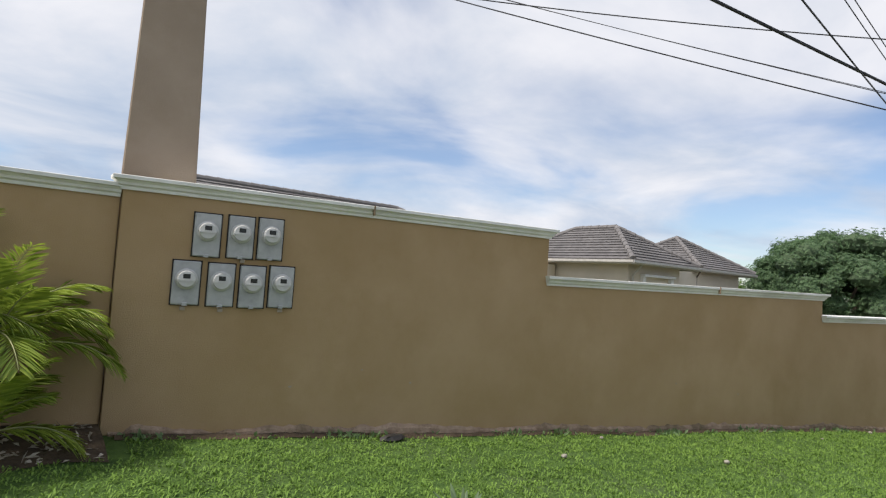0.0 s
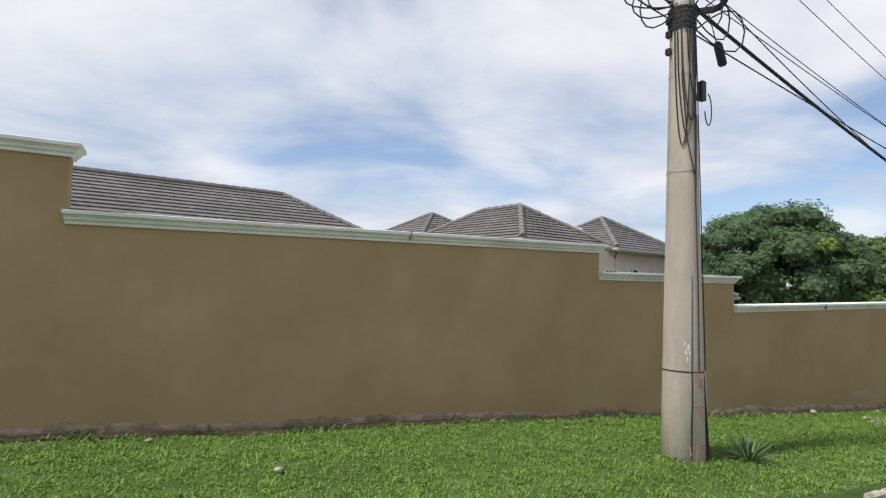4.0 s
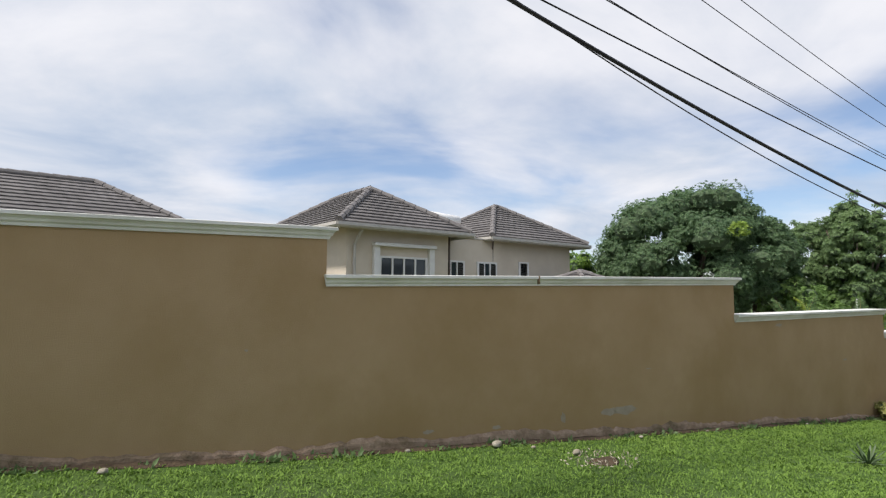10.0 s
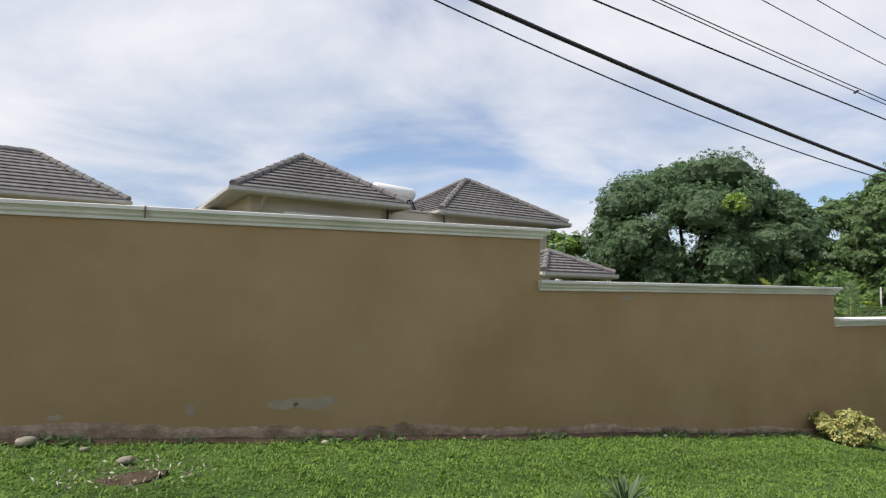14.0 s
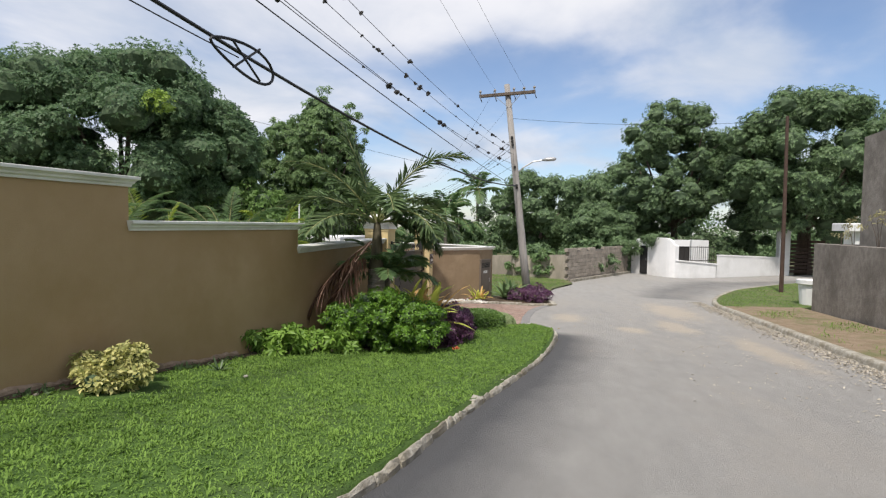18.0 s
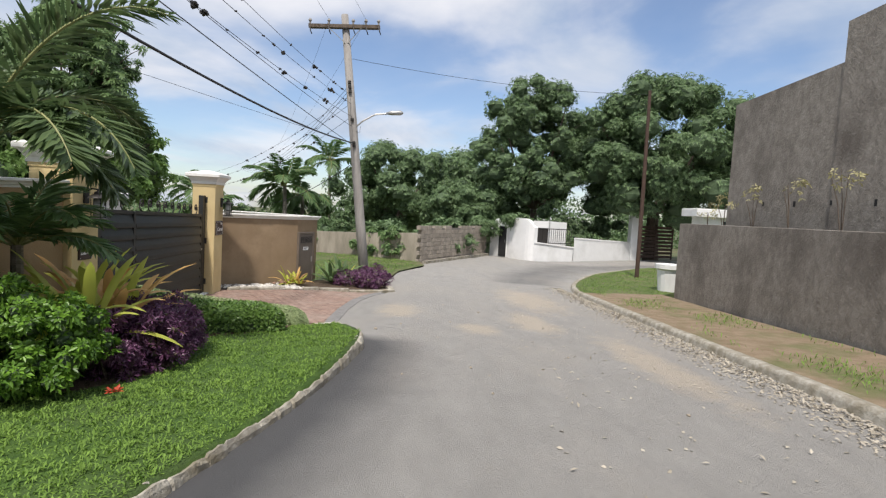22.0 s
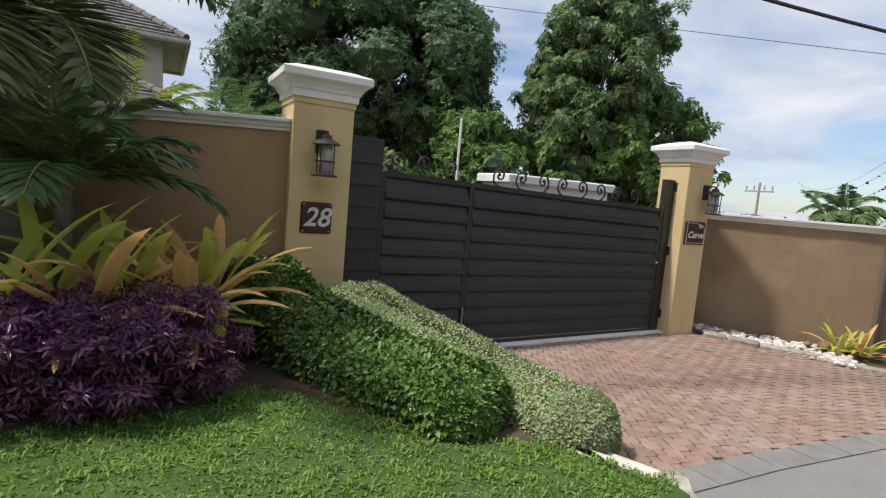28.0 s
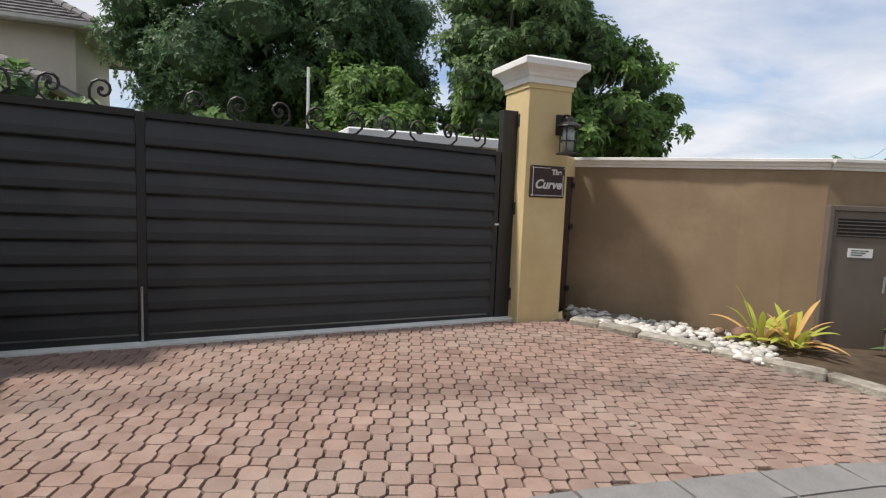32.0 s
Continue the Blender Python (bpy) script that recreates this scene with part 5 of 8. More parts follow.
def build_wires():
    a = Vector((CP[0], 1.70, 4.10))
    # heavy bundle sagging between the poles
    wire("trunk_cable", sag_line(a, (41.2, -2.12, 1.58), 1.21, 40), 0.021, "thick black trunk cable strung between the poles")
    wire("overhead_wire", sag_line((9.42, 1.75, 4.6), (24.1, -0.2, 1.6), 0.60, 30), 0.007, "thin dark wire running below the trunk cable")
    wire("overhead_wire", sag_line((41.33, -2.1, 1.6), (31.6, 7.5, 3.36), 0.04, 24), 0.0055, "thin dark service wire passing into the mango tree")
    # back up the hill from the concrete pole
    for off, end, r in (((0, 0, 0.10), (-14.3, 7.0, 6.0), 0.018), ((0, -0.07, -0.15), (-0.5, 12.45, 8.3), 0.010), ((0, -0.02, 0.10), (2.4, 12.45, 9.03), 0.006), ((0, -0.02, 0.12), (2.2, 12.45, 8.95), 0.005), ((0, -0.02, 0.95), (2.9, 8.3, 6.16), 0.009)):
        wire("overhead_wire", sag_line(a + Vector(off), end, 0.12, 24), r, "dark overhead cable leaving the concrete pole")
    # lines on the racks of both poles, some with air plants
    for z, h, y, sag, r, plants in ((1.49, 4.05, 2.0, 0.34, 0.009, 0), (2.10, 4.55, 1.97, 0.62, 0.006, 0), (2.44, 4.73, 1.98, 0.91, 0.006, 24), (2.86, 5.66, 1.94, 1.07, 0.0055, 26), (3.13, 6.27, 2.06, 1.07, 0.0055, 14)):
        p, q = wp_foot + wp_at(z) + Vector((-0.15, 0, 0)), Vector((CP[0], y, h))
        line = sag_line(q, p, sag, 36)
        wire("power_line", line, r, "thin dark line strung between the poles")
        wire("power_line", sag_line(q, (-24, 0.6, h + 2.2), 0.4, 16), r, "thin dark line running up the hill")
        if plants:
            down = sag_line(p, (66, 13.0 + z, z - 1.2), 1.6, 30)
            wire("power_line", down, r, "thin dark line running downhill")
            g = Geo()
            for ln, cnt in ((line, plants), (down, plants)):
                for _ in range(cnt):
                    i = int(rnd.uniform(0.42, 0.98) * 36) if ln is line else int(rnd.uniform(0.03, 0.6) * 30)
                    c = ln[i].lerp(ln[min(i + 1, len(ln) - 1)], rnd.random())
                    rr = rnd.choice((0.03, 0.035, 0.045, 0.065))
                    for _ in range(5):
                        e = Vector((rnd.uniform(-1, 1), rnd.uniform(-1, 1), rnd.uniform(-1, 0.6))) * rr
                        g.ball(c + e * 0.6, rr * 0.55, rr * 0.55, rr * 0.5, 5, 3, 0.3)
            tagged(part("air_plants", g, "iron"), "dark tufts of air plants clinging to the power line", "air plants", "", "stuff")
    for t, h in ((0.28, 8.6), (0.80, 8.9)):
        p = arm_a.lerp(arm_b, t) + Vector((0, 0, 0.22))
        wire("power_line", sag_line((CP[0], CP[1], h), p, 0.6, 30), 0.004, "thin bare line on the crossarm")
        wire("power_line", sag_line(p, (76, 10, 4.0), 0.9, 20), 0.004, "thin bare line running downhill")
    for z, r in ((1.0, 0.015), (3.2, 0.007), (3.35, 0.007), (3.5, 0.007)):
        wire("overhead_wire", sag_line(wp_foot + wp_at(z), (72, 11, z - 1.0), 1.0, 20), r, "dark wire running downhill from the wooden pole")
    for z in (4.35,):
        wire("overhead_wire", sag_line(wp_foot + wp_at(z), (46.2, -14.1, 5.0), 0.25, 16), 0.007, "thin service wire crossing the road")
    # storage loop on the bundle
    loop = thing("cable_storage_loop", (24.15, -0.24, 1.60), "black snowshoe-shaped loop of cable on the bundle", "cable loop", "", "", -10)
    pts = []
    for k in range(25):
        t = 2 * math.pi * k / 24
        u, v = 0.46 * math.cos(t), 0.125 * math.sin(t) * (1.25 + 0.5 * math.cos(t))
        pts.append((u, 0.01, v - 0.18 * math.cos(t) * 0.3))
    part("hoop", Geo().tube(pts, 0.016, 6), "black", loop)
    for s in (-1, 1):
        part("cross_strut", Geo().tube([(-0.17, 0, 0.13 * s), (0.23, 0, -0.17 * s)], 0.013, 5), "black", loop)


build_wires()


# ---- houses behind the wall ----
def hip_roof(root, x0, y0, x1, y1, ze, zr, ridge_axis=None, courses=13, over=0.0):
    """Tiled hip roof over a rectangle: each course of tiles a part of its roof, ridge tiles along the hips."""
    w, d = x1 - x0, y1 - y0
    h = min(w, d) / 2
    if w >= d:
        r0, r1 = Vector((x0 + h, (y0 + y1) / 2, zr)), Vector((x1 - h, (y0 + y1) / 2, zr))
    else:
        r0, r1 = Vector(((x0 + x1) / 2, y0 + h, zr)), Vector(((x0 + x1) / 2, y1 - h, zr))
    c = [Vector((x0, y0, ze)), Vector((x1, y0, ze)), Vector((x1, y1, ze)), Vector((x0, y1, ze))]
    if w >= d:
        sides = ((c[0], c[1], r0, r1), (c[1], c[2], r1, r1), (c[2], c[3], r1, r0), (c[3], c[0], r0, r0))
    else:
        sides = ((c[0], c[1], r0, r0), (c[1], c[2], r0, r1), (c[2], c[3], r1, r1), (c[3], c[0], r1, r0))
    roof = part("roof", Geo().add([*c, r0, r1], [(0, 1, 2, 3)] + ([(0, 1, 5, 4), (1, 2, 5), (2, 3, 4, 5), (3, 0, 4)] if w >= d else [(0, 1, 4), (1, 2, 5, 4), (2, 3, 5), (3, 0, 4, 5)])), "roof", root)
    for a, b, ra, rb in sides:
        nrm = (b - a).cross(ra - a).normalized()
        for k in range(courses):
            s0, s1 = k / courses, (k + 1) / courses
            p0, p1, q0, q1 = a.lerp(ra, s0), b.lerp(rb, s0), a.lerp(ra, s1), b.lerp(rb, s1)
            ln = (p1 - p0).length
            n = max(2, int(ln / 0.16))
            rings = []
            for i in range(n + 1):
                t = i / n
                lo, hi = p0.lerp(p1, t), q0.lerp(q1, t)
                bump = 0.010 * (i % 2)
                rings.append([lo + nrm * 0.004, lo + nrm * (0.055 + bump), hi + nrm * (0.014 + bump * 0.5), hi + nrm * 0.004])
            part("tile_course", Geo().rings(rings), "roof", roof)
    hips = [(c[0], r0), (c[1], r1 if w >= d else r0), (c[2], r1), (c[3], r0 if w >= d else r1)]
    if (r1 - r0).length > 0.2:
        hips.append((r0, r1))
    for a, b in hips:
        n = max(2, int((b - a).length / 0.38))
        for k in range(n):
            p, q = a.lerp(b, k / n) + Vector((0, 0, 0.045)), a.lerp(b, (k + 1.06) / n) + Vector((0, 0, 0.045))
            part("ridge_tile", Geo().tube([p, q], [0.12, 0.10], 8), "ridge", roof)
    g = Geo()
    for a, b in zip(c, c[1:] + c[:1]):
        d2 = (b - a).normalized()
        nr = Vector((d2.y, -d2.x, 0))
        g.rings([[p + nr * o + Vector((0, 0, z)) for o, z in ((0.0, -0.16), (0.0, -0.02), (0.11, 0.0), (0.12, -0.09), (0.09, -0.13))] for p in (a - d2 * 0.08, b + d2 * 0.08)])
    part("gutter", g, "gutter", root, "pale rounded gutter")
    return roof


def house_window(root, x, y, z0, z1, w, panes=2, louvre=False):
    win = part("window", Geo().box(x - w / 2 - 0.06, y - 0.03, z0 - 0.06, x + w / 2 + 0.06, y + 0.05, z0), "frame", root, "white framed window")
    part("frame", Geo().box(x - w / 2 - 0.06, y - 0.03, z1, x + w / 2 + 0.06, y + 0.05, z1 + 0.06), "frame", win)
    for k in range(panes + 1):
        px = x - w / 2 + w * k / panes
        part("frame", Geo().box(px - (0.06 if k == 0 else 0.03), y - 0.03, z0, px + (0.06 if k == panes else 0.03), y + 0.05, z1), "frame", win)
    if louvre:
        part("opening", Geo().box(x - w / 2, y + 0.02, z0, x + w / 2, y + 0.04, z1), "dark", win)
        n = int((z1 - z0) / 0.09)
        for k in range(n):
            zz = z0 + (k + 0.2) * (z1 - z0) / n
            part("slat", Geo().rings([[(px, y - 0.02, zz), (px, y + 0.02, zz + 0.06), (px, y + 0.025, zz + 0.055), (px, y - 0.015, zz - 0.005)] for px in (x - w / 2, x + w / 2)]), "screen", win)
    else:
        for k in range(panes):
            part("pane", Geo().box(x - w / 2 + w * k / panes + 0.03, y + 0.0, z0, x - w / 2 + w * (k + 1) / panes - 0.03, y + 0.02, z1), "glass", win)


def house(name_at, x0, y0, x1, y1, ze, zr, z0, courses, label, over=0.55, wins=()):
    root = thing("house", ((x0 + x1) / 2, (y0 + y1) / 2, z0), label, "house", "houses behind the wall")
    off = Matrix.Translation(-root.location)
    o = root.location
    part("wall", Geo().box(x0 + over - o.x, y0 + over - o.y, -0.5, x1 - over - o.x, y1 - over - o.y, ze - z0 - 0.06), "house", root)
    part("soffit", Geo().box(x0 - o.x, y0 - o.y, ze - z0 - 0.05, x1 - o.x, y1 - o.y, ze - z0 - 0.004), "gutter", root)
    hip_roof(root, x0 - o.x, y0 - o.y, x1 - o.x, y1 - o.y, ze - z0, zr - z0, None, courses)
    for x, za, zb, w, panes, lou in wins:
        house_window(root, x - o.x, y0 + over - 0.02 - o.y, za - z0, zb - z0, w, panes, lou)
    return root


def build_houses():
    a = house("a", 17.48, 11.22, 22.32, 18.2, 2.56, 4.06, -1.6, 12, "beige two-storey house with a grey tiled hip roof", wins=((20.0, 0.6, 1.66, 1.70, 4, False),))
    b = house("b", 23.95, 11.95, 29.55, 17.3, 2.63, 4.26, -2.1, 13, "beige two-storey house with a grey tiled pyramid roof", wins=((26.14, 1.05, 1.76, 0.44, 1, True),))
    part("side_wing", Geo().box(15.6 - a.location.x, 15.2 - a.location.y, -0.4, 17.9 - a.location.x, 17.5 - a.location.y, 2.32 + 1.6), "house", a, "flat-roofed beige side wing")
    c = house("c", 1.2, 17.05, 15.4, 22.55, 2.66, 4.32, -1.2, 12, "beige house with a long grey tiled hip roof")
    d = house("d", 19.6, 19.9, 25.4, 25.8, 3.1, 4.75, -1.6, 11, "beige house behind with a grey tiled pyramid roof")
    # joining wing between the two houses
    w = thing("house", (23.2, 13.9, -1.8), "flat-roofed beige wing between two houses", "house", "houses behind the wall")
    part("wall", Geo().box(-1.5, -1.6, -0.4, 1.55, 1.8, 4.32), "house", w)
    part("parapet", Geo().bevel_box(-1.5, -1.64, 4.32, 1.55, 1.8, 4.38, 0.01), "gutter", w)
    for wx in (-0.77, 0.80):
        house_window(w, wx, -1.62, 2.92, 3.47, 0.86, 3)
        for sx in (-0.29, 0.29):
            part("shutter", Geo().box(wx + sx - 0.11, -1.66, 2.94, wx + sx + 0.11, -1.63, 3.45), "screen", w, "dark louvred shutter")
            for k in range(6):
                part("slat", Geo().box(wx + sx - 0.11, -1.68, 2.96 + k * 0.08, wx + sx + 0.11, -1.655, 3.0 + k * 0.08), "iron", w)
    # downpipes and the window hood
    o = a.location
    part("downpipe", Geo().tube([(-1.55, -3.5, 4.15), (-1.62, -3.3, 3.95), (-1.65, -3.02, 3.6), (-1.65, -3.0, 0.0)], 0.045, 8), "gutter", a)
    part("window_hood", Geo().bevel_box(-1.05, -3.17, 3.60, 1.25, -2.94, 3.70, 0.02), "frame", a, "white moulded window hood")
    for sx in (-0.92, 1.12):
        part("window_jamb", Geo().bevel_box(sx - 0.10, -3.08, 2.0, sx + 0.10, -2.94, 3.60, 0.01), "frame", a, "white moulded window surround")
    part("downpipe", Geo().tube([(-1.0, -1.67, 4.3), (-1.0, -1.67, 0.0)], 0.035, 8), "door", w, "thin brown downpipe")
    part("downpipe", Geo().tube([(-2.75, -2.7, 4.7), (-2.42, -2.3, 4.3), (-2.42, -2.24, 0.0)], 0.035, 8), "door", b)
    tank = thing("solar_water_heater", (23.05, 13.6, 2.47), "white cylindrical solar water tank over dark tubes on the roof", "water heater", "", "", 12)
    part("tank", Geo().tube([(-0.82, 0, 0.86), (-0.78, 0, 0.86), (0.76, 0, 0.86), (0.80, 0, 0.86)], [0.19, 0.225, 0.225, 0.19], 18), "frame", tank, "", True)
    part("end_cap", Geo().tube([(0.80, 0, 0.86), (0.84, 0, 0.86)], [0.20, 0.17], 18), "gutter", tank, "grey dished end cap")
    for px in (-0.6, 0.0, 0.7):
        part("leg", Geo().tube([(px, 0.05, 0.66), (px, 0.1, -0.4)], 0.02, 6), "steel", tank)
        part("rail", Geo().tube([(px, -0.02, 0.68), (px, -0.42, 0.10)], 0.018, 6), "steel", tank)
    for k in range(14):
        part("tube", Geo().tube([(-0.72 + k * 0.112, -0.05, 0.72), (-0.72 + k * 0.112, -0.42, 0.14)], 0.030, 6), "screen", tank)
    e = thing("house", (27.6, 10.8, -2.2), "low porch with a small grey tiled pyramid roof", "house", "houses behind the wall")
    hip_roof(e, -1.55, -1.4, 1.55, 1.6, 2.9, 3.6, None, 7)
    for sx in (-1.35, 1.35):
        for sy in (-1.2, 1.4):
            part("post", Geo().box(sx - 0.12, sy - 0.12, -0.5, sx + 0.12, sy + 0.12, 2.87), "house", e)
    f = thing("house", (24.3, 11.2, -2.2), "low dormer with a small grey tiled pyramid roof", "house", "houses behind the wall")
    hip_roof(f, -0.75, -0.6, 0.75, 0.9, 2.86, 3.16, None, 4)
    part("wall", Geo().box(-0.6, -0.45, -0.5, 0.6, 0.75, 2.84), "house", f)


build_houses()


# ---- across the road ----
def build_right_side():
    line = [(14.0, -9.6), (20, -10.35), (25, -10.9), (30, -11.35), (34, -11.75), (38.6, -12.0)]
    back = [(x + 0.02, y - 0.22) for x, y in line]
    rings = []
    for (x, y), (bx, by) in zip(line, back):
        z0, z1 = road_z(x) - 0.5, -0.46 + max(0.0, (30 - x) * 0.05)
        rings.append([(x, y, z0), (x, y, z1), (bx, by, z1 + 0.01), (bx, by, z0)][::-1])
    setting("wall_13", Geo().rings(rings), "concrete", "rough grey rendered retaining wall streaked with dark stains", "wall")
    ret = [(38.6, -12.0), (38.3, -16.0), (38.0, -20.0)]
    setting("wall_14", Geo().rings([[(x, y, -3.5), (x, y, -0.46), (x - 0.22, y, -0.46), (x - 0.22, y, -3.5)] for x, y in ret]), "concrete", "return of the grey rendered wall", "wall")
    b = thing("unfinished_building", (30, -17, -2.5), "tall windowless grey concrete building with a stepped top", "building")
    part("lower_block", Geo().rings([[(4.05, 4.1, -1), (7.8, 4.1, -1), (7.8, -6, -1), (4.05, -6, -1)], [(4.05, 4.1, 5.52), (7.8, 4.1, 5.36), (7.8, -6, 5.36), (4.05, -6, 5.52)]]), "concrete", b)
    part("upper_block", Geo().rings([[(-16, 4.12, -1), (4.05, 4.12, -1), (4.05, -6, -1), (-16, -6, -1)], [(-16, 4.12, 7.1), (4.05, 4.12, 6.33), (4.05, -6, 6.33), (-16, -6, 7.1)]]), "concrete", b)
    for k in range(8):
        part("weep_hole", Geo().box(-1.5 + k * 1.1, 4.115, 2.55 + 0.03 * (k % 2), -1.44 + k * 1.1, 4.125, 2.68), "dark", b)
    p = thing("rusty_post", (45.9, -13.95, -2.98), "tall thin rusty steel post in the verge", "post")
    part("post", Geo().tube([(0, 0, -0.4), (0.05, 0.0, 4.0), (0.12, 0.02, 8.1)], [0.10, 0.085, 0.07], 8), "rust", p)
    t = thing("planter_tub", (41.75, -13.35, -2.86), "round white concrete tub beside the wall", "tub")
    ring = lambda r, z: [(r * math.cos(a), r * math.sin(a), z) for a in [2 * math.pi * k / 16 for k in range(16)]]
    part("tub", Geo().rings([ring(0.36, 0), ring(0.42, 0.75), ring(0.5, 0.8), ring(0.5, 0.95), ring(0.42, 0.95), ring(0.38, 0.8)]), "whitewash", t)
    # white house wall at the bend: tall with a door, an opening, then low towards a pier
    def strip(line, dx, dy, z0=-3.4):
        return Geo().rings([[(x, y, z0), (x, y, z), (x + dx, y + dy, z), (x + dx, y + dy, z0)] for x, y, z in line])

    tall = [(56.3, -8.95, -1.35), (56.12, -9.06, -1.0), (55.9, -9.2, -0.76), (55.6, -9.38, -0.64), (55.0, -9.74, -0.60), (54.4, -10.08, -0.60), (53.8, -10.44, -0.61), (53.58, -10.58, -0.64), (53.42, -10.72, -0.74), (53.33, -10.86, -0.92), (53.28, -11.0, -1.09)]
    setting("wall_15", strip(tall, 0.18, -0.24), "whitewash", "white rendered wall with a rounded shoulder beside a door", "wall")
    low = [(53.28, -11.0, -1.96), (53.63, -11.95, -2.04), (54.35, -13.28, -2.17), (54.56, -13.67, -2.20)]
    setting("wall_16", strip(low, 0.26, -0.1), "whitewash", "low white wall under an opening", "wall")
    setting("coping_low", Geo().rings([[(x - 0.05, y - 0.02, z), (x - 0.05, y - 0.02, z + 0.06), (x + 0.31, y - 0.1, z + 0.06), (x + 0.31, y - 0.1, z)] for x, y, z in low]), "whitewash", "thin white coping of the low wall", "trim")
    head = [(53.40, -10.95, -0.70), (53.72, -11.9, -0.70)]
    setting("wall_17", strip(head, 0.2, -0.06, -1.09), "whitewash", "white lintel over a dark opening", "wall")
    setting("wall_23", strip([(53.74, -11.93, -0.70), (54.5, -12.2, -0.70), (55.1, -13.35, -0.72)], 0.2, 0.05, -3.3), "whitewash", "white wall set back behind the railing", "wall")
    road_wall = [(54.56, -13.70, -1.66), (56.4, -16.2, -1.77), (58.15, -18.55, -1.87)]
    setting("wall_18", strip(road_wall, 0.26, -0.16), "whitewash", "low white wall along the road", "wall")
    setting("coping_white", Geo().rings([[(x - 0.05, y + 0.03, z), (x - 0.05, y + 0.03, z + 0.07), (x + 0.31, y - 0.19, z + 0.07), (x + 0.31, y - 0.19, z)] for x, y, z in road_wall]), "whitewash", "flat white coping", "trim")
    setting("wall_19", Geo().bevel_box(58.1, -19.2, -3.4, 58.7, -18.55, 0.07, 0.03), "whitewash", "tall white gate pier", "wall")
    d = thing("door_3", (55.62, -9.38, -3.0), "closed dark garden door in a white wall", "door", "", "structure", -149.0)
    part("door_leaf", Geo().bevel_box(0.02, -0.03, 0.05, 0.72, 0.05, 1.85, 0.01), "dark", d)
    for x0, x1 in ((-0.04, 0.02), (0.72, 0.78)):
        part("frame", Geo().bevel_box(x0, -0.035, 0.0, x1, 0.05, 1.9, 0.005), "whitewash", d)
    part("handle", Geo().tube([(0.64, -0.06, 0.9), (0.64, -0.06, 1.05)], 0.012, 5), "steel", d)
    n = thing("window_1", (53.40, -11.0, -1.98), "black steel panel filling an opening in the white wall", "window", "", "structure", -69.5)
    part("panel", Geo().bevel_box(0.0, 0.05, 0.0, 0.98, 0.09, 0.95, 0.005), "iron", n)
    for k in range(4):
        part("mullion", Geo().bevel_box(0.02 + k * 0.31, 0.02, 0.0, 0.05 + k * 0.31, 0.06, 0.93, 0.004), "iron", n)
    r = thing("railing", (53.70, -11.98, -2.03), "black iron railing on a low white wall", "railing", "", "", -63.0)
    for z in (0.06, 0.88):
        part("rail", Geo().box(0, 0.08, z, 1.88, 0.12, z + 0.04), "iron", r)
    for k in range(12):
        part("bar", Geo().tube([(0.08 + k * 0.155, 0.1, 0.0 - 0.008 * k), (0.08 + k * 0.155, 0.1, 0.95)], 0.012, 5), "iron", r)
    f = thing("slatted_gate", (58.75, -19.25, -3.0), "closed dark slatted gate beside a white pier", "gate", "", "", -66)
    for k in range(9):
        part("slat", Geo().bevel_box(0, -0.02, 0.15 + k * 0.25, 3.4, 0.02, 0.33 + k * 0.25, 0.005), "rust", f)
    for x in (0.0, 1.7, 3.4):
        part("stile", Geo().box(x - 0.04, -0.04, 0.05, x + 0.04, 0.04, 2.45), "rust", f)
    h = thing("flat_roofed_house", (52.0, -20.5, -3.0), "white flat-roofed house behind the grey wall", "house")
    part("wall", Geo().box(-2.0, -2.4, -0.4, -0.9, 1.6, 3.0), "whitewash", h)
    part("roof_slab", Geo().bevel_box(-2.3, -2.9, 3.0, -0.7, 2.1, 3.4, 0.03), "whitewash", h)
    part("window", Geo().box(-2.03, -0.6, 2.2, -1.98, 0.6, 2.8), "glass", h)
    for k in range(4):
        part("mullion", Geo().box(-2.06, -0.62 + k * 0.4, 2.2, -2.03, -0.58 + k * 0.4, 2.8), "frame", h)
    # bare block wall
    a, b2 = Vector((48.6, -4.6, 0)), Vector((56.15, -8.72, 0))
    ln = (b2 - a).length
    ang = math.degrees(math.atan2(b2.y - a.y, b2.x - a.x))
    bw = thing("wall_20", (a.x, a.y, -3.0), "bare concrete block wall, weathered and uneven", "wall", "", "structure", ang)
    part("core", Geo().box(0.02, 0.03, -0.3, ln, 0.16, 1.68), "joint", bw)
    me = Geo().bevel_box(-0.193, 0, -0.093, 0.193, 0.19, 0.093, 0.008).mesh("block", "block")
    for row in range(9):
        for k in range(int(ln / 0.4) + 1):
            x = k * 0.4 + (0.2 if row % 2 else 0.0)
            if x > ln - 0.1 or (row == 8 and rnd.random() < 0.35):
                continue
            o = part("block", me, "block", bw)
            o.matrix_basis = pose(x, rnd.uniform(-0.008, 0.008), 0.1 + row * 0.2, 0, 0, rnd.uniform(-0.6, 0.6))
    setting("kerb_far", Geo().rings([[(x, y, -3.1), (x, y, -2.86), (x + 0.1, y + 0.16, -2.86), (x + 0.1, y + 0.16, -3.1)] for x, y in ((48.5, -4.85), (52.2, -6.85), (55.9, -8.85))]), "kerb", "pale kerb below the block wall", "kerb")
    setting("wall_22", Geo().rings([[(x, y, -3.3), (x, y, z), (x + 0.2, y, z), (x + 0.2, y, -3.3)] for x, y, z in ((48.7, -4.5, -1.55), (50.0, -2.2, -1.72), (51.5, 0.5, -1.85), (53.5, 5.0, -1.9), (57, 13, -1.9))]), "oldwall", "stained old rendered wall overgrown with vines", "wall")
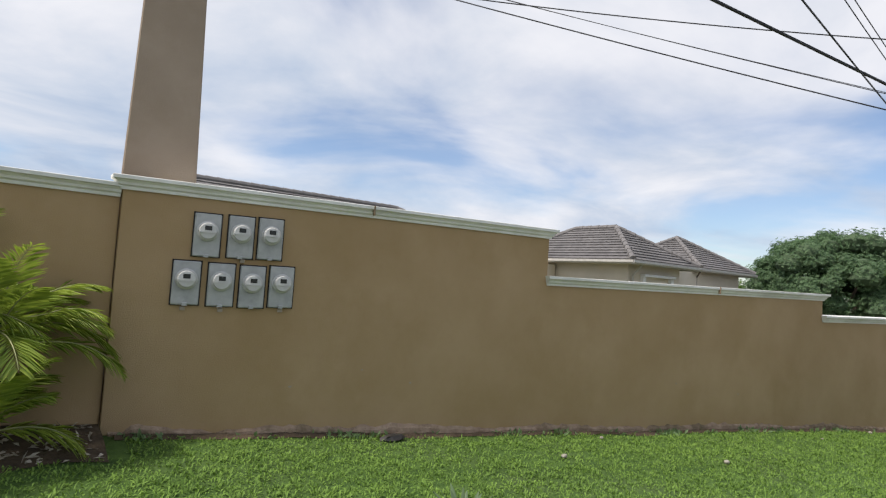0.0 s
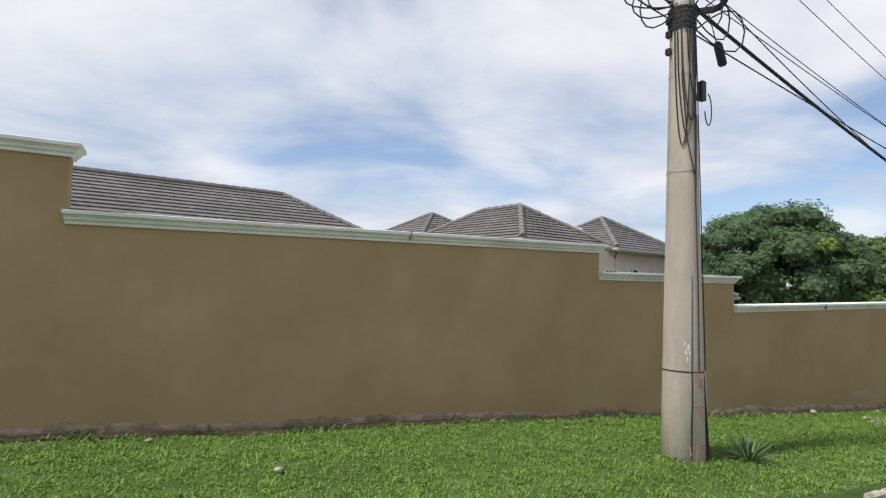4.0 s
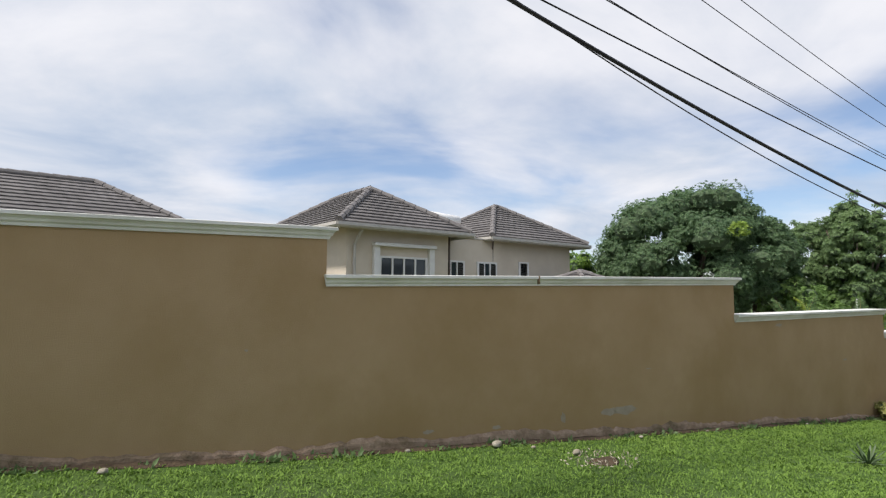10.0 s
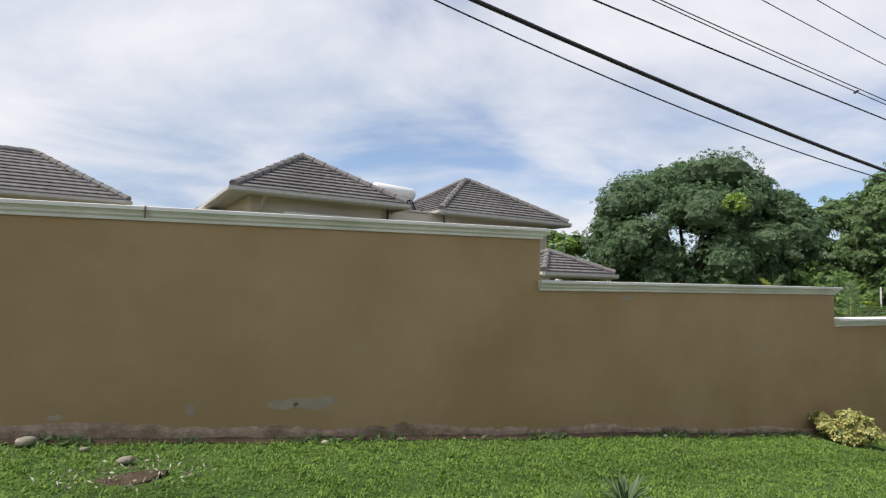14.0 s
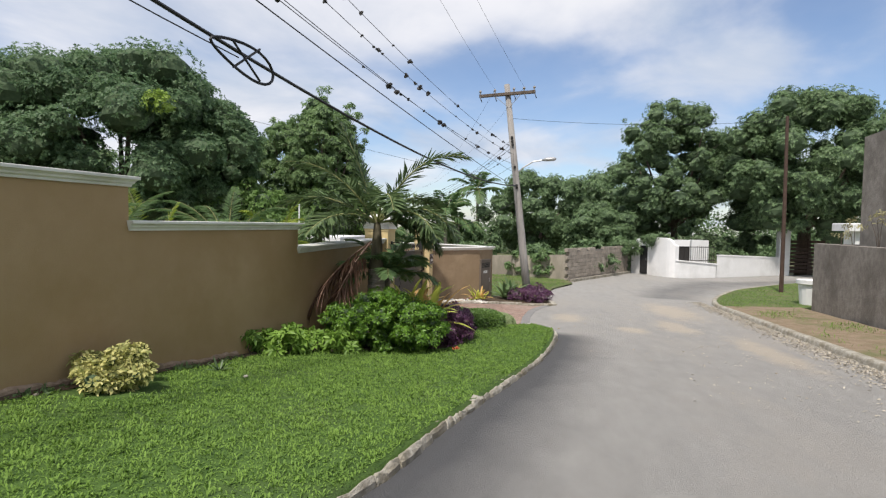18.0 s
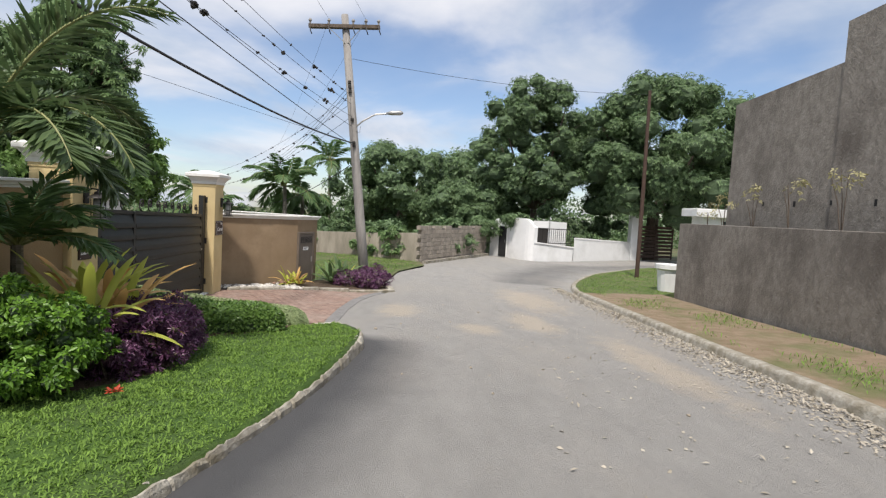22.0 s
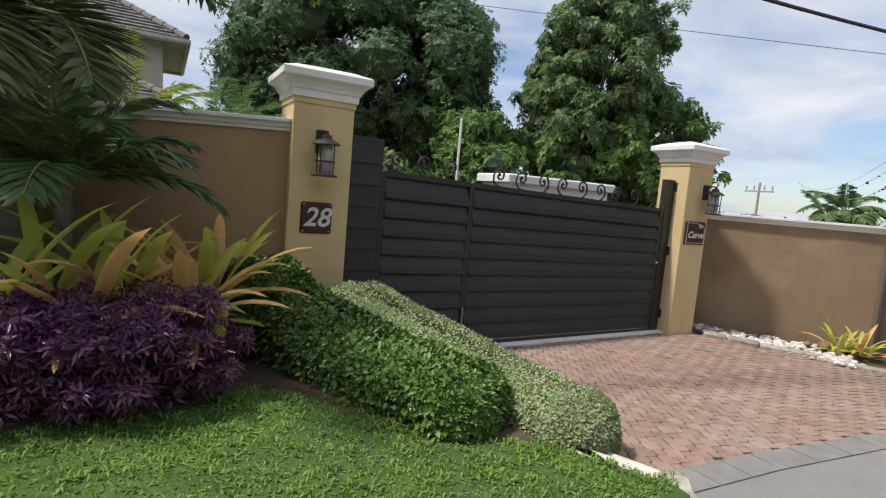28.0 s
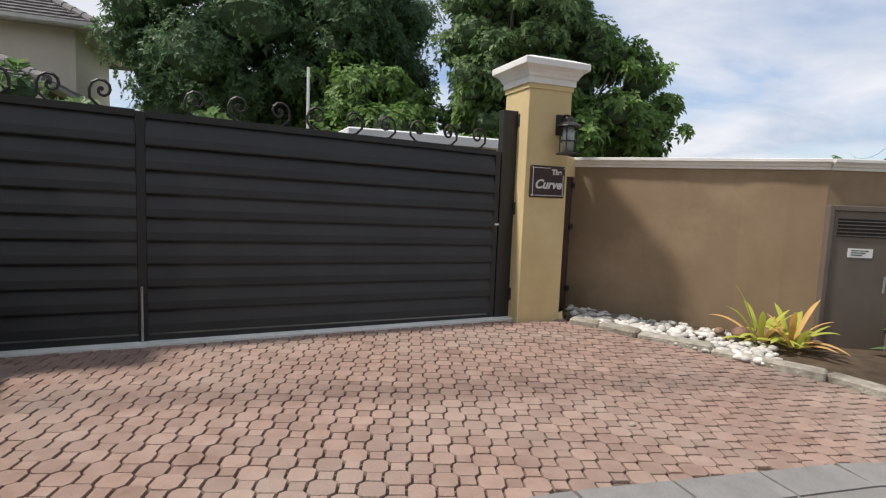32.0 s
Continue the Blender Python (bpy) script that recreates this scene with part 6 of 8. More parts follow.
    setting("lawn_far", Geo().sheet([[(x0 + (x1 - x0) * s, y0 + (y1 - y0) * s, -2.925) for s in (0, 0.5, 1)] for x0, y0, x1, y1 in ((39.7, -3.2, 40.2, -1.2), (41.5, -3.4, 41.0, 1), (44.4, -3.7, 45, 4), (47.2, -4.75, 51.3, 0.6), (48.6, -4.65, 49.0, -4.0))]), "verge_green", "strip of grass before the old wall", "ground")


build_right_side()


# ---- trees ----
def tree(at, crown_c, radii, clumps, clump_r, n, size, mat, label, trunk_r=0.22, limbs=7, aspect=0.3, droop=0.35, new_mat=None, name="tree", new_spot=None, floor=-0.9, wisps=0, inner=0.3):
    """A tapered trunk with limbs and a crown of leaf clumps."""
    root = thing(name, at, label, "tree")
    c = Vector(crown_c) - Vector(at)
    fork = Vector((c.x * 0.3, c.y * 0.3, max(0.6, c.z - radii[2] * 0.75)))
    part("trunk", Geo().tube([(0, 0, -0.3), (0.03, 0.02, fork.z * 0.5), fork], [trunk_r * 1.25, trunk_r, trunk_r * 0.8], 9), "bark", root, "", True)
    for k in range(limbs):
        a = 2 * math.pi * (k + rnd.uniform(-0.3, 0.3)) / limbs
        e = c + Vector((radii[0] * 0.72 * math.cos(a), radii[1] * 0.72 * math.sin(a), radii[2] * rnd.uniform(-0.25, 0.6)))
        m = fork.lerp(e, 0.5) + Vector((0, 0, -0.1 * radii[2]))
        part("limb", Geo().tube([fork, m, e], [trunk_r * 0.6, trunk_r * 0.36, trunk_r * 0.12], 6), "bark", root, "", True)
    me = leaf_ball(n, radii, size, mat, "crown", clumps=clumps, clump_r=clump_r, aspect=aspect, droop=droop, shell=0.6, floor=floor, depth=inner)
    part("crown", me, mat, root).matrix_basis = Matrix.Translation(c)
    clump_shade(0.62, root, Matrix.Translation(c))
    if wisps:
        me = leaf_ball(wisps, [1.16 * r + 0.12 for r in radii], size, mat, "outer_sprays", clumps=max(30, wisps // 70), clump_r=0.17, aspect=aspect, droop=droop, floor=-0.2, shell=0.2, whorl=4)
        tips = list(CLUMPS)
        part("outer_sprays", me, mat, root, "loose leafy shoots").matrix_basis = Matrix.Translation(c)
        g = Geo()
        for p, _ in tips:
            p = Vector(p)
            g.tube([c + p * 0.6, c + p * 0.85 + Vector((0, 0, 0.06)), c + p], [0.014, 0.010, 0.005], 4)
        tagged(part("twig", g, "bark", root), "thin outer twigs", "", "", "stuff")
    if new_mat:
        me = leaf_ball(600, (0.40, 0.40, 0.3), size * 0.9, new_mat, "new_growth", aspect=aspect, droop=droop)
        part("new_growth", me, new_mat, root, "bright yellow-green new leaves").matrix_basis = Matrix.Translation(Vector(new_spot) - Vector(at))
    return root


tree((34.0, 9.9, -2.6), (34.0, 9.85, 2.10), (3.5, 3.5, 2.8), 190, 0.80, 190000, 0.105, "mango", "dense dark green mango tree with drooping leaves", 0.28, 8, 0.46, 0.12, "mango_new", new_spot=(31.6, 6.75, 3.0), inner=0.55)
tree((37.6, 4.7, -2.8), (38.0, 4.8, 2.0), (1.5, 1.4, 2.35), 170, 0.32, 40000, 0.10, "vine", "bushy tree with broad light green leaves and loose tips", 0.16, 9, 0.5, 0.35, wisps=5200)
tree((39.0, 5.0, -2.8), (39.1, 5.0, 0.1), (2.45, 1.7, 1.7), 130, 0.42, 34000, 0.13, "broad", "spreading tree with broad light green leaves behind the gate", 0.15, 8, 0.58, 0.3, wisps=3000)
tree((38.9, 6.8, -2.8), (38.9, 6.8, 1.3), (1.5, 1.5, 2.4), 110, 0.38, 30000, 0.105, "vine", "airy green tree behind the outbuilding", 0.14, 8, 0.5, 0.35, wisps=2400)
tree((35.2, 6.2, -2.7), (35.2, 6.2, -0.2), (1.5, 1.2, 1.2), 54, 0.46, 20000, 0.13, "broad", "light green tree filling the garden behind the gate", 0.14, 6, 0.55, 0.3, wisps=900)
tree((35.0, 7.6, -2.7), (34.9, 7.4, 1.9), (1.2, 1.3, 1.75), 70, 0.50, 42000, 0.105, "mango", "dark green mango tree beside the larger one", 0.16, 7, 0.46, 0.12)
tree((60.0, -20.8, -3.0), (59.8, -20.6, 4.1), (6.5, 5.9, 5.1), 200, 1.15, 110000, 0.19, "far_leaf", "large dark green spreading tree behind the white wall", 0.45, 8, 0.40, 0.22)
tree((62.5, -13.0, -3.0), (62.3, -12.6, 4.2), (4.2, 4.2, 5.4), 230, 0.78, 60000, 0.165, "far_leaf", "tall airy green tree with visible branches", 0.28, 9, 0.40, 0.22, wisps=2600)
tree((66.0, -2.7, -3.2), (66.0, -2.7, 1.0), (4.2, 4.8, 3.3), 120, 0.92, 62000, 0.165, "far_leaf", "rounded dark green tree beyond the old wall", 0.3, 7, 0.42, 0.22)
tree((60.5, -7.6, -3.2), (60.5, -7.6, -0.4), (2.4, 2.4, 2.1), 64, 0.72, 30000, 0.155, "far_leaf", "dense green tree behind the block wall", 0.22, 6, 0.42, 0.22)
tree((74.0, -9.0, -3.2), (74.0, -9.0, 1.2), (5.0, 4.0, 3.6), 60, 1.3, 20000, 0.34, "far_leaf", "dark green tree in the distance", 0.3, 6, 0.42, 0.22)
tree((61.0, -29.0, -3.0), (61.0, -29.0, 2.6), (5.0, 5.0, 4.4), 60, 1.3, 16000, 0.34, "far_leaf", "dark green tree beside the grey building", 0.35, 6, 0.42, 0.22)
tree((35.5, 13.8, -2.5), (35.5, 13.8, 0.6), (2.2, 2.2, 2.0), 34, 0.6, 12000, 0.14, "vine", "green garden tree behind the houses", 0.15, 6, 0.42, 0.3)
tree((31.9, 15.2, -2.5), (31.9, 15.2, 0.9), (1.5, 1.5, 1.8), 26, 0.5, 9000, 0.13, "cover", "pale green garden tree beside the house", 0.12, 5, 0.42, 0.3)


def far_woods():
    """A joined belt of treetops in the distance."""
    P = []
    for k in range(130):
        y = rng.uniform(-75, 70)
        x = 82 + rng.uniform(0, 22) - 0.1 * abs(y)
        if 7 < y < 16:
            x += 60
        h = 0.8 if 7 < y < 16 else rng.uniform(1.0, 2.2) if 16 <= y < 40 else rng.uniform(1.5, 4.5)
        c = np.array([x, y, -3.5 + h * 0.6])
        d = unit(rng.normal(size=(400, 3)))
        P.append(c + d * np.array([2.4, 2.8, h]) * rng.uniform(0.6, 1.0, (400, 1)))
    P = np.concatenate(P)
    n = len(P)
    al = unit(rng.normal(size=(n, 3)) + np.array([-0.6, 0, 0.3]))
    me = leaves("far_woods", P, al, unit(np.cross(al, rng.normal(size=(n, 3)))), rng.uniform(0.3, 0.6, n), 0.26, "far_leaf")
    tagged(new("far_woods", me), "belt of dark green treetops in the distance", "woods", "", "stuff")


far_woods()


def bush(name, at, radii, n, size, mat, label, clumps=14, clump_r=0.22, aspect=0.42, droop=0.15, category="shrub", stems=6):
    root = thing(name, at, label, category)
    for k in range(stems):
        a = 2 * math.pi * k / stems + rnd.uniform(-0.3, 0.3)
        part("stem", Geo().tube([(0.05 * math.cos(a), 0.05 * math.sin(a), -0.05), (radii[0] * 0.5 * math.cos(a), radii[1] * 0.5 * math.sin(a), radii[2] * rnd.uniform(0.7, 1.3))], [0.015, 0.006], 5), "bark", root)
    part("foliage", leaf_ball(n, radii, size, mat, "foliage", clumps=clumps, clump_r=clump_r, aspect=aspect, droop=droop, shell=0.55, floor=-0.95), mat, root).matrix_basis = pose(0, 0, radii[2] * 0.85)
    # filler balls for the shaded inside, brown ones in the purple plants
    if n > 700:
        clump_shade(0.3 if mat == "purple" else 0.6, root, pose(0, 0, radii[2] * 0.85), "crownshaft" if mat == "purple" else "core")
    return root


for x, y, rx, rz in ((53.5, 1.8, 1.6, 0.9), (54.5, 5.0, 2.0, 1.1), (56.5, 9.0, 2.2, 1.2), (51.3, -2.6, 1.0, 0.9), (53.5, -5.8, 1.7, 1.1), (57.5, -8.0, 1.9, 1.2), (58.5, 1.5, 2.4, 1.6), (62.0, 5.0, 2.8, 1.6), ):
    bush("bush", (x, y, -3.0), (rx, rx, rz), 2600, 0.26, "far_leaf", "dark green bush behind the old wall", 18, 0.5, 0.4)
# darker leaf colour here stands in for the shade of the crowns above
for x, y, rx, rz in ((58.6, -11.5, 1.7, 1.3), (59.8, -14.5, 1.9, 1.4), (61.0, -17.6, 1.9, 1.4)):
    bush("bush", (x, y, -3.0), (rx, rx, rz), 4200, 0.17, "agave", "bush with leaves coloured darker for tree shade behind the white wall", 22, 0.5, 0.4)
for x, y, w, h in ((50.4, -1.75, 0.9, 0.75), (49.6, -3.3, 0.6, 0.9), (52.2, 1.4, 0.8, 0.5)):
    bush("vine", (x - 0.25, y, -2.75), (0.3, w, h), 900, 0.16, "vine", "green vine hanging over the old wall", 10, 0.25, 0.6, 0.4, "vine", 3)
bush("vine", (55.9, -8.7, -1.75), (0.8, 0.9, 0.55), 3000, 0.13, "far_leaf", "green creeper spilling over the white wall", 12, 0.35, 0.4, 0.4, "vine", 3)
bush("vine", (54.6, -10.4, -1.0), (0.8, 1.1, 0.4), 2600, 0.12, "far_leaf", "green creeper spilling over the white wall", 12, 0.3, 0.4, 0.4, "vine", 3)
# behind the wall: garden plants
for x, y, rx, rz, n in ((24.6, 2.6, 0.7, 0.95, 1200), (26.2, 2.4, 0.8, 1.0, 1400), (28.2, 2.1, 0.8, 1.05, 1400), (30.6, 3.6, 0.9, 1.25, 1500), (32.6, 4.0, 0.9, 1.3, 1500), (31.5, 2.6, 0.7, 0.80, 1000), (32.8, 2.3, 0.6, 0.85, 900), (29.4, 3.6, 1.0, 1.2, 1500), (33.6, 5.2, 1.0, 1.15, 1800), (31.6, 4.6, 0.9, 1.1, 1500), (36.6, 5.6, 1.0, 1.1, 1500)):
    bush("garden_shrub", (x, y, road_z(x) + 0.0), (rx, rx, rz), n, 0.2, "vine", "leafy green garden shrub behind the wall", 12, 0.3, 0.45)


# ---- palms ----
def frond(parent, hub, az, elev, length, bend, leaflet, mat, pairs=34, plume=0.5, r=0.014, width=0.030, hang=0.25, sweep=0.62):
    """One feather frond: an arching stem with its leaflets on both sides."""
    pts, d = [], Vector((math.cos(az) * math.cos(elev), math.sin(az) * math.cos(elev), math.sin(elev)))
    p = Vector(hub)
    n = 14
    for i in range(n + 1):
        pts.append(p.copy())
        d = (d + Vector((0, 0, -bend / n * (0.4 + 1.2 * i / n)))).normalized()
        p = p + d * (length / n)
    u = np.linspace(0.16, 0.995, pairs)
    P = np.array([tuple(q) for q in pts])
    k = u * n
    i0 = np.minimum(k.astype(int), n - 1)
    base = P[i0] + (P[i0 + 1] - P[i0]) * (k - i0)[:, None]
    tan = unit(P[i0 + 1] - P[i0])
    side = unit(np.cross(tan, np.array([0, 0, 1.0])))
    up = np.cross(side, tan)
    B, A, S = [], [], []
    ln = []
    for sgn in (-1, 1):
        jit = rng.normal(size=(pairs, 3)) * 0.10
        lift = rng.uniform(-1, 1, (pairs, 1)) * plume
        al = unit(side * sgn + tan * (sweep + 0.6 * u[:, None]) + up * lift + jit)
        B.append(base)
        A.append(al)
        S.append(unit(np.cross(al, up + 0.01)))
        ln.append(leaflet * np.sin(np.pi * (0.12 + 0.82 * u)) ** 0.7 * rng.uniform(0.85, 1.1, pairs))
    ob = part("frond", leaves("frond", np.concatenate(B), np.concatenate(A), np.concatenate(S), np.concatenate(ln), width, mat, 0.15, hang), mat, parent)
    part("stem", Geo().tube(pts, [r * (1.2 - 0.95 * i / n) for i in range(n + 1)], 5), "frond_stem" if mat != "dead" else "dead", ob)
    return ob


def build_foxtail():
    x, y = 28.15, -0.40
    z0 = lawn_z(x, y)
    root = thing("palm_tree", (x, y, z0), "stout ringed palm with arching feather fronds", "palm")
    H = -0.94 - z0
    zs = np.linspace(-0.2, H, 16)
    prof = lambda z: 0.158 + 0.015 * math.sin(z * 3.0) if z < H * 0.62 else 0.158 - 0.03 * (z - H * 0.62)
    rings = []
    for z in zs:
        for dz, k in ((0.0, 1.0), (0.055, 1.03), (0.07, 0.965)):
            rr = prof(z) * k
            rings.append([(rr * math.cos(t), rr * math.sin(t), z + dz) for t in [2 * math.pi * s / 14 for s in range(14)]])
    part("trunk", Geo().rings(rings), "palm_bark", root, "grey ringed trunk", True)
    part("crownshaft", Geo().tube([(0, 0, H), (0, 0.01, H + 0.10), (0.01, 0, H + 0.3), (0.02, 0, H + 0.6), (0.02, 0, H + 0.94)], [0.14, 0.135, 0.10, 0.085, 0.05], 12), "crownshaft", root, "dark brown fibrous crownshaft", True)
    hub = (0.02, 0, H + 0.88)
    for az, el, ln, bend in ((1.75, 1.28, 1.9, 0.55), (-1.55, 1.12, 2.15, 1.75), (-1.75, 0.62, 1.75, 2.1), (1.6, 0.62, 2.0, 1.25), (2.3, 0.95, 2.0, 1.3), (3.6, 0.75, 1.8, 1.7), (2.7, 0.35, 1.7, 1.2), (0.7, 0.9, 2.0, 1.5), (-0.7, 0.85, 1.6, 1.9), (4.2, 0.55, 1.6, 1.9), (5.3, 0.3, 1.2, 1.9), (-1.45, 0.25, 1.35, 1.8), (1.35, 0.25, 1.5, 1.4)):
        frond(root, hub, az, el, ln, bend, 0.46, "frond", 84, 0.48, 0.020, 0.046, 0.08, 0.42)
    for az, el, ln in ((2.1, -0.60, 1.75), (2.55, -0.75, 1.5), (1.8, -0.9, 1.3)):
        frond(root, (-0.06, 0.08, H + 0.55), az, el, ln, 0.9, 0.40, "dead", 48, 0.3, 0.018, 0.030, 0.6)
    # smaller dark palm beside it
    px, py = 28.5, -0.5
    small = thing("palm_tree", (px, py, lawn_z(px, py)), "short dark green palm beside the gate wall", "palm")
    part("trunk", Geo().tube([(0, 0, -0.1), (0, 0, 1.12)], [0.07, 0.05], 9), "palm_bark", small)
    for k in range(16):
        frond(small, (0, 0, 1.10), k * 2.4 + rnd.uniform(-0.15, 0.15), 0.4 + 0.9 * (k / 16) + rnd.uniform(-0.1, 0.1), rnd.uniform(0.8, 1.1), rnd.uniform(1.2, 1.8), 0.34, "frond_dark", 34, 0.2, 0.012, 0.046, 0.2)


build_foxtail()


def areca(at, n, length, label, mat="areca", bend=1.3, tall=0.45):
    root = thing("areca_palm", at, label, "palm")
    for k in range(max(4, n // 4)):
        a = rnd.uniform(0, 6.28)
        part("cane", Geo().tube([(0.08 * math.cos(a), 0.08 * math.sin(a), -0.05), (0.13 * math.cos(a), 0.13 * math.sin(a), tall + 0.05)], [0.02, 0.014], 6), "frond_stem", root)
    for k in range(n):
        a = 2 * math.pi * k / n * 2.618 + rnd.uniform(-0.2, 0.2)
        frond(root, (0.12 * math.cos(a), 0.12 * math.sin(a), tall + rnd.uniform(-0.1, 0.1)), a, rnd.uniform(0.3, 1.4), length * rnd.uniform(0.75, 1.1), bend * rnd.uniform(0.8, 1.3), 0.26, mat, 44, 0.15, 0.008, 0.012, 0.25)
    return root


areca((-0.18, 4.6, lawn_z(0.1, 4.62)), 30, 0.72, "bright yellow-green areca palm at the wall corner", tall=0.75)
areca((-0.65, 4.55, lawn_z(-0.6, 4.5)), 28, 0.8, "yellow-green areca palm beside the wall", tall=0.75)
areca((-0.25, 4.35, lawn_z(-0.2, 4.4)), 16, 0.55, "low yellow-green areca shoots", tall=0.2)
for x, y, tall, ln, m in ((24.9, 2.7, 1.5, 1.2, "frond_dark"), (26.2, 2.6, 1.4, 1.2, "areca"), (27.6, 2.2, 1.7, 1.2, "frond_dark"), (28.7, 1.9, 1.75, 1.0, "areca"), (29.6, 2.0, 1.7, 1.0, "frond_dark"), (25.6, 3.0, 1.3, 1.3, "frond_dark"), (27.0, 2.8, 1.2, 1.2, "areca")):
    areca((x, y, road_z(x) + 0.1), 14, ln, "green feathery palm behind the wall", m, 1.3, tall)


def coconut(at, height, label, ln=2.4, n=15):
    root = thing("coconut_palm", at, label, "palm", "coconut palms")
    part("trunk", Geo().tube([(0, 0, -0.3), (0.15, 0.05, height * 0.5), (0.1, 0.1, height)], [0.17, 0.13, 0.11], 8), "palm_bark", root, "", True)
    for k in range(n):
        frond(root, (0.1, 0.1, height), k * 2.4 + rnd.uniform(-0.15, 0.15), rnd.uniform(-0.1, 1.25), ln * rnd.uniform(0.85, 1.1), rnd.uniform(1.3, 2.0), 0.75, "frond_dark", 36, 0.2, 0.03, 0.085, 0.4)


coconut((55.4, 3.4, -3.0), 3.5, "coconut palm beyond the curved wall", 2.6, 20)
coconut((58.5, 3.0, -3.0), 3.0, "coconut palm beyond the curved wall", 2.4)
coconut((66.5, 2.6, -3.0), 6.0, "taller coconut palm in the distance", 2.8)
coconut((52.5, 6.8, -3.0), 1.9, "low coconut palm behind the curved wall", 2.0, 12)
coconut((64.0, 12.0, -3.0), 3.0, "coconut palm in the distance", 2.5)


def far_pole():
    root = thing("utility_pole", (69, 20.5, -3.0), "distant wooden utility pole with a crossarm", "utility pole", "utility poles")
    part("pole", Geo().tube([(0, 0, -0.3), (0, 0, 5.0)], [0.10, 0.08], 8), "wood", root)
    part("crossarm", Geo().box(-0.06, -1.1, 4.3, 0.06, 1.1, 4.40), "wood", root)
    for y in (-1, -0.4, 0.4, 1):
        part("insulator", Geo().tube([(0, y, 4.45), (0, y, 4.75)], 0.05, 6), "wood", root)


far_pole()


# ---- planting bed by the gate ----
def build_bed():
    rows = []
    for x in np.arange(25.9, 31.3, 0.3):
        a = bed_y(x) + 0.02 * math.sin(9 * x)
        b = wall_y(x) - 0.02 if x < 30.1 else min(-0.05 - (x - 30.1) * 2.4, a + 0.6)
        rows.append([(x, a + (b - a) * s, lawn_z(x, a + (b - a) * s) + 0.012 * math.sin(math.pi * s)) for s in np.linspace(0, 1, 7)])
    setting("planting_bed", Geo().sheet(rows), "soil", "bare brown soil of the planting bed", "ground", True)


build_bed()
bush("shrub", (27.52, -0.80, lawn_z(27.5, -0.8)), (0.66, 1.02, 0.50), 34000, 0.056, "shrub", "rounded glossy green shrub with bright new leaves", 190, 0.125, 0.44)
for x, y in ((26.2, 0.45), (26.55, 0.15), (26.75, -0.25), (26.45, 0.5), (27.0, 0.1), (25.95, 0.68), (26.05, 0.30), (26.75, 0.45)):
    bush("ground_cover_plant", (x, y, lawn_z(x, y)), (0.30, 0.30, 0.17), 420, 0.12, "cover", "low broad-leaved green plant at the foot of the wall", 9, 0.14, 0.42, 0.3, "plant", 4)
for x, y, r in ((28.12, -1.72, 0.32), (28.48, -1.84, 0.36), (28.88, -1.86, 0.36), (29.22, -1.72, 0.34), (28.3, -1.48, 0.32), (28.72, -1.56, 0.34), (29.12, -1.42, 0.34)):
    bush("purple_plant", (x, y + 0.12, lawn_z(x, y + 0.12)), (r, r * 0.88, 0.31), 5200, 0.054, "purple", "low dense plant with dark purple leaves", 70, 0.085, 0.28, 0.15, "plant", 4)


def rosette(name, at, n, length, width, mats, label, elev=(0.25, 1.35), bend=1.15, category="plant"):
    """A rosette of strap leaves, each leaf a part."""
    root = thing(name, at, label, category)
    for k in range(n):
        az = k * 2.4 + rnd.uniform(-0.15, 0.15)
        el = elev[0] + (elev[1] - elev[0]) * (k / n) ** 0.8 + rnd.uniform(-0.1, 0.1)
        ln = length * rnd.uniform(0.7, 1.1)
        d = Vector((math.cos(az) * math.cos(el), math.sin(az) * math.cos(el), math.sin(el)))
        sd = Vector((-math.sin(az), math.cos(az), 0))
        p = Vector((0.03 * math.cos(az), 0.03 * math.sin(az), 0.02))
        grid, m = [], 8
        for i in range(m + 1):
            t = i / m
            w = width * (0.55 + 0.9 * t if t < 0.45 else 0.955 * (1 - ((t - 0.45) / 0.55) ** 3.4)) * 0.5 + 0.001
            up = sd.cross(d).normalized()
            grid.append([p - sd * w + up * w * 0.35, p, p + sd * w + up * w * 0.35])
            d = (d + Vector((0, 0, -bend / m * (0.3 + 1.4 * t)))).normalized()
            p = p + d * (ln / m)
        part("leaf", Geo().sheet(grid), rnd.choice(mats), root, "", True)
    return root


for x, y, n, ln, mats in ((28.26, -1.30, 15, 0.95, ["brom"]), (28.50, -1.02, 15, 1.05, ["brom"]), (28.72, -1.30, 14, 0.9, ["brom", "brom", "brom_orange"]), (28.92, -0.95, 15, 0.95, ["brom", "brom_orange"]), (29.24, -1.16, 18, 0.82, ["brom", "brom_orange", "brom_orange"]), (29.48, -0.56, 20, 1.0, ["brom", "brom_orange", "brom"]), (29.38, -0.84, 16, 0.85, ["brom_orange", "brom"])):
    rosette("bromeliad", (x, y, lawn_z(x, y) + 0.30), n, ln, 0.10, mats, "large bromeliad with arching yellow, green and orange strap leaves", (0.15, 1.25), 1.1)
for x, y, n, ln in ((37.62, -0.98, 15, 0.55), (37.85, -1.12, 14, 0.5), (37.72, -1.25, 8, 0.4)):
    rosette("bromeliad", (x, y, -2.66), n, ln, 0.06, ["brom", "brom", "brom_orange"], "yellow bromeliad in the pebble bed")
for x, y, n, ln in ((9.98, 1.20, 32, 0.26), (18.15, -0.10, 28, 0.22), (2.22, 2.50, 26, 0.24), (24.6, 0.35, 12, 0.14)):
    rosette("agave", (x, y, lawn_z(x, y)), n, ln, 0.026, ["agave"], "small spiky green agave growing in the lawn", (0.2, 1.25), 0.5)
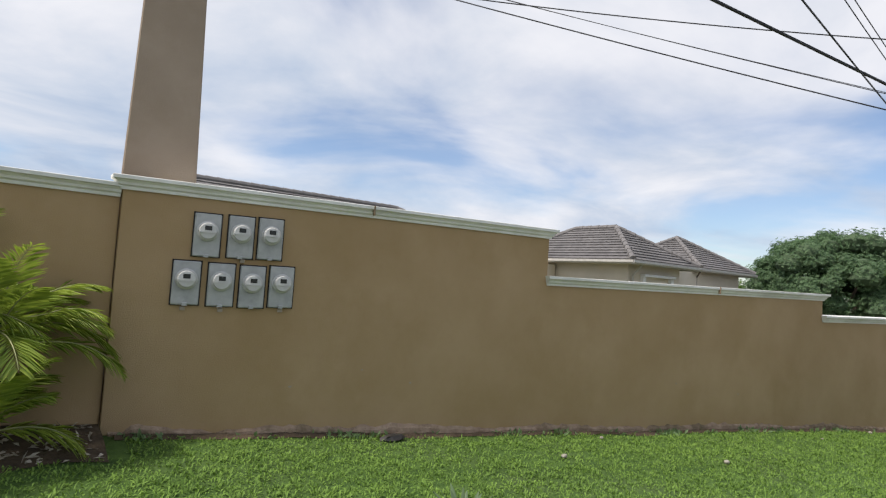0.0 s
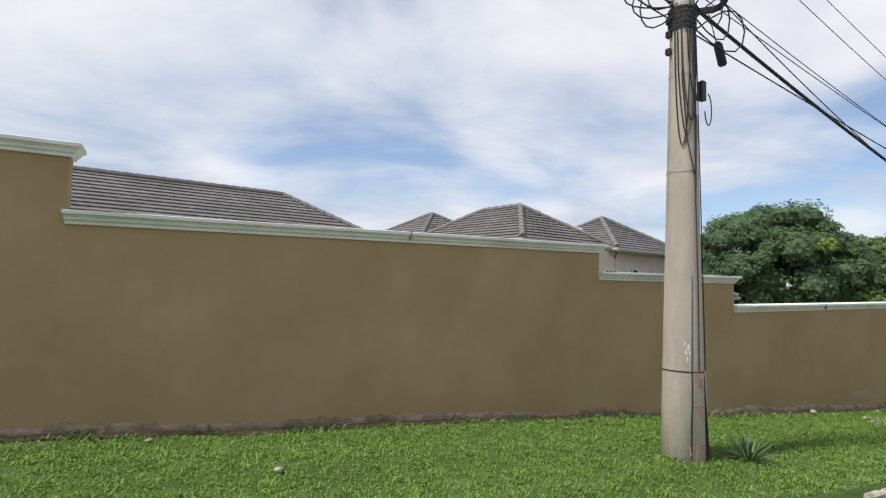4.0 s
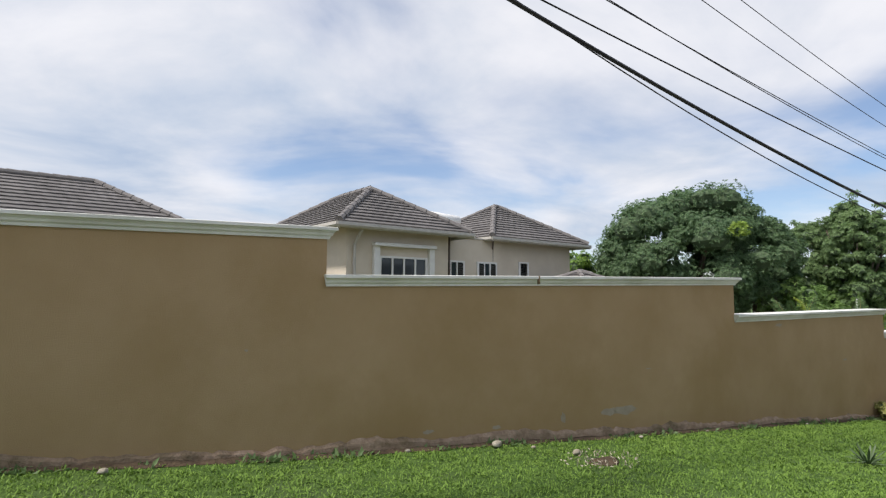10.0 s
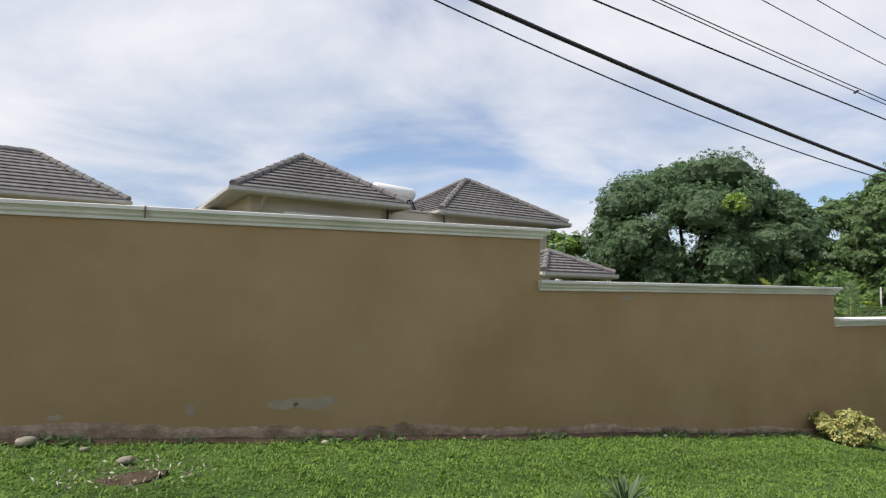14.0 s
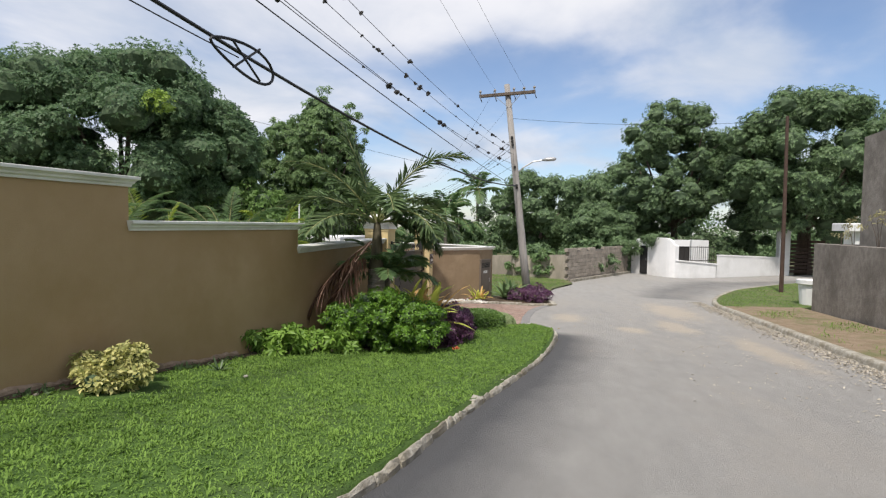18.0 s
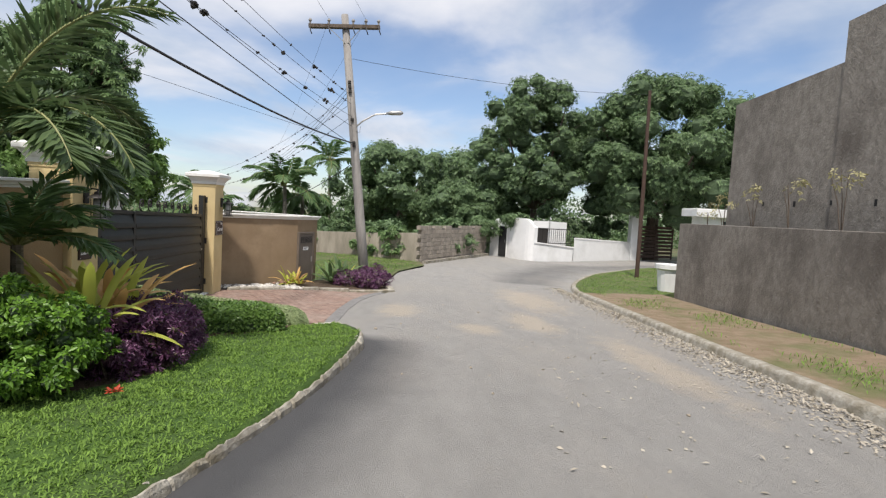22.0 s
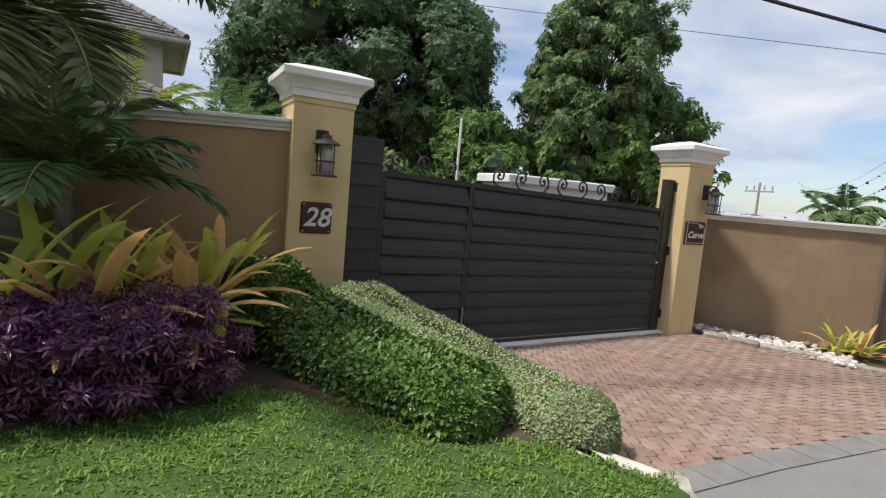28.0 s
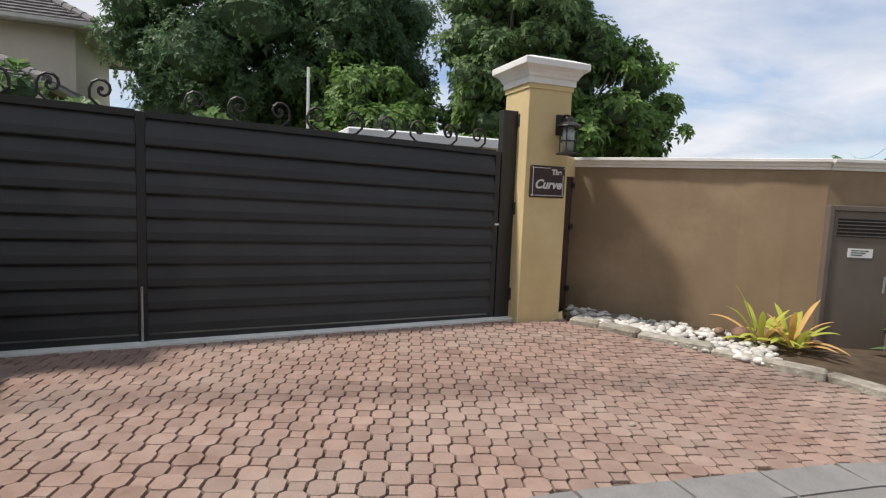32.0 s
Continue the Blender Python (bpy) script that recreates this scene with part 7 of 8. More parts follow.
rosette("red_bromeliad", (27.46, -1.97, lawn_z(27.46, -1.97) + 0.05), 16, 0.05, 0.024, ["flower"], "small red flowering bromeliad at the bed edge")
for x, y in ((39.0, -1.9), (39.6, -2.1)):
    rosette("cycad", (x, y, -2.75), 18, 0.85, 0.12, ["vine", "frond"], "dark green strap-leaved plant beside the door", (0.3, 1.3), 1.0)
rosette("bromeliad", (40.1, -2.2, -2.78), 12, 0.6, 0.08, ["brom"], "yellow-green bromeliad beside the pole")
bush("variegated_shrub", (23.38, 0.62, lawn_z(23.4, 0.6)), (0.34, 0.32, 0.20), 4200, 0.058, "varieg", "small rounded yellow variegated shrub by the wall", 40, 0.10, 0.5)
for x, y, r in ((38.9, -2.45, 0.48), (39.4, -2.8, 0.52), (40.0, -2.95, 0.5), (40.6, -3.05, 0.45), (38.75, -2.95, 0.4), (39.2, -3.25, 0.4)):
    bush("purple_plant", (x, y, -2.82), (r, r, 0.24), 1800, 0.065, "purple", "dark purple bedding plant beside the road", 20, 0.15, 0.34, 0.15, "plant", 3)


def hedge(line, half, heights, n, size, mat, label):
    """A clipped hedge along a line: a solid body covered in small leaves."""
    root = thing("hedge", (line[0][0], line[0][1], lawn_z(*line[0])), label, "hedge", "clipped hedges")
    o = root.location
    N = 26
    P = np.array(line, float)
    s = np.concatenate([[0], np.cumsum(np.hypot(*np.diff(P, axis=0).T))])

    def at(u):
        q = u * s[-1]
        return np.array([np.interp(q, s, P[:, 0]), np.interp(q, s, P[:, 1])])

    def surf(u, a, k=1.0):
        c, d = at(u), at(min(1, u + 0.02)) - at(max(0, u - 0.02))
        d = d / np.linalg.norm(d)
        e = min(1.0, (min(u, 1 - u) * s[-1] / 0.28)) if u > 0 and u < 1 else 0.0
        e = math.sqrt(max(0.0, 1 - (1 - e) ** 2))
        w, h = half * (0.35 + 0.65 * e), np.interp(u, np.linspace(0, 1, len(heights)), heights) * (0.45 + 0.55 * e)
        ca, sa = math.cos(a), math.sin(a)
        ex = abs(ca) ** 0.6 * (1 if ca > 0 else -1)
        ez = max(0.0, sa) ** 0.6
        bump = 1 + 0.06 * noise.noise((u * 7, a * 2, half * 9))
        x, y = c + np.array([-d[1], d[0]]) * w * ex * k * bump
        low = min(1.0, max(0.0, (c[0] - 30.7) / 0.7)) if mat == "hedge_pale" else 0.0
        z = (lawn_z(x, y) - 0.03) * (1 - low) + drive_z(x, y) * low
        return Vector((x, y, z + h * ez * k * bump)) - o, Vector((-d[1] * ca, d[0] * ca, sa)) + Vector((*d, 0)) * (0.9 if u > 0.93 else -0.9 if u < 0.07 else 0)

    # solid body in darker green, painted in for the shade between the leaves
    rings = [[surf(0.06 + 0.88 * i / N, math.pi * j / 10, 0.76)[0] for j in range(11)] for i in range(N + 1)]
    part("body", Geo().rings(rings), "core" if mat == "hedge" else "hedge", root, "solid filler body, dark for the shade inside the hedge")
    B, A = [], []
    for _ in range(n):
        u = rnd.choice((rnd.random(), rnd.random(), rnd.random(), 1 - 0.10 * rnd.random() ** 2, 0.06 * rnd.random() ** 2))
        a = math.pi * (0.5 + (rnd.random() - 0.5) * rnd.choice((1.0, 0.8)))
        end = min(u, 1 - u) < 0.018
        p, nr = surf(u, a, rnd.random() ** 0.5 if end else rnd.uniform(0.9, 1.02))
        B.append(tuple(p))
        A.append(tuple(nr))
    B = np.array(B)
    F = unit(unit(np.array(A)) + rng.normal(size=(n, 3)) * 0.35 + np.array([0, 0, 0.15]))
    A = unit(unit(np.cross(F, rng.normal(size=(n, 3)))) + F * rng.uniform(0.1, 1.0, (n, 1)))
    S = unit(np.cross(A, F))
    ln = size * rng.uniform(0.7, 1.3, n)
    part("foliage", leaves("foliage", B, A, S, ln, ln * 0.55, mat), mat, root)


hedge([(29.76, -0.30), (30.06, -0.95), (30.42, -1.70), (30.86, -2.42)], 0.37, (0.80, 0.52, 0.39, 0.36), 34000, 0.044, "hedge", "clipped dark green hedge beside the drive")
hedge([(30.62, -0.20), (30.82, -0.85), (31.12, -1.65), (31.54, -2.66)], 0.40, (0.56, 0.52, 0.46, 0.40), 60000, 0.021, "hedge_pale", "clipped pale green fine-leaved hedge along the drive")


BED_KERB = ((30.74, -1.90), (30.97, -2.30), (31.22, -2.70), (31.50, -3.07))


def build_bed_kerb():
    root = thing("bed_kerb", (0, 0, 0), "white painted kerb between hedge and drive", "kerb", "", "structure")
    pts = BED_KERB
    for a, b in zip(pts, pts[1:]):
        d = Vector(b) - Vector(a)
        ang = math.degrees(math.atan2(d.y, d.x))
        part("kerb_stone", Geo().bevel_box(0.004, -0.06, -0.1, d.length - 0.004, 0.06, 0.175, 0.014, pose(a[0], a[1], road_z(a[0]) - 0.01, 0, math.degrees(math.atan2(-(road_z(b[0]) - road_z(a[0])), d.length)), ang)), "bed_kerb", root)
    for a, b in (((31.36, -2.36), (31.50, -2.66)), ((31.505, -2.67), (31.65, -2.97))):
        d = Vector(b) - Vector(a)
        part("kerb_stone", Geo().bevel_box(0.004, -0.03, -0.1, d.length - 0.004, 0.03, 0.10, 0.010, pose(a[0], a[1], road_z(a[0]), 0, 0, math.degrees(math.atan2(d.y, d.x)))), "bed_kerb", root)
    rows = [[(a[0] + 0.05 + (0.36 - 0.22 * t) * k, a[1] + 0.02, road_z(a[0]) + 0.045) for k in (0, 0.5, 1)] for t in np.linspace(0, 1, 6) for a in [Vector(pts[0]).lerp(Vector(pts[-1]), t * 0.9)]]
    setting("planter_soil", Geo().sheet(rows), "soil", "dark soil of the narrow planter under the pale hedge", "ground", True)
    # whitewashed stones round the pebble bed
    line = [(36.18, 0.12), (36.38, -0.12), (36.55, -0.50), (36.92, -1.05), (37.36, -1.8), (37.50, -2.6), (37.80, -3.36), (38.15, -3.72), (38.9, -3.62), (40.2, -3.38)]
    bed = thing("pebble_bed_edge", (0, 0, 0), "rough whitewashed stone edging of the pebble bed", "kerb", "", "structure")
    for a, b in zip(line, line[1:]):
        L = (Vector(b) - Vector(a)).length
        k = max(1, round(L / 0.62))
        for i in range(k):
            p, q = Vector(a).lerp(Vector(b), i / k), Vector(a).lerp(Vector(b), (i + 1) / k)
            d = q - p
            ang = math.degrees(math.atan2(d.y, d.x))
            z = drive_z(p.x, p.y) if p.x < 37.7 else road_z(p.x)
            part("edge_stone", Geo().bevel_box(0.002, -0.08, -0.12, d.length - 0.002, 0.08 + rnd.uniform(-0.01, 0.02), rnd.uniform(0.04, 0.07), 0.018, pose(p.x, p.y, z, rnd.uniform(-3, 3), 0, ang + rnd.uniform(-3, 3))), "kerb", bed)
    rows = []
    for s in np.linspace(0, 1, 9):
        a = np.array([36.2 + 1.25 * s, 0.1 - 2.5 * s])
        b = np.array([36.6 + 2.5 * s, 1.0 - 2.3 * s])
        rows.append([(*(a + (b - a) * t), -2.66 - 0.08 * s + 0.015 * math.sin(3 * t)) for t in np.linspace(0, 1, 6)])
    rows.append([(38.1 + 0.5 * t * 5, -3.65 + 2.3 * t, -2.83) for t in np.linspace(0, 1, 6)])
    rows.append([(40.2 + 0.1 * t, -3.36 + 2.0 * t, -2.86) for t in np.linspace(0, 1, 6)])
    setting("pebble_bed", Geo().sheet(rows), "soil", "bare soil under the pebbles and bedding plants", "ground", True)
    g = Geo()
    for _ in range(420):
        s, t = rnd.random() * 0.66, rnd.random() ** 1.3 * 0.75
        a = np.array([36.28 + 1.25 * s, 0.05 - 2.5 * s])
        b = np.array([36.6 + 2.5 * s, 1.0 - 2.3 * s])
        x, y = a + (b - a) * t
        r = rnd.uniform(0.02, 0.05)
        g.ball((x, y, -2.64 - 0.08 * s + r * 0.5), r * rnd.uniform(0.9, 1.5), r, r * 0.7, 7, 4, 0.12)
    tagged(part("pebbles", g, "pebble", None, "", True), "loose white rounded pebbles beside the curved wall", "pebbles", "", "stuff")
    for x, y, r in ((37.55, -0.82, 0.085), (37.72, -0.95, 0.10), (37.45, -0.65, 0.05), (37.95, -1.3, 0.06)):
        tagged(part("rock", Geo().ball((x, y, -2.64 + r * 0.45), r * 1.2, r, r * 0.75, 8, 5, 0.14), "brownrock", None, "", True), "brown rounded rock among white pebbles", "rock", "rocks in the bed")
    tagged(part("stepping_slab", Geo().bevel_box(-0.3, -0.18, -0.05, 0.3, 0.18, 0.03, 0.015, pose(36.62, 0.28, -2.64, 0, 0, -55)), "concrete"), "grey concrete slab before the side door", "slab")


build_bed_kerb()


# ---- grass, litter and small things ----
def lawn_z_many(x, y):
    a, b = np.interp(x, kb_x, kb_y), np.interp(x, wl_x, wl_y)
    s = np.clip((y - a) / np.maximum(b - a, 0.1), 0, 1)
    rise = np.clip((x - 14) / 6.0, 0, 1) * np.where(x < 24, 1, np.clip(1 - (x - 24) / 4, 0, 1))
    return np.interp(x, gz_x, gz_z) + 0.05 + 0.04 * np.clip((x - 4) / 6.0, 0, 1) + 0.07 * np.clip((x - 27.5) / 2.5, 0, 1) + 0.11 * rise * s + 0.012 * np.sin(1.7 * x + 0.6 * np.sin(2.3 * y)) * np.sin(2.1 * y)


def blades(name, x, y, z, length, width, label, mat="grass"):
    """Short grass: each blade a bent sliver of two triangles."""
    n = len(x)
    az = rng.uniform(0, 2 * np.pi, n)
    lean = rng.uniform(0.25, 1.25, n)
    ln = length * rng.uniform(0.5, 1.3, n)
    d = np.stack([np.cos(az) * np.sin(lean), np.sin(az) * np.sin(lean), np.cos(lean)], 1)
    sd = np.stack([-np.sin(az), np.cos(az), np.zeros(n)], 1) * (width * rng.uniform(0.6, 1.3, n))[:, None]
    base = np.stack([x, y, z - 0.004], 1)
    mid = base + d * (ln * 0.55)[:, None]
    tip = base + d * ln[:, None] - np.array([0, 0, 1.0]) * (ln * 0.25)[:, None]
    co = np.stack([base, mid + sd * 0.5, tip, mid - sd * 0.5], 1).reshape(-1, 3)
    k = np.arange(n)[:, None] * 4
    faces = np.concatenate([k + np.array([[0, 1, 3]]), k + np.array([[3, 1, 2]])], 1).reshape(-1, 3)
    return tagged(new(name, fast_mesh(name, co, faces, mat, 3)), label, "grass", "", "stuff")


def build_grass():
    n = 500000
    x = np.concatenate([rng.uniform(-1.5, 31.6, int(n * 0.82)), rng.uniform(16, 31.6, int(n * 0.18))])
    a, b = np.interp(x, kb_x, kb_y) + 0.05, np.where(x > 0.57, np.interp(x, wl_x, wl_y), 4.95)
    a = np.where(x > 31.0, -3.45 + (x - 31.0) * 0.6, a)
    y = a + (b - a) * rng.random(len(x))
    bed = (x > 25.9) & (y > np.interp(x, [p[0] for p in BED], [p[1] for p in BED]) + 0.03 * np.sin(x * 9)) | (np.abs(x + 0.3) < 1.0) & (y > 4.2) | (np.hypot((x - 23.38) / 0.5, (y - 0.62) / 0.42) < 1)
    drift = np.sin(x * 2.7 + 3 * np.sin(y * 1.9)) * np.sin(y * 3.1 + x) + rng.normal(size=len(x)) * 0.7
    bare = (y > b - 0.13 - 0.05 * np.sin(x * 5.3) * np.sin(x * 2.1)) & (rng.random(len(x)) < 0.75)
    crater = (np.hypot((x - 15.16) / 0.34, (y - 1.24) / 0.22) < 0.45 + 0.6 * rng.random(len(x)))
    planter = (x > np.interp(-y, [-p[1] for p in BED_KERB], [p[0] for p in BED_KERB]) - 0.03) & (y > -3.06)
    ok = ~bed & ~planter & (drift > -1.1) & ~bare & ~crater & (y < b - 0.02) & (y > a)
    x, y = x[ok], y[ok]
    cell = np.sin(np.floor(x / 0.085 + 0.4 * np.sin(y * 19)) * 12.9898 + np.floor(y / 0.085 + 0.4 * np.sin(x * 17)) * 78.233) * 43758.5453
    tuft = cell - np.floor(cell)
    keep = rng.random(len(x)) < 0.35 + 0.65 * tuft
    x, y, tuft = x[keep], y[keep], tuft[keep]
    blades("grass", x, y, lawn_z_many(x, y), 0.026 + 0.034 * tuft, 0.0108, "short bright green lawn grass")
    # patches on the dry verge, the rounded corner and the far strip
    m = 9000
    x = rng.uniform(24, 40, m)
    y = np.interp(x, [p[0] for p in RIGHT], [p[1] for p in RIGHT]) - 0.3 - rng.random(m) ** 0.8 * 2.0
    ok = np.sin(x * 1.3 + 1.0) * np.sin(y * 2.3 + x * 0.6) + rng.normal(size=m) * 0.25 > 0.35
    blades("verge_grass", x[ok], y[ok], np.interp(x[ok], gz_x, gz_z) + 0.13, 0.12, 0.014, "ragged tufts of grass on the dirt verge")
    m = 16000
    x, y = rng.uniform(40.3, 51, m), rng.uniform(-17, -9.7, m)
    edge = np.interp(x, [40.2, 41.3, 43.3, 46.3, 50.2, 51.6], [-9.7, -9.95, -10.65, -12.3, -15.8, -17.5])
    ok = (y < edge) & (y > -12.3 - (x - 40.25) * 1.0)
    blades("verge_grass", x[ok], y[ok], np.full(ok.sum(), -2.86), 0.07, 0.022, "mown grass on the rounded corner of the verge")
    m = 9000
    x = rng.uniform(40.3, 50.5, m)
    lo = np.interp(x, [40.2, 44.4, 47.2, 48.6, 51.3], [-3.25, -3.6, -4.6, -4.5, 0.3])
    y = lo + rng.random(m) * 4
    ok = y < np.interp(x, [40, 45, 51.3], [0.5, 3.5, 0.4])
    blades("verge_grass", x[ok], y[ok], np.full(ok.sum(), -2.88), 0.07, 0.022, "grass strip before the old wall")
    # weeds at the foot of the wall
    m = 5200
    x = rng.uniform(0.7, 26, m)
    ok = np.sin(x * 3.1) + np.sin(x * 7.7 + 1) + rng.normal(size=m) * 0.8 > 1.0
    x = x[ok]
    y = np.interp(x, wl_x, wl_y) - rng.uniform(0.03, 0.16, len(x))
    al = unit(np.stack([rng.normal(size=len(x)), rng.normal(size=len(x)) - 0.3, rng.uniform(0.3, 1.4, len(x))], 1))
    me = leaves("wall_weeds", np.stack([x, y, lawn_z_many(x, y)], 1), al, unit(np.cross(al, rng.normal(size=(len(x), 3)))), rng.uniform(0.04, 0.10, len(x)), 0.034, "vine")
    tagged(new("wall_weeds", me), "small weeds along the foot of the wall", "weeds", "", "stuff")


build_grass()


def road_surface(x, y):
    a, b = (kerb_y(x), right_y(x)) if x < 31 else (-3.1, right_y(x))
    s = min(1.0, max(0.0, (y - a) / (b - a)))
    return road_z(x) + 0.03 * math.sin(math.pi * s)


def build_litter():
    # dry leaves drifted along the far kerb and scattered on the road
    n = 7000
    x = rng.uniform(25, 41.5, n)
    y = np.interp(x, [p[0] for p in RIGHT], [p[1] for p in RIGHT]) + np.abs(rng.normal(size=n)) * 0.28 + 0.04
    far = rng.random(n) < 0.06
    y = np.where(far, y + rng.random(n) * 3.0, y)
    z = np.array([road_surface(p, q) for p, q in zip(x, y)]) + 0.008
    al = unit(np.stack([rng.normal(size=n), rng.normal(size=n), rng.normal(size=n) * 0.2], 1))
    sd = unit(np.cross(al, np.array([0, 0, 1.0]) + rng.normal(size=(n, 3)) * 0.3))
    tagged(new("leaf_litter", leaves("leaf_litter", np.stack([x, y, z], 1), al, sd, rng.uniform(0.025, 0.075, n), 0.026, "dry_leaf")), "dry fallen leaves drifted along the kerb", "leaf litter", "", "stuff")
    # stones and chips
    for x, y, r in ((4.16, 3.30, 0.035), (5.91, 2.60, 0.04), (11.2, 2.68, 0.04), (14.55, 2.08, 0.065), (14.9, 1.9, 0.03), (20.4, 1.2, 0.03), (13.6, 2.3, 0.03), (9.2, 2.75, 0.025), (15.15, 1.55, 0.05), (17.9, 1.55, 0.025), (5.3, 3.7, 0.03), (22.8, 0.9, 0.025), (16.6, 1.72, 0.03), (24.36, -0.13, 0.03)):
        z = lawn_z(x, y)
        r *= 0.75
        tagged(part("stone", Geo().ball((x, y, z + r * 0.8), r * 1.4, r, r * 0.7, 8, 5, 0.22), "kerb", None, "", True), "pale limestone lump lying on the lawn", "stone", "loose stones")
    for x, y, r in ((32.0, -3.7, 0.03), (28.3, -5.1, 0.015), (29.4, -5.0, 0.018), (31.4, -4.7, 0.014), (33.3, -4.4, 0.016), (30.2, -6.4, 0.016), (27.8, -6.8, 0.018), (33.0, -5.0, 0.02), (34.5, -5.7, 0.022), (32.6, -4.1, 0.02), (26.0, -6.2, 0.014), (29.0, -4.2, 0.015), (35.5, -5.0, 0.02), (35.0, -2.2, 0.02)):
        z = drive_z(x, y) if y > -2.8 else road_surface(x, y)
        tagged(part("stone", Geo().ball((x, y, z + r * 0.5), r * 1.4, r, r * 0.6, 7, 4, 0.18), "mortar", None, "", True), "small grey stone chip lying on the road", "stone", "loose stones")
    # hollow of dug soil in the lawn
    g = Geo()
    rings = []
    for r, z in ((0.20, 0.002), (0.16, 0.012), (0.12, 0.008), (0.07, 0.004), (0.02, 0.003)):
        rings.append([(15.16 + r * 1.05 * math.cos(t) * (1 + 0.15 * math.sin(3 * t + r)), 1.24 + r * 0.62 * math.sin(t), lawn_z(15.16, 1.24) + z * (1 + 0.5 * math.sin(2 * t + 1))) for t in [2 * math.pi * k / 18 for k in range(18)]])
    setting("soil_mound", g.rings(rings), "soil", "ring of dug brown soil in the lawn", "ground", True)
    n = 130
    t, r = rng.uniform(0, 6.28, n), rng.uniform(0.1, 0.5, n)
    x, y = 15.16 + r * np.cos(t) * 1.05, 1.24 + r * np.sin(t) * 0.65
    al = unit(rng.normal(size=(n, 3)) + np.array([0, 0, 0.5]))
    tagged(new("leaf_litter", leaves("leaf_litter", np.stack([x, y, lawn_z_many(x, y) + 0.03], 1), al, unit(np.cross(al, rng.normal(size=(n, 3)))), 0.04, 0.013, "dry_leaf")), "dry leaf scraps round the dug soil", "leaf litter", "", "stuff")
    tagged(part("plastic_bag", Geo().ball((2.82, 4.22, lawn_z(2.82, 4.22) + 0.03), 0.13, 0.06, 0.035, 11, 5, 0.35), "iron"), "crumpled black plastic bag at the foot of the wall", "litter")
    # bare soil and dead leaves under the palms at the wall corner
    rows = [[(x, y, lawn_z(x, min(y, 4.8)) + 0.004 + 0.07 * min(1.0, max(0.0, (y - 4.15) / 0.5)) + 0.012 * noise.noise((x * 5, y * 5, 0))) for y in np.linspace(4.12 + 0.08 * math.sin(x * 5), 4.9, 8)] for x in np.linspace(-2.2, 0.56, 24)]
    setting("corner_soil", Geo().sheet(rows), "soil", "bare brown soil under the palms", "ground", True)
    n = 420
    x, y = rng.uniform(-1.4, 0.52, n), rng.uniform(4.2, 4.86, n)
    al = unit(rng.normal(size=(n, 3)) * np.array([1, 1, 0.3]))
    z = np.array([lawn_z(p, min(q, 4.8)) for p, q in zip(x, y)]) + 0.014 + 0.07 * np.clip((y - 4.15) / 0.5, 0, 1)
    tagged(new("leaf_litter", leaves("leaf_litter", np.stack([x, y, z], 1), al, unit(np.cross(al, np.array([0, 0, 1.0]) + rng.normal(size=(n, 3)) * 0.3)), rng.uniform(0.03, 0.10, n), 0.025, "dry_leaf")), "dead leaves on bare soil under the palms", "leaf litter", "", "stuff")
    # pale leggy sprigs on top of the retaining wall
    for x, y, h in ((36.9, -12.3, 0.75), (35.6, -12.25, 0.95), (34.2, -12.15, 1.1), (32.6, -12.0, 1.3), (38.2, -12.6, 0.6)):
        root = thing("wall_sprig", (x, y, -0.6), "spindly shrub with pale yellow leaves above the grey wall", "shrub", "sprigs on the wall")
        for k in range(3):
            e = (rnd.uniform(-0.3, 0.3), rnd.uniform(-0.15, 0.2), h * rnd.uniform(0.8, 1.05))
            part("stem", Geo().tube([(0, 0, -0.1), (e[0] * 0.4, e[1] * 0.4, e[2] * 0.55), e], [0.012, 0.009, 0.004], 5), "bark", root)
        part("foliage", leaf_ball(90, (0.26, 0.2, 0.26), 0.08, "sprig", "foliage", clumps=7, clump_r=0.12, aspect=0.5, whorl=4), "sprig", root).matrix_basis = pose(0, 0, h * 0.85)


build_litter()


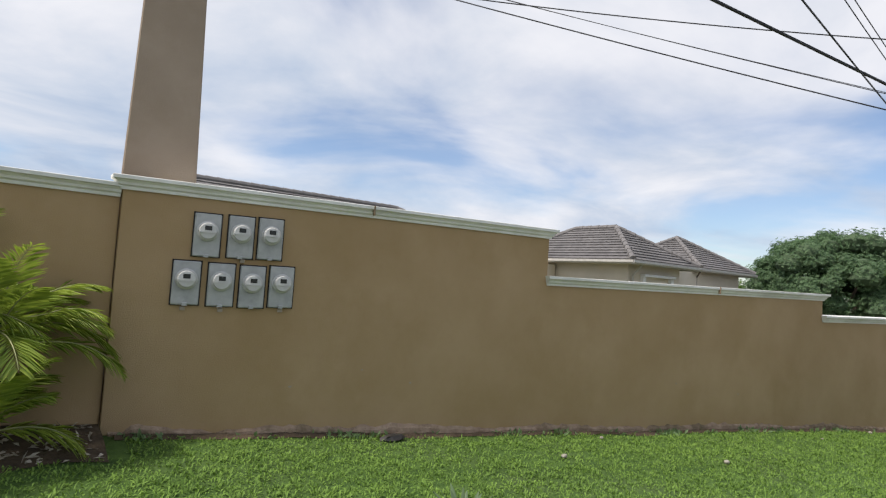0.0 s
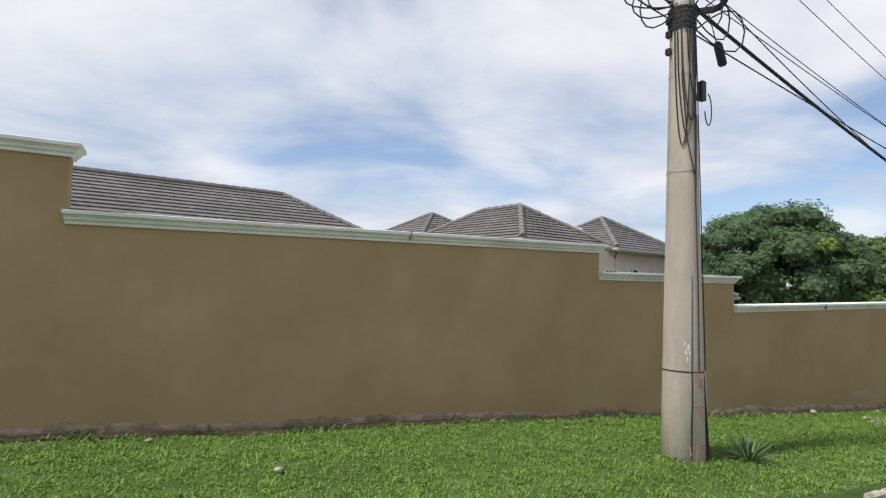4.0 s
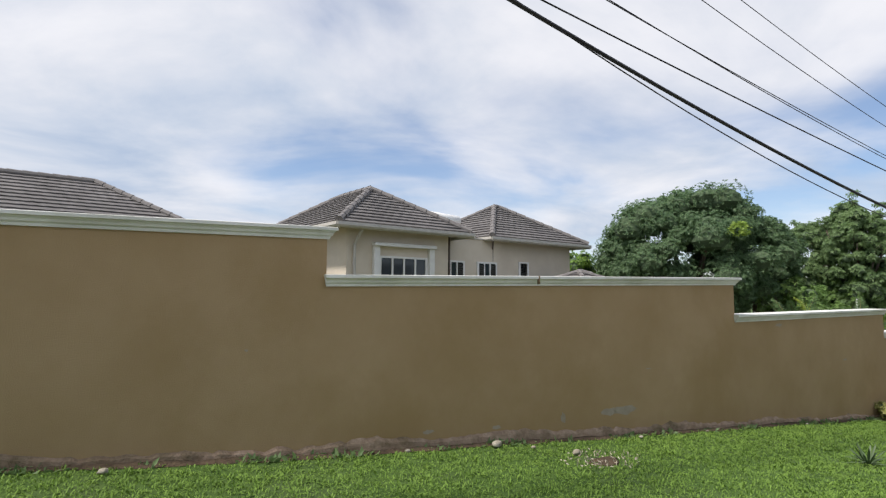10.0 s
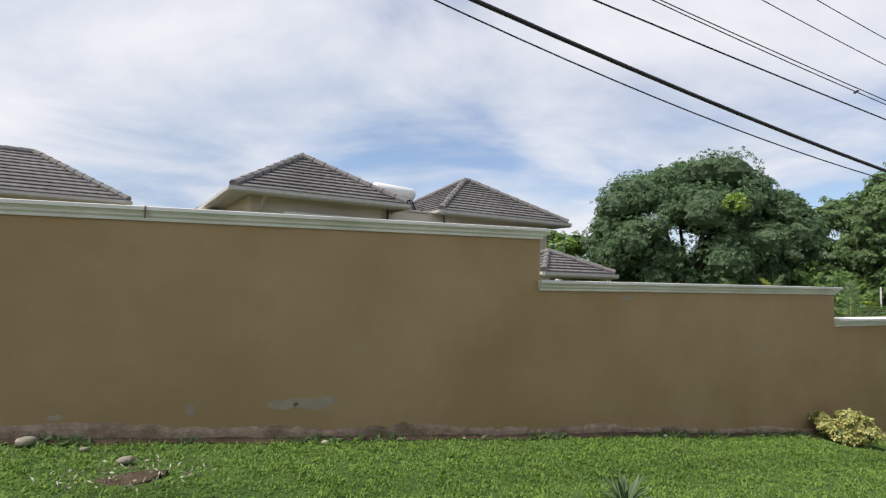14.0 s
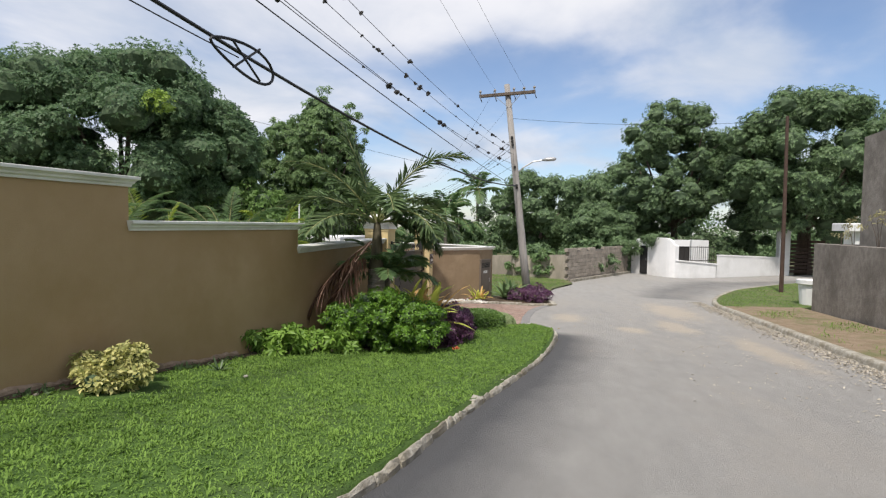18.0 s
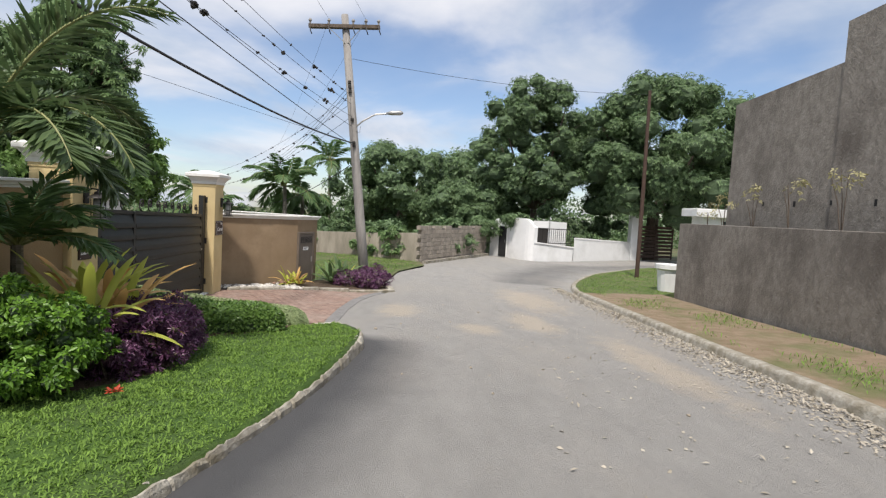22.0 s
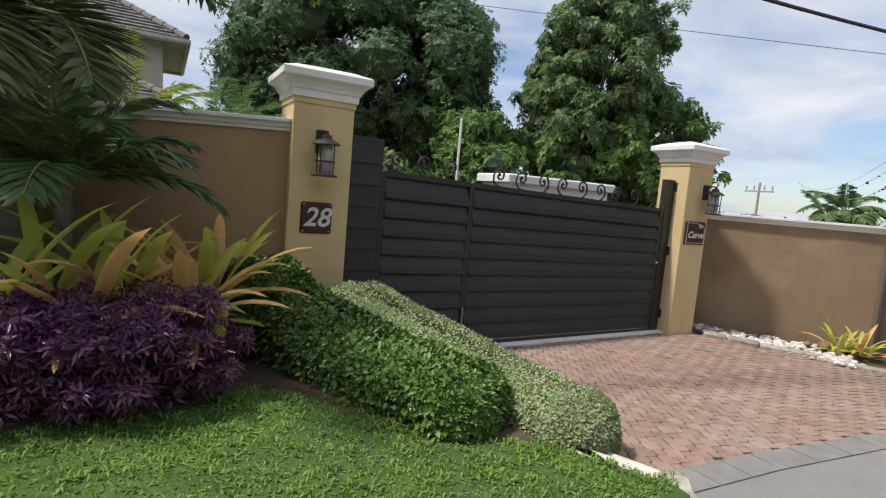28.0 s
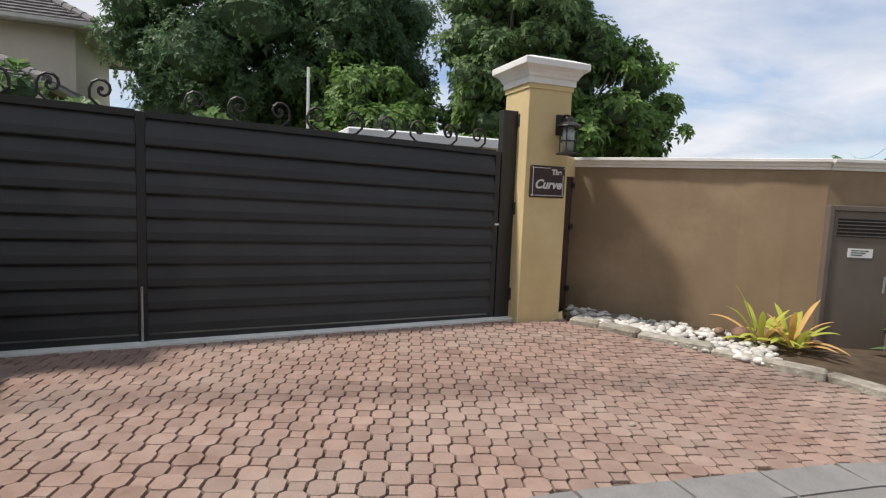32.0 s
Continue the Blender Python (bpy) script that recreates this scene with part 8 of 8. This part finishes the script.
# ---- pavers of the drive: octagons with small squares between ----
def build_pavers():
    e, w = 0.080, 0.130
    pitch = w + e
    gap, h = 0.0062, 0.03

    def piece(outline, name):
        top = [(x * 0.975, y * 0.975, h) for x, y in outline]
        low = [(x, y, h - 0.006) for x, y in outline]
        bot = [(x, y, 0.0) for x, y in outline]
        k = len(outline)
        g = Geo()
        g.add(bot + low + top, [(i, (i + 1) % k, k + (i + 1) % k, k + i) for i in range(k)] + [(k + i, k + (i + 1) % k, 2 * k + (i + 1) % k, 2 * k + i) for i in range(k)] + [tuple(range(2 * k, 3 * k))])
        return g

    a, b = w / 2 - gap, e / 2 - gap * 0.4
    octo = piece([(a, -b), (a, b), (b, a), (-b, a), (-a, b), (-a, -b), (-b, -a), (b, -a)], "paver")
    s = e / 2 - gap
    sq = piece([(s, -s), (s, s), (-s, s), (-s, -s)], "paver")
    mo, ms = octo.mesh("paver", "paver"), sq.mesh("small_paver", "paver")
    ro = math.radians(-18)
    spots = []
    for i in range(-40, 41):
        for j in range(-40, 41):
            for dx, dy, kind in ((0, 0, 0), (0.5, 0.5, 0), (0.5, 0, 1), (0, 0.5, 2)):
                u, v = (i + dx) * pitch, (j + dy) * pitch
                x, y = 33.6 + u * math.cos(ro) - v * math.sin(ro), -1.4 + u * math.sin(ro) + v * math.cos(ro)
                if inside(x, y, OUT):
                    spots.append((x, y, kind))
    near = sorted(spots, key=lambda p: math.hypot(p[0] - 33.4, p[1] + 2.2))
    rest = Geo()
    count = [0, 0]
    for x, y, kind in near:
        z = drive_z(x, y) - 0.024 + rnd.uniform(-0.0025, 0.0025)
        rz = -18 + rnd.uniform(-1.2, 1.2)
        m = pose(x, y, z, rnd.uniform(-0.5, 0.5), rnd.uniform(-0.5, 0.5), rz)
        c = 0 if kind == 0 else 1
        if count[c] < 300:
            count[c] += 1
            ob = part("paver" if c == 0 else "small_paver", mo if c == 0 else ms, "paver", drive)
            ob.matrix_basis = m
        else:
            src = octo if c == 0 else sq
            rest.add([m @ Vector(p) for p in src.v], src.f)
    tagged(part("paver_field", rest, "paver_far", drive), "", "", "", "stuff")


build_pavers()
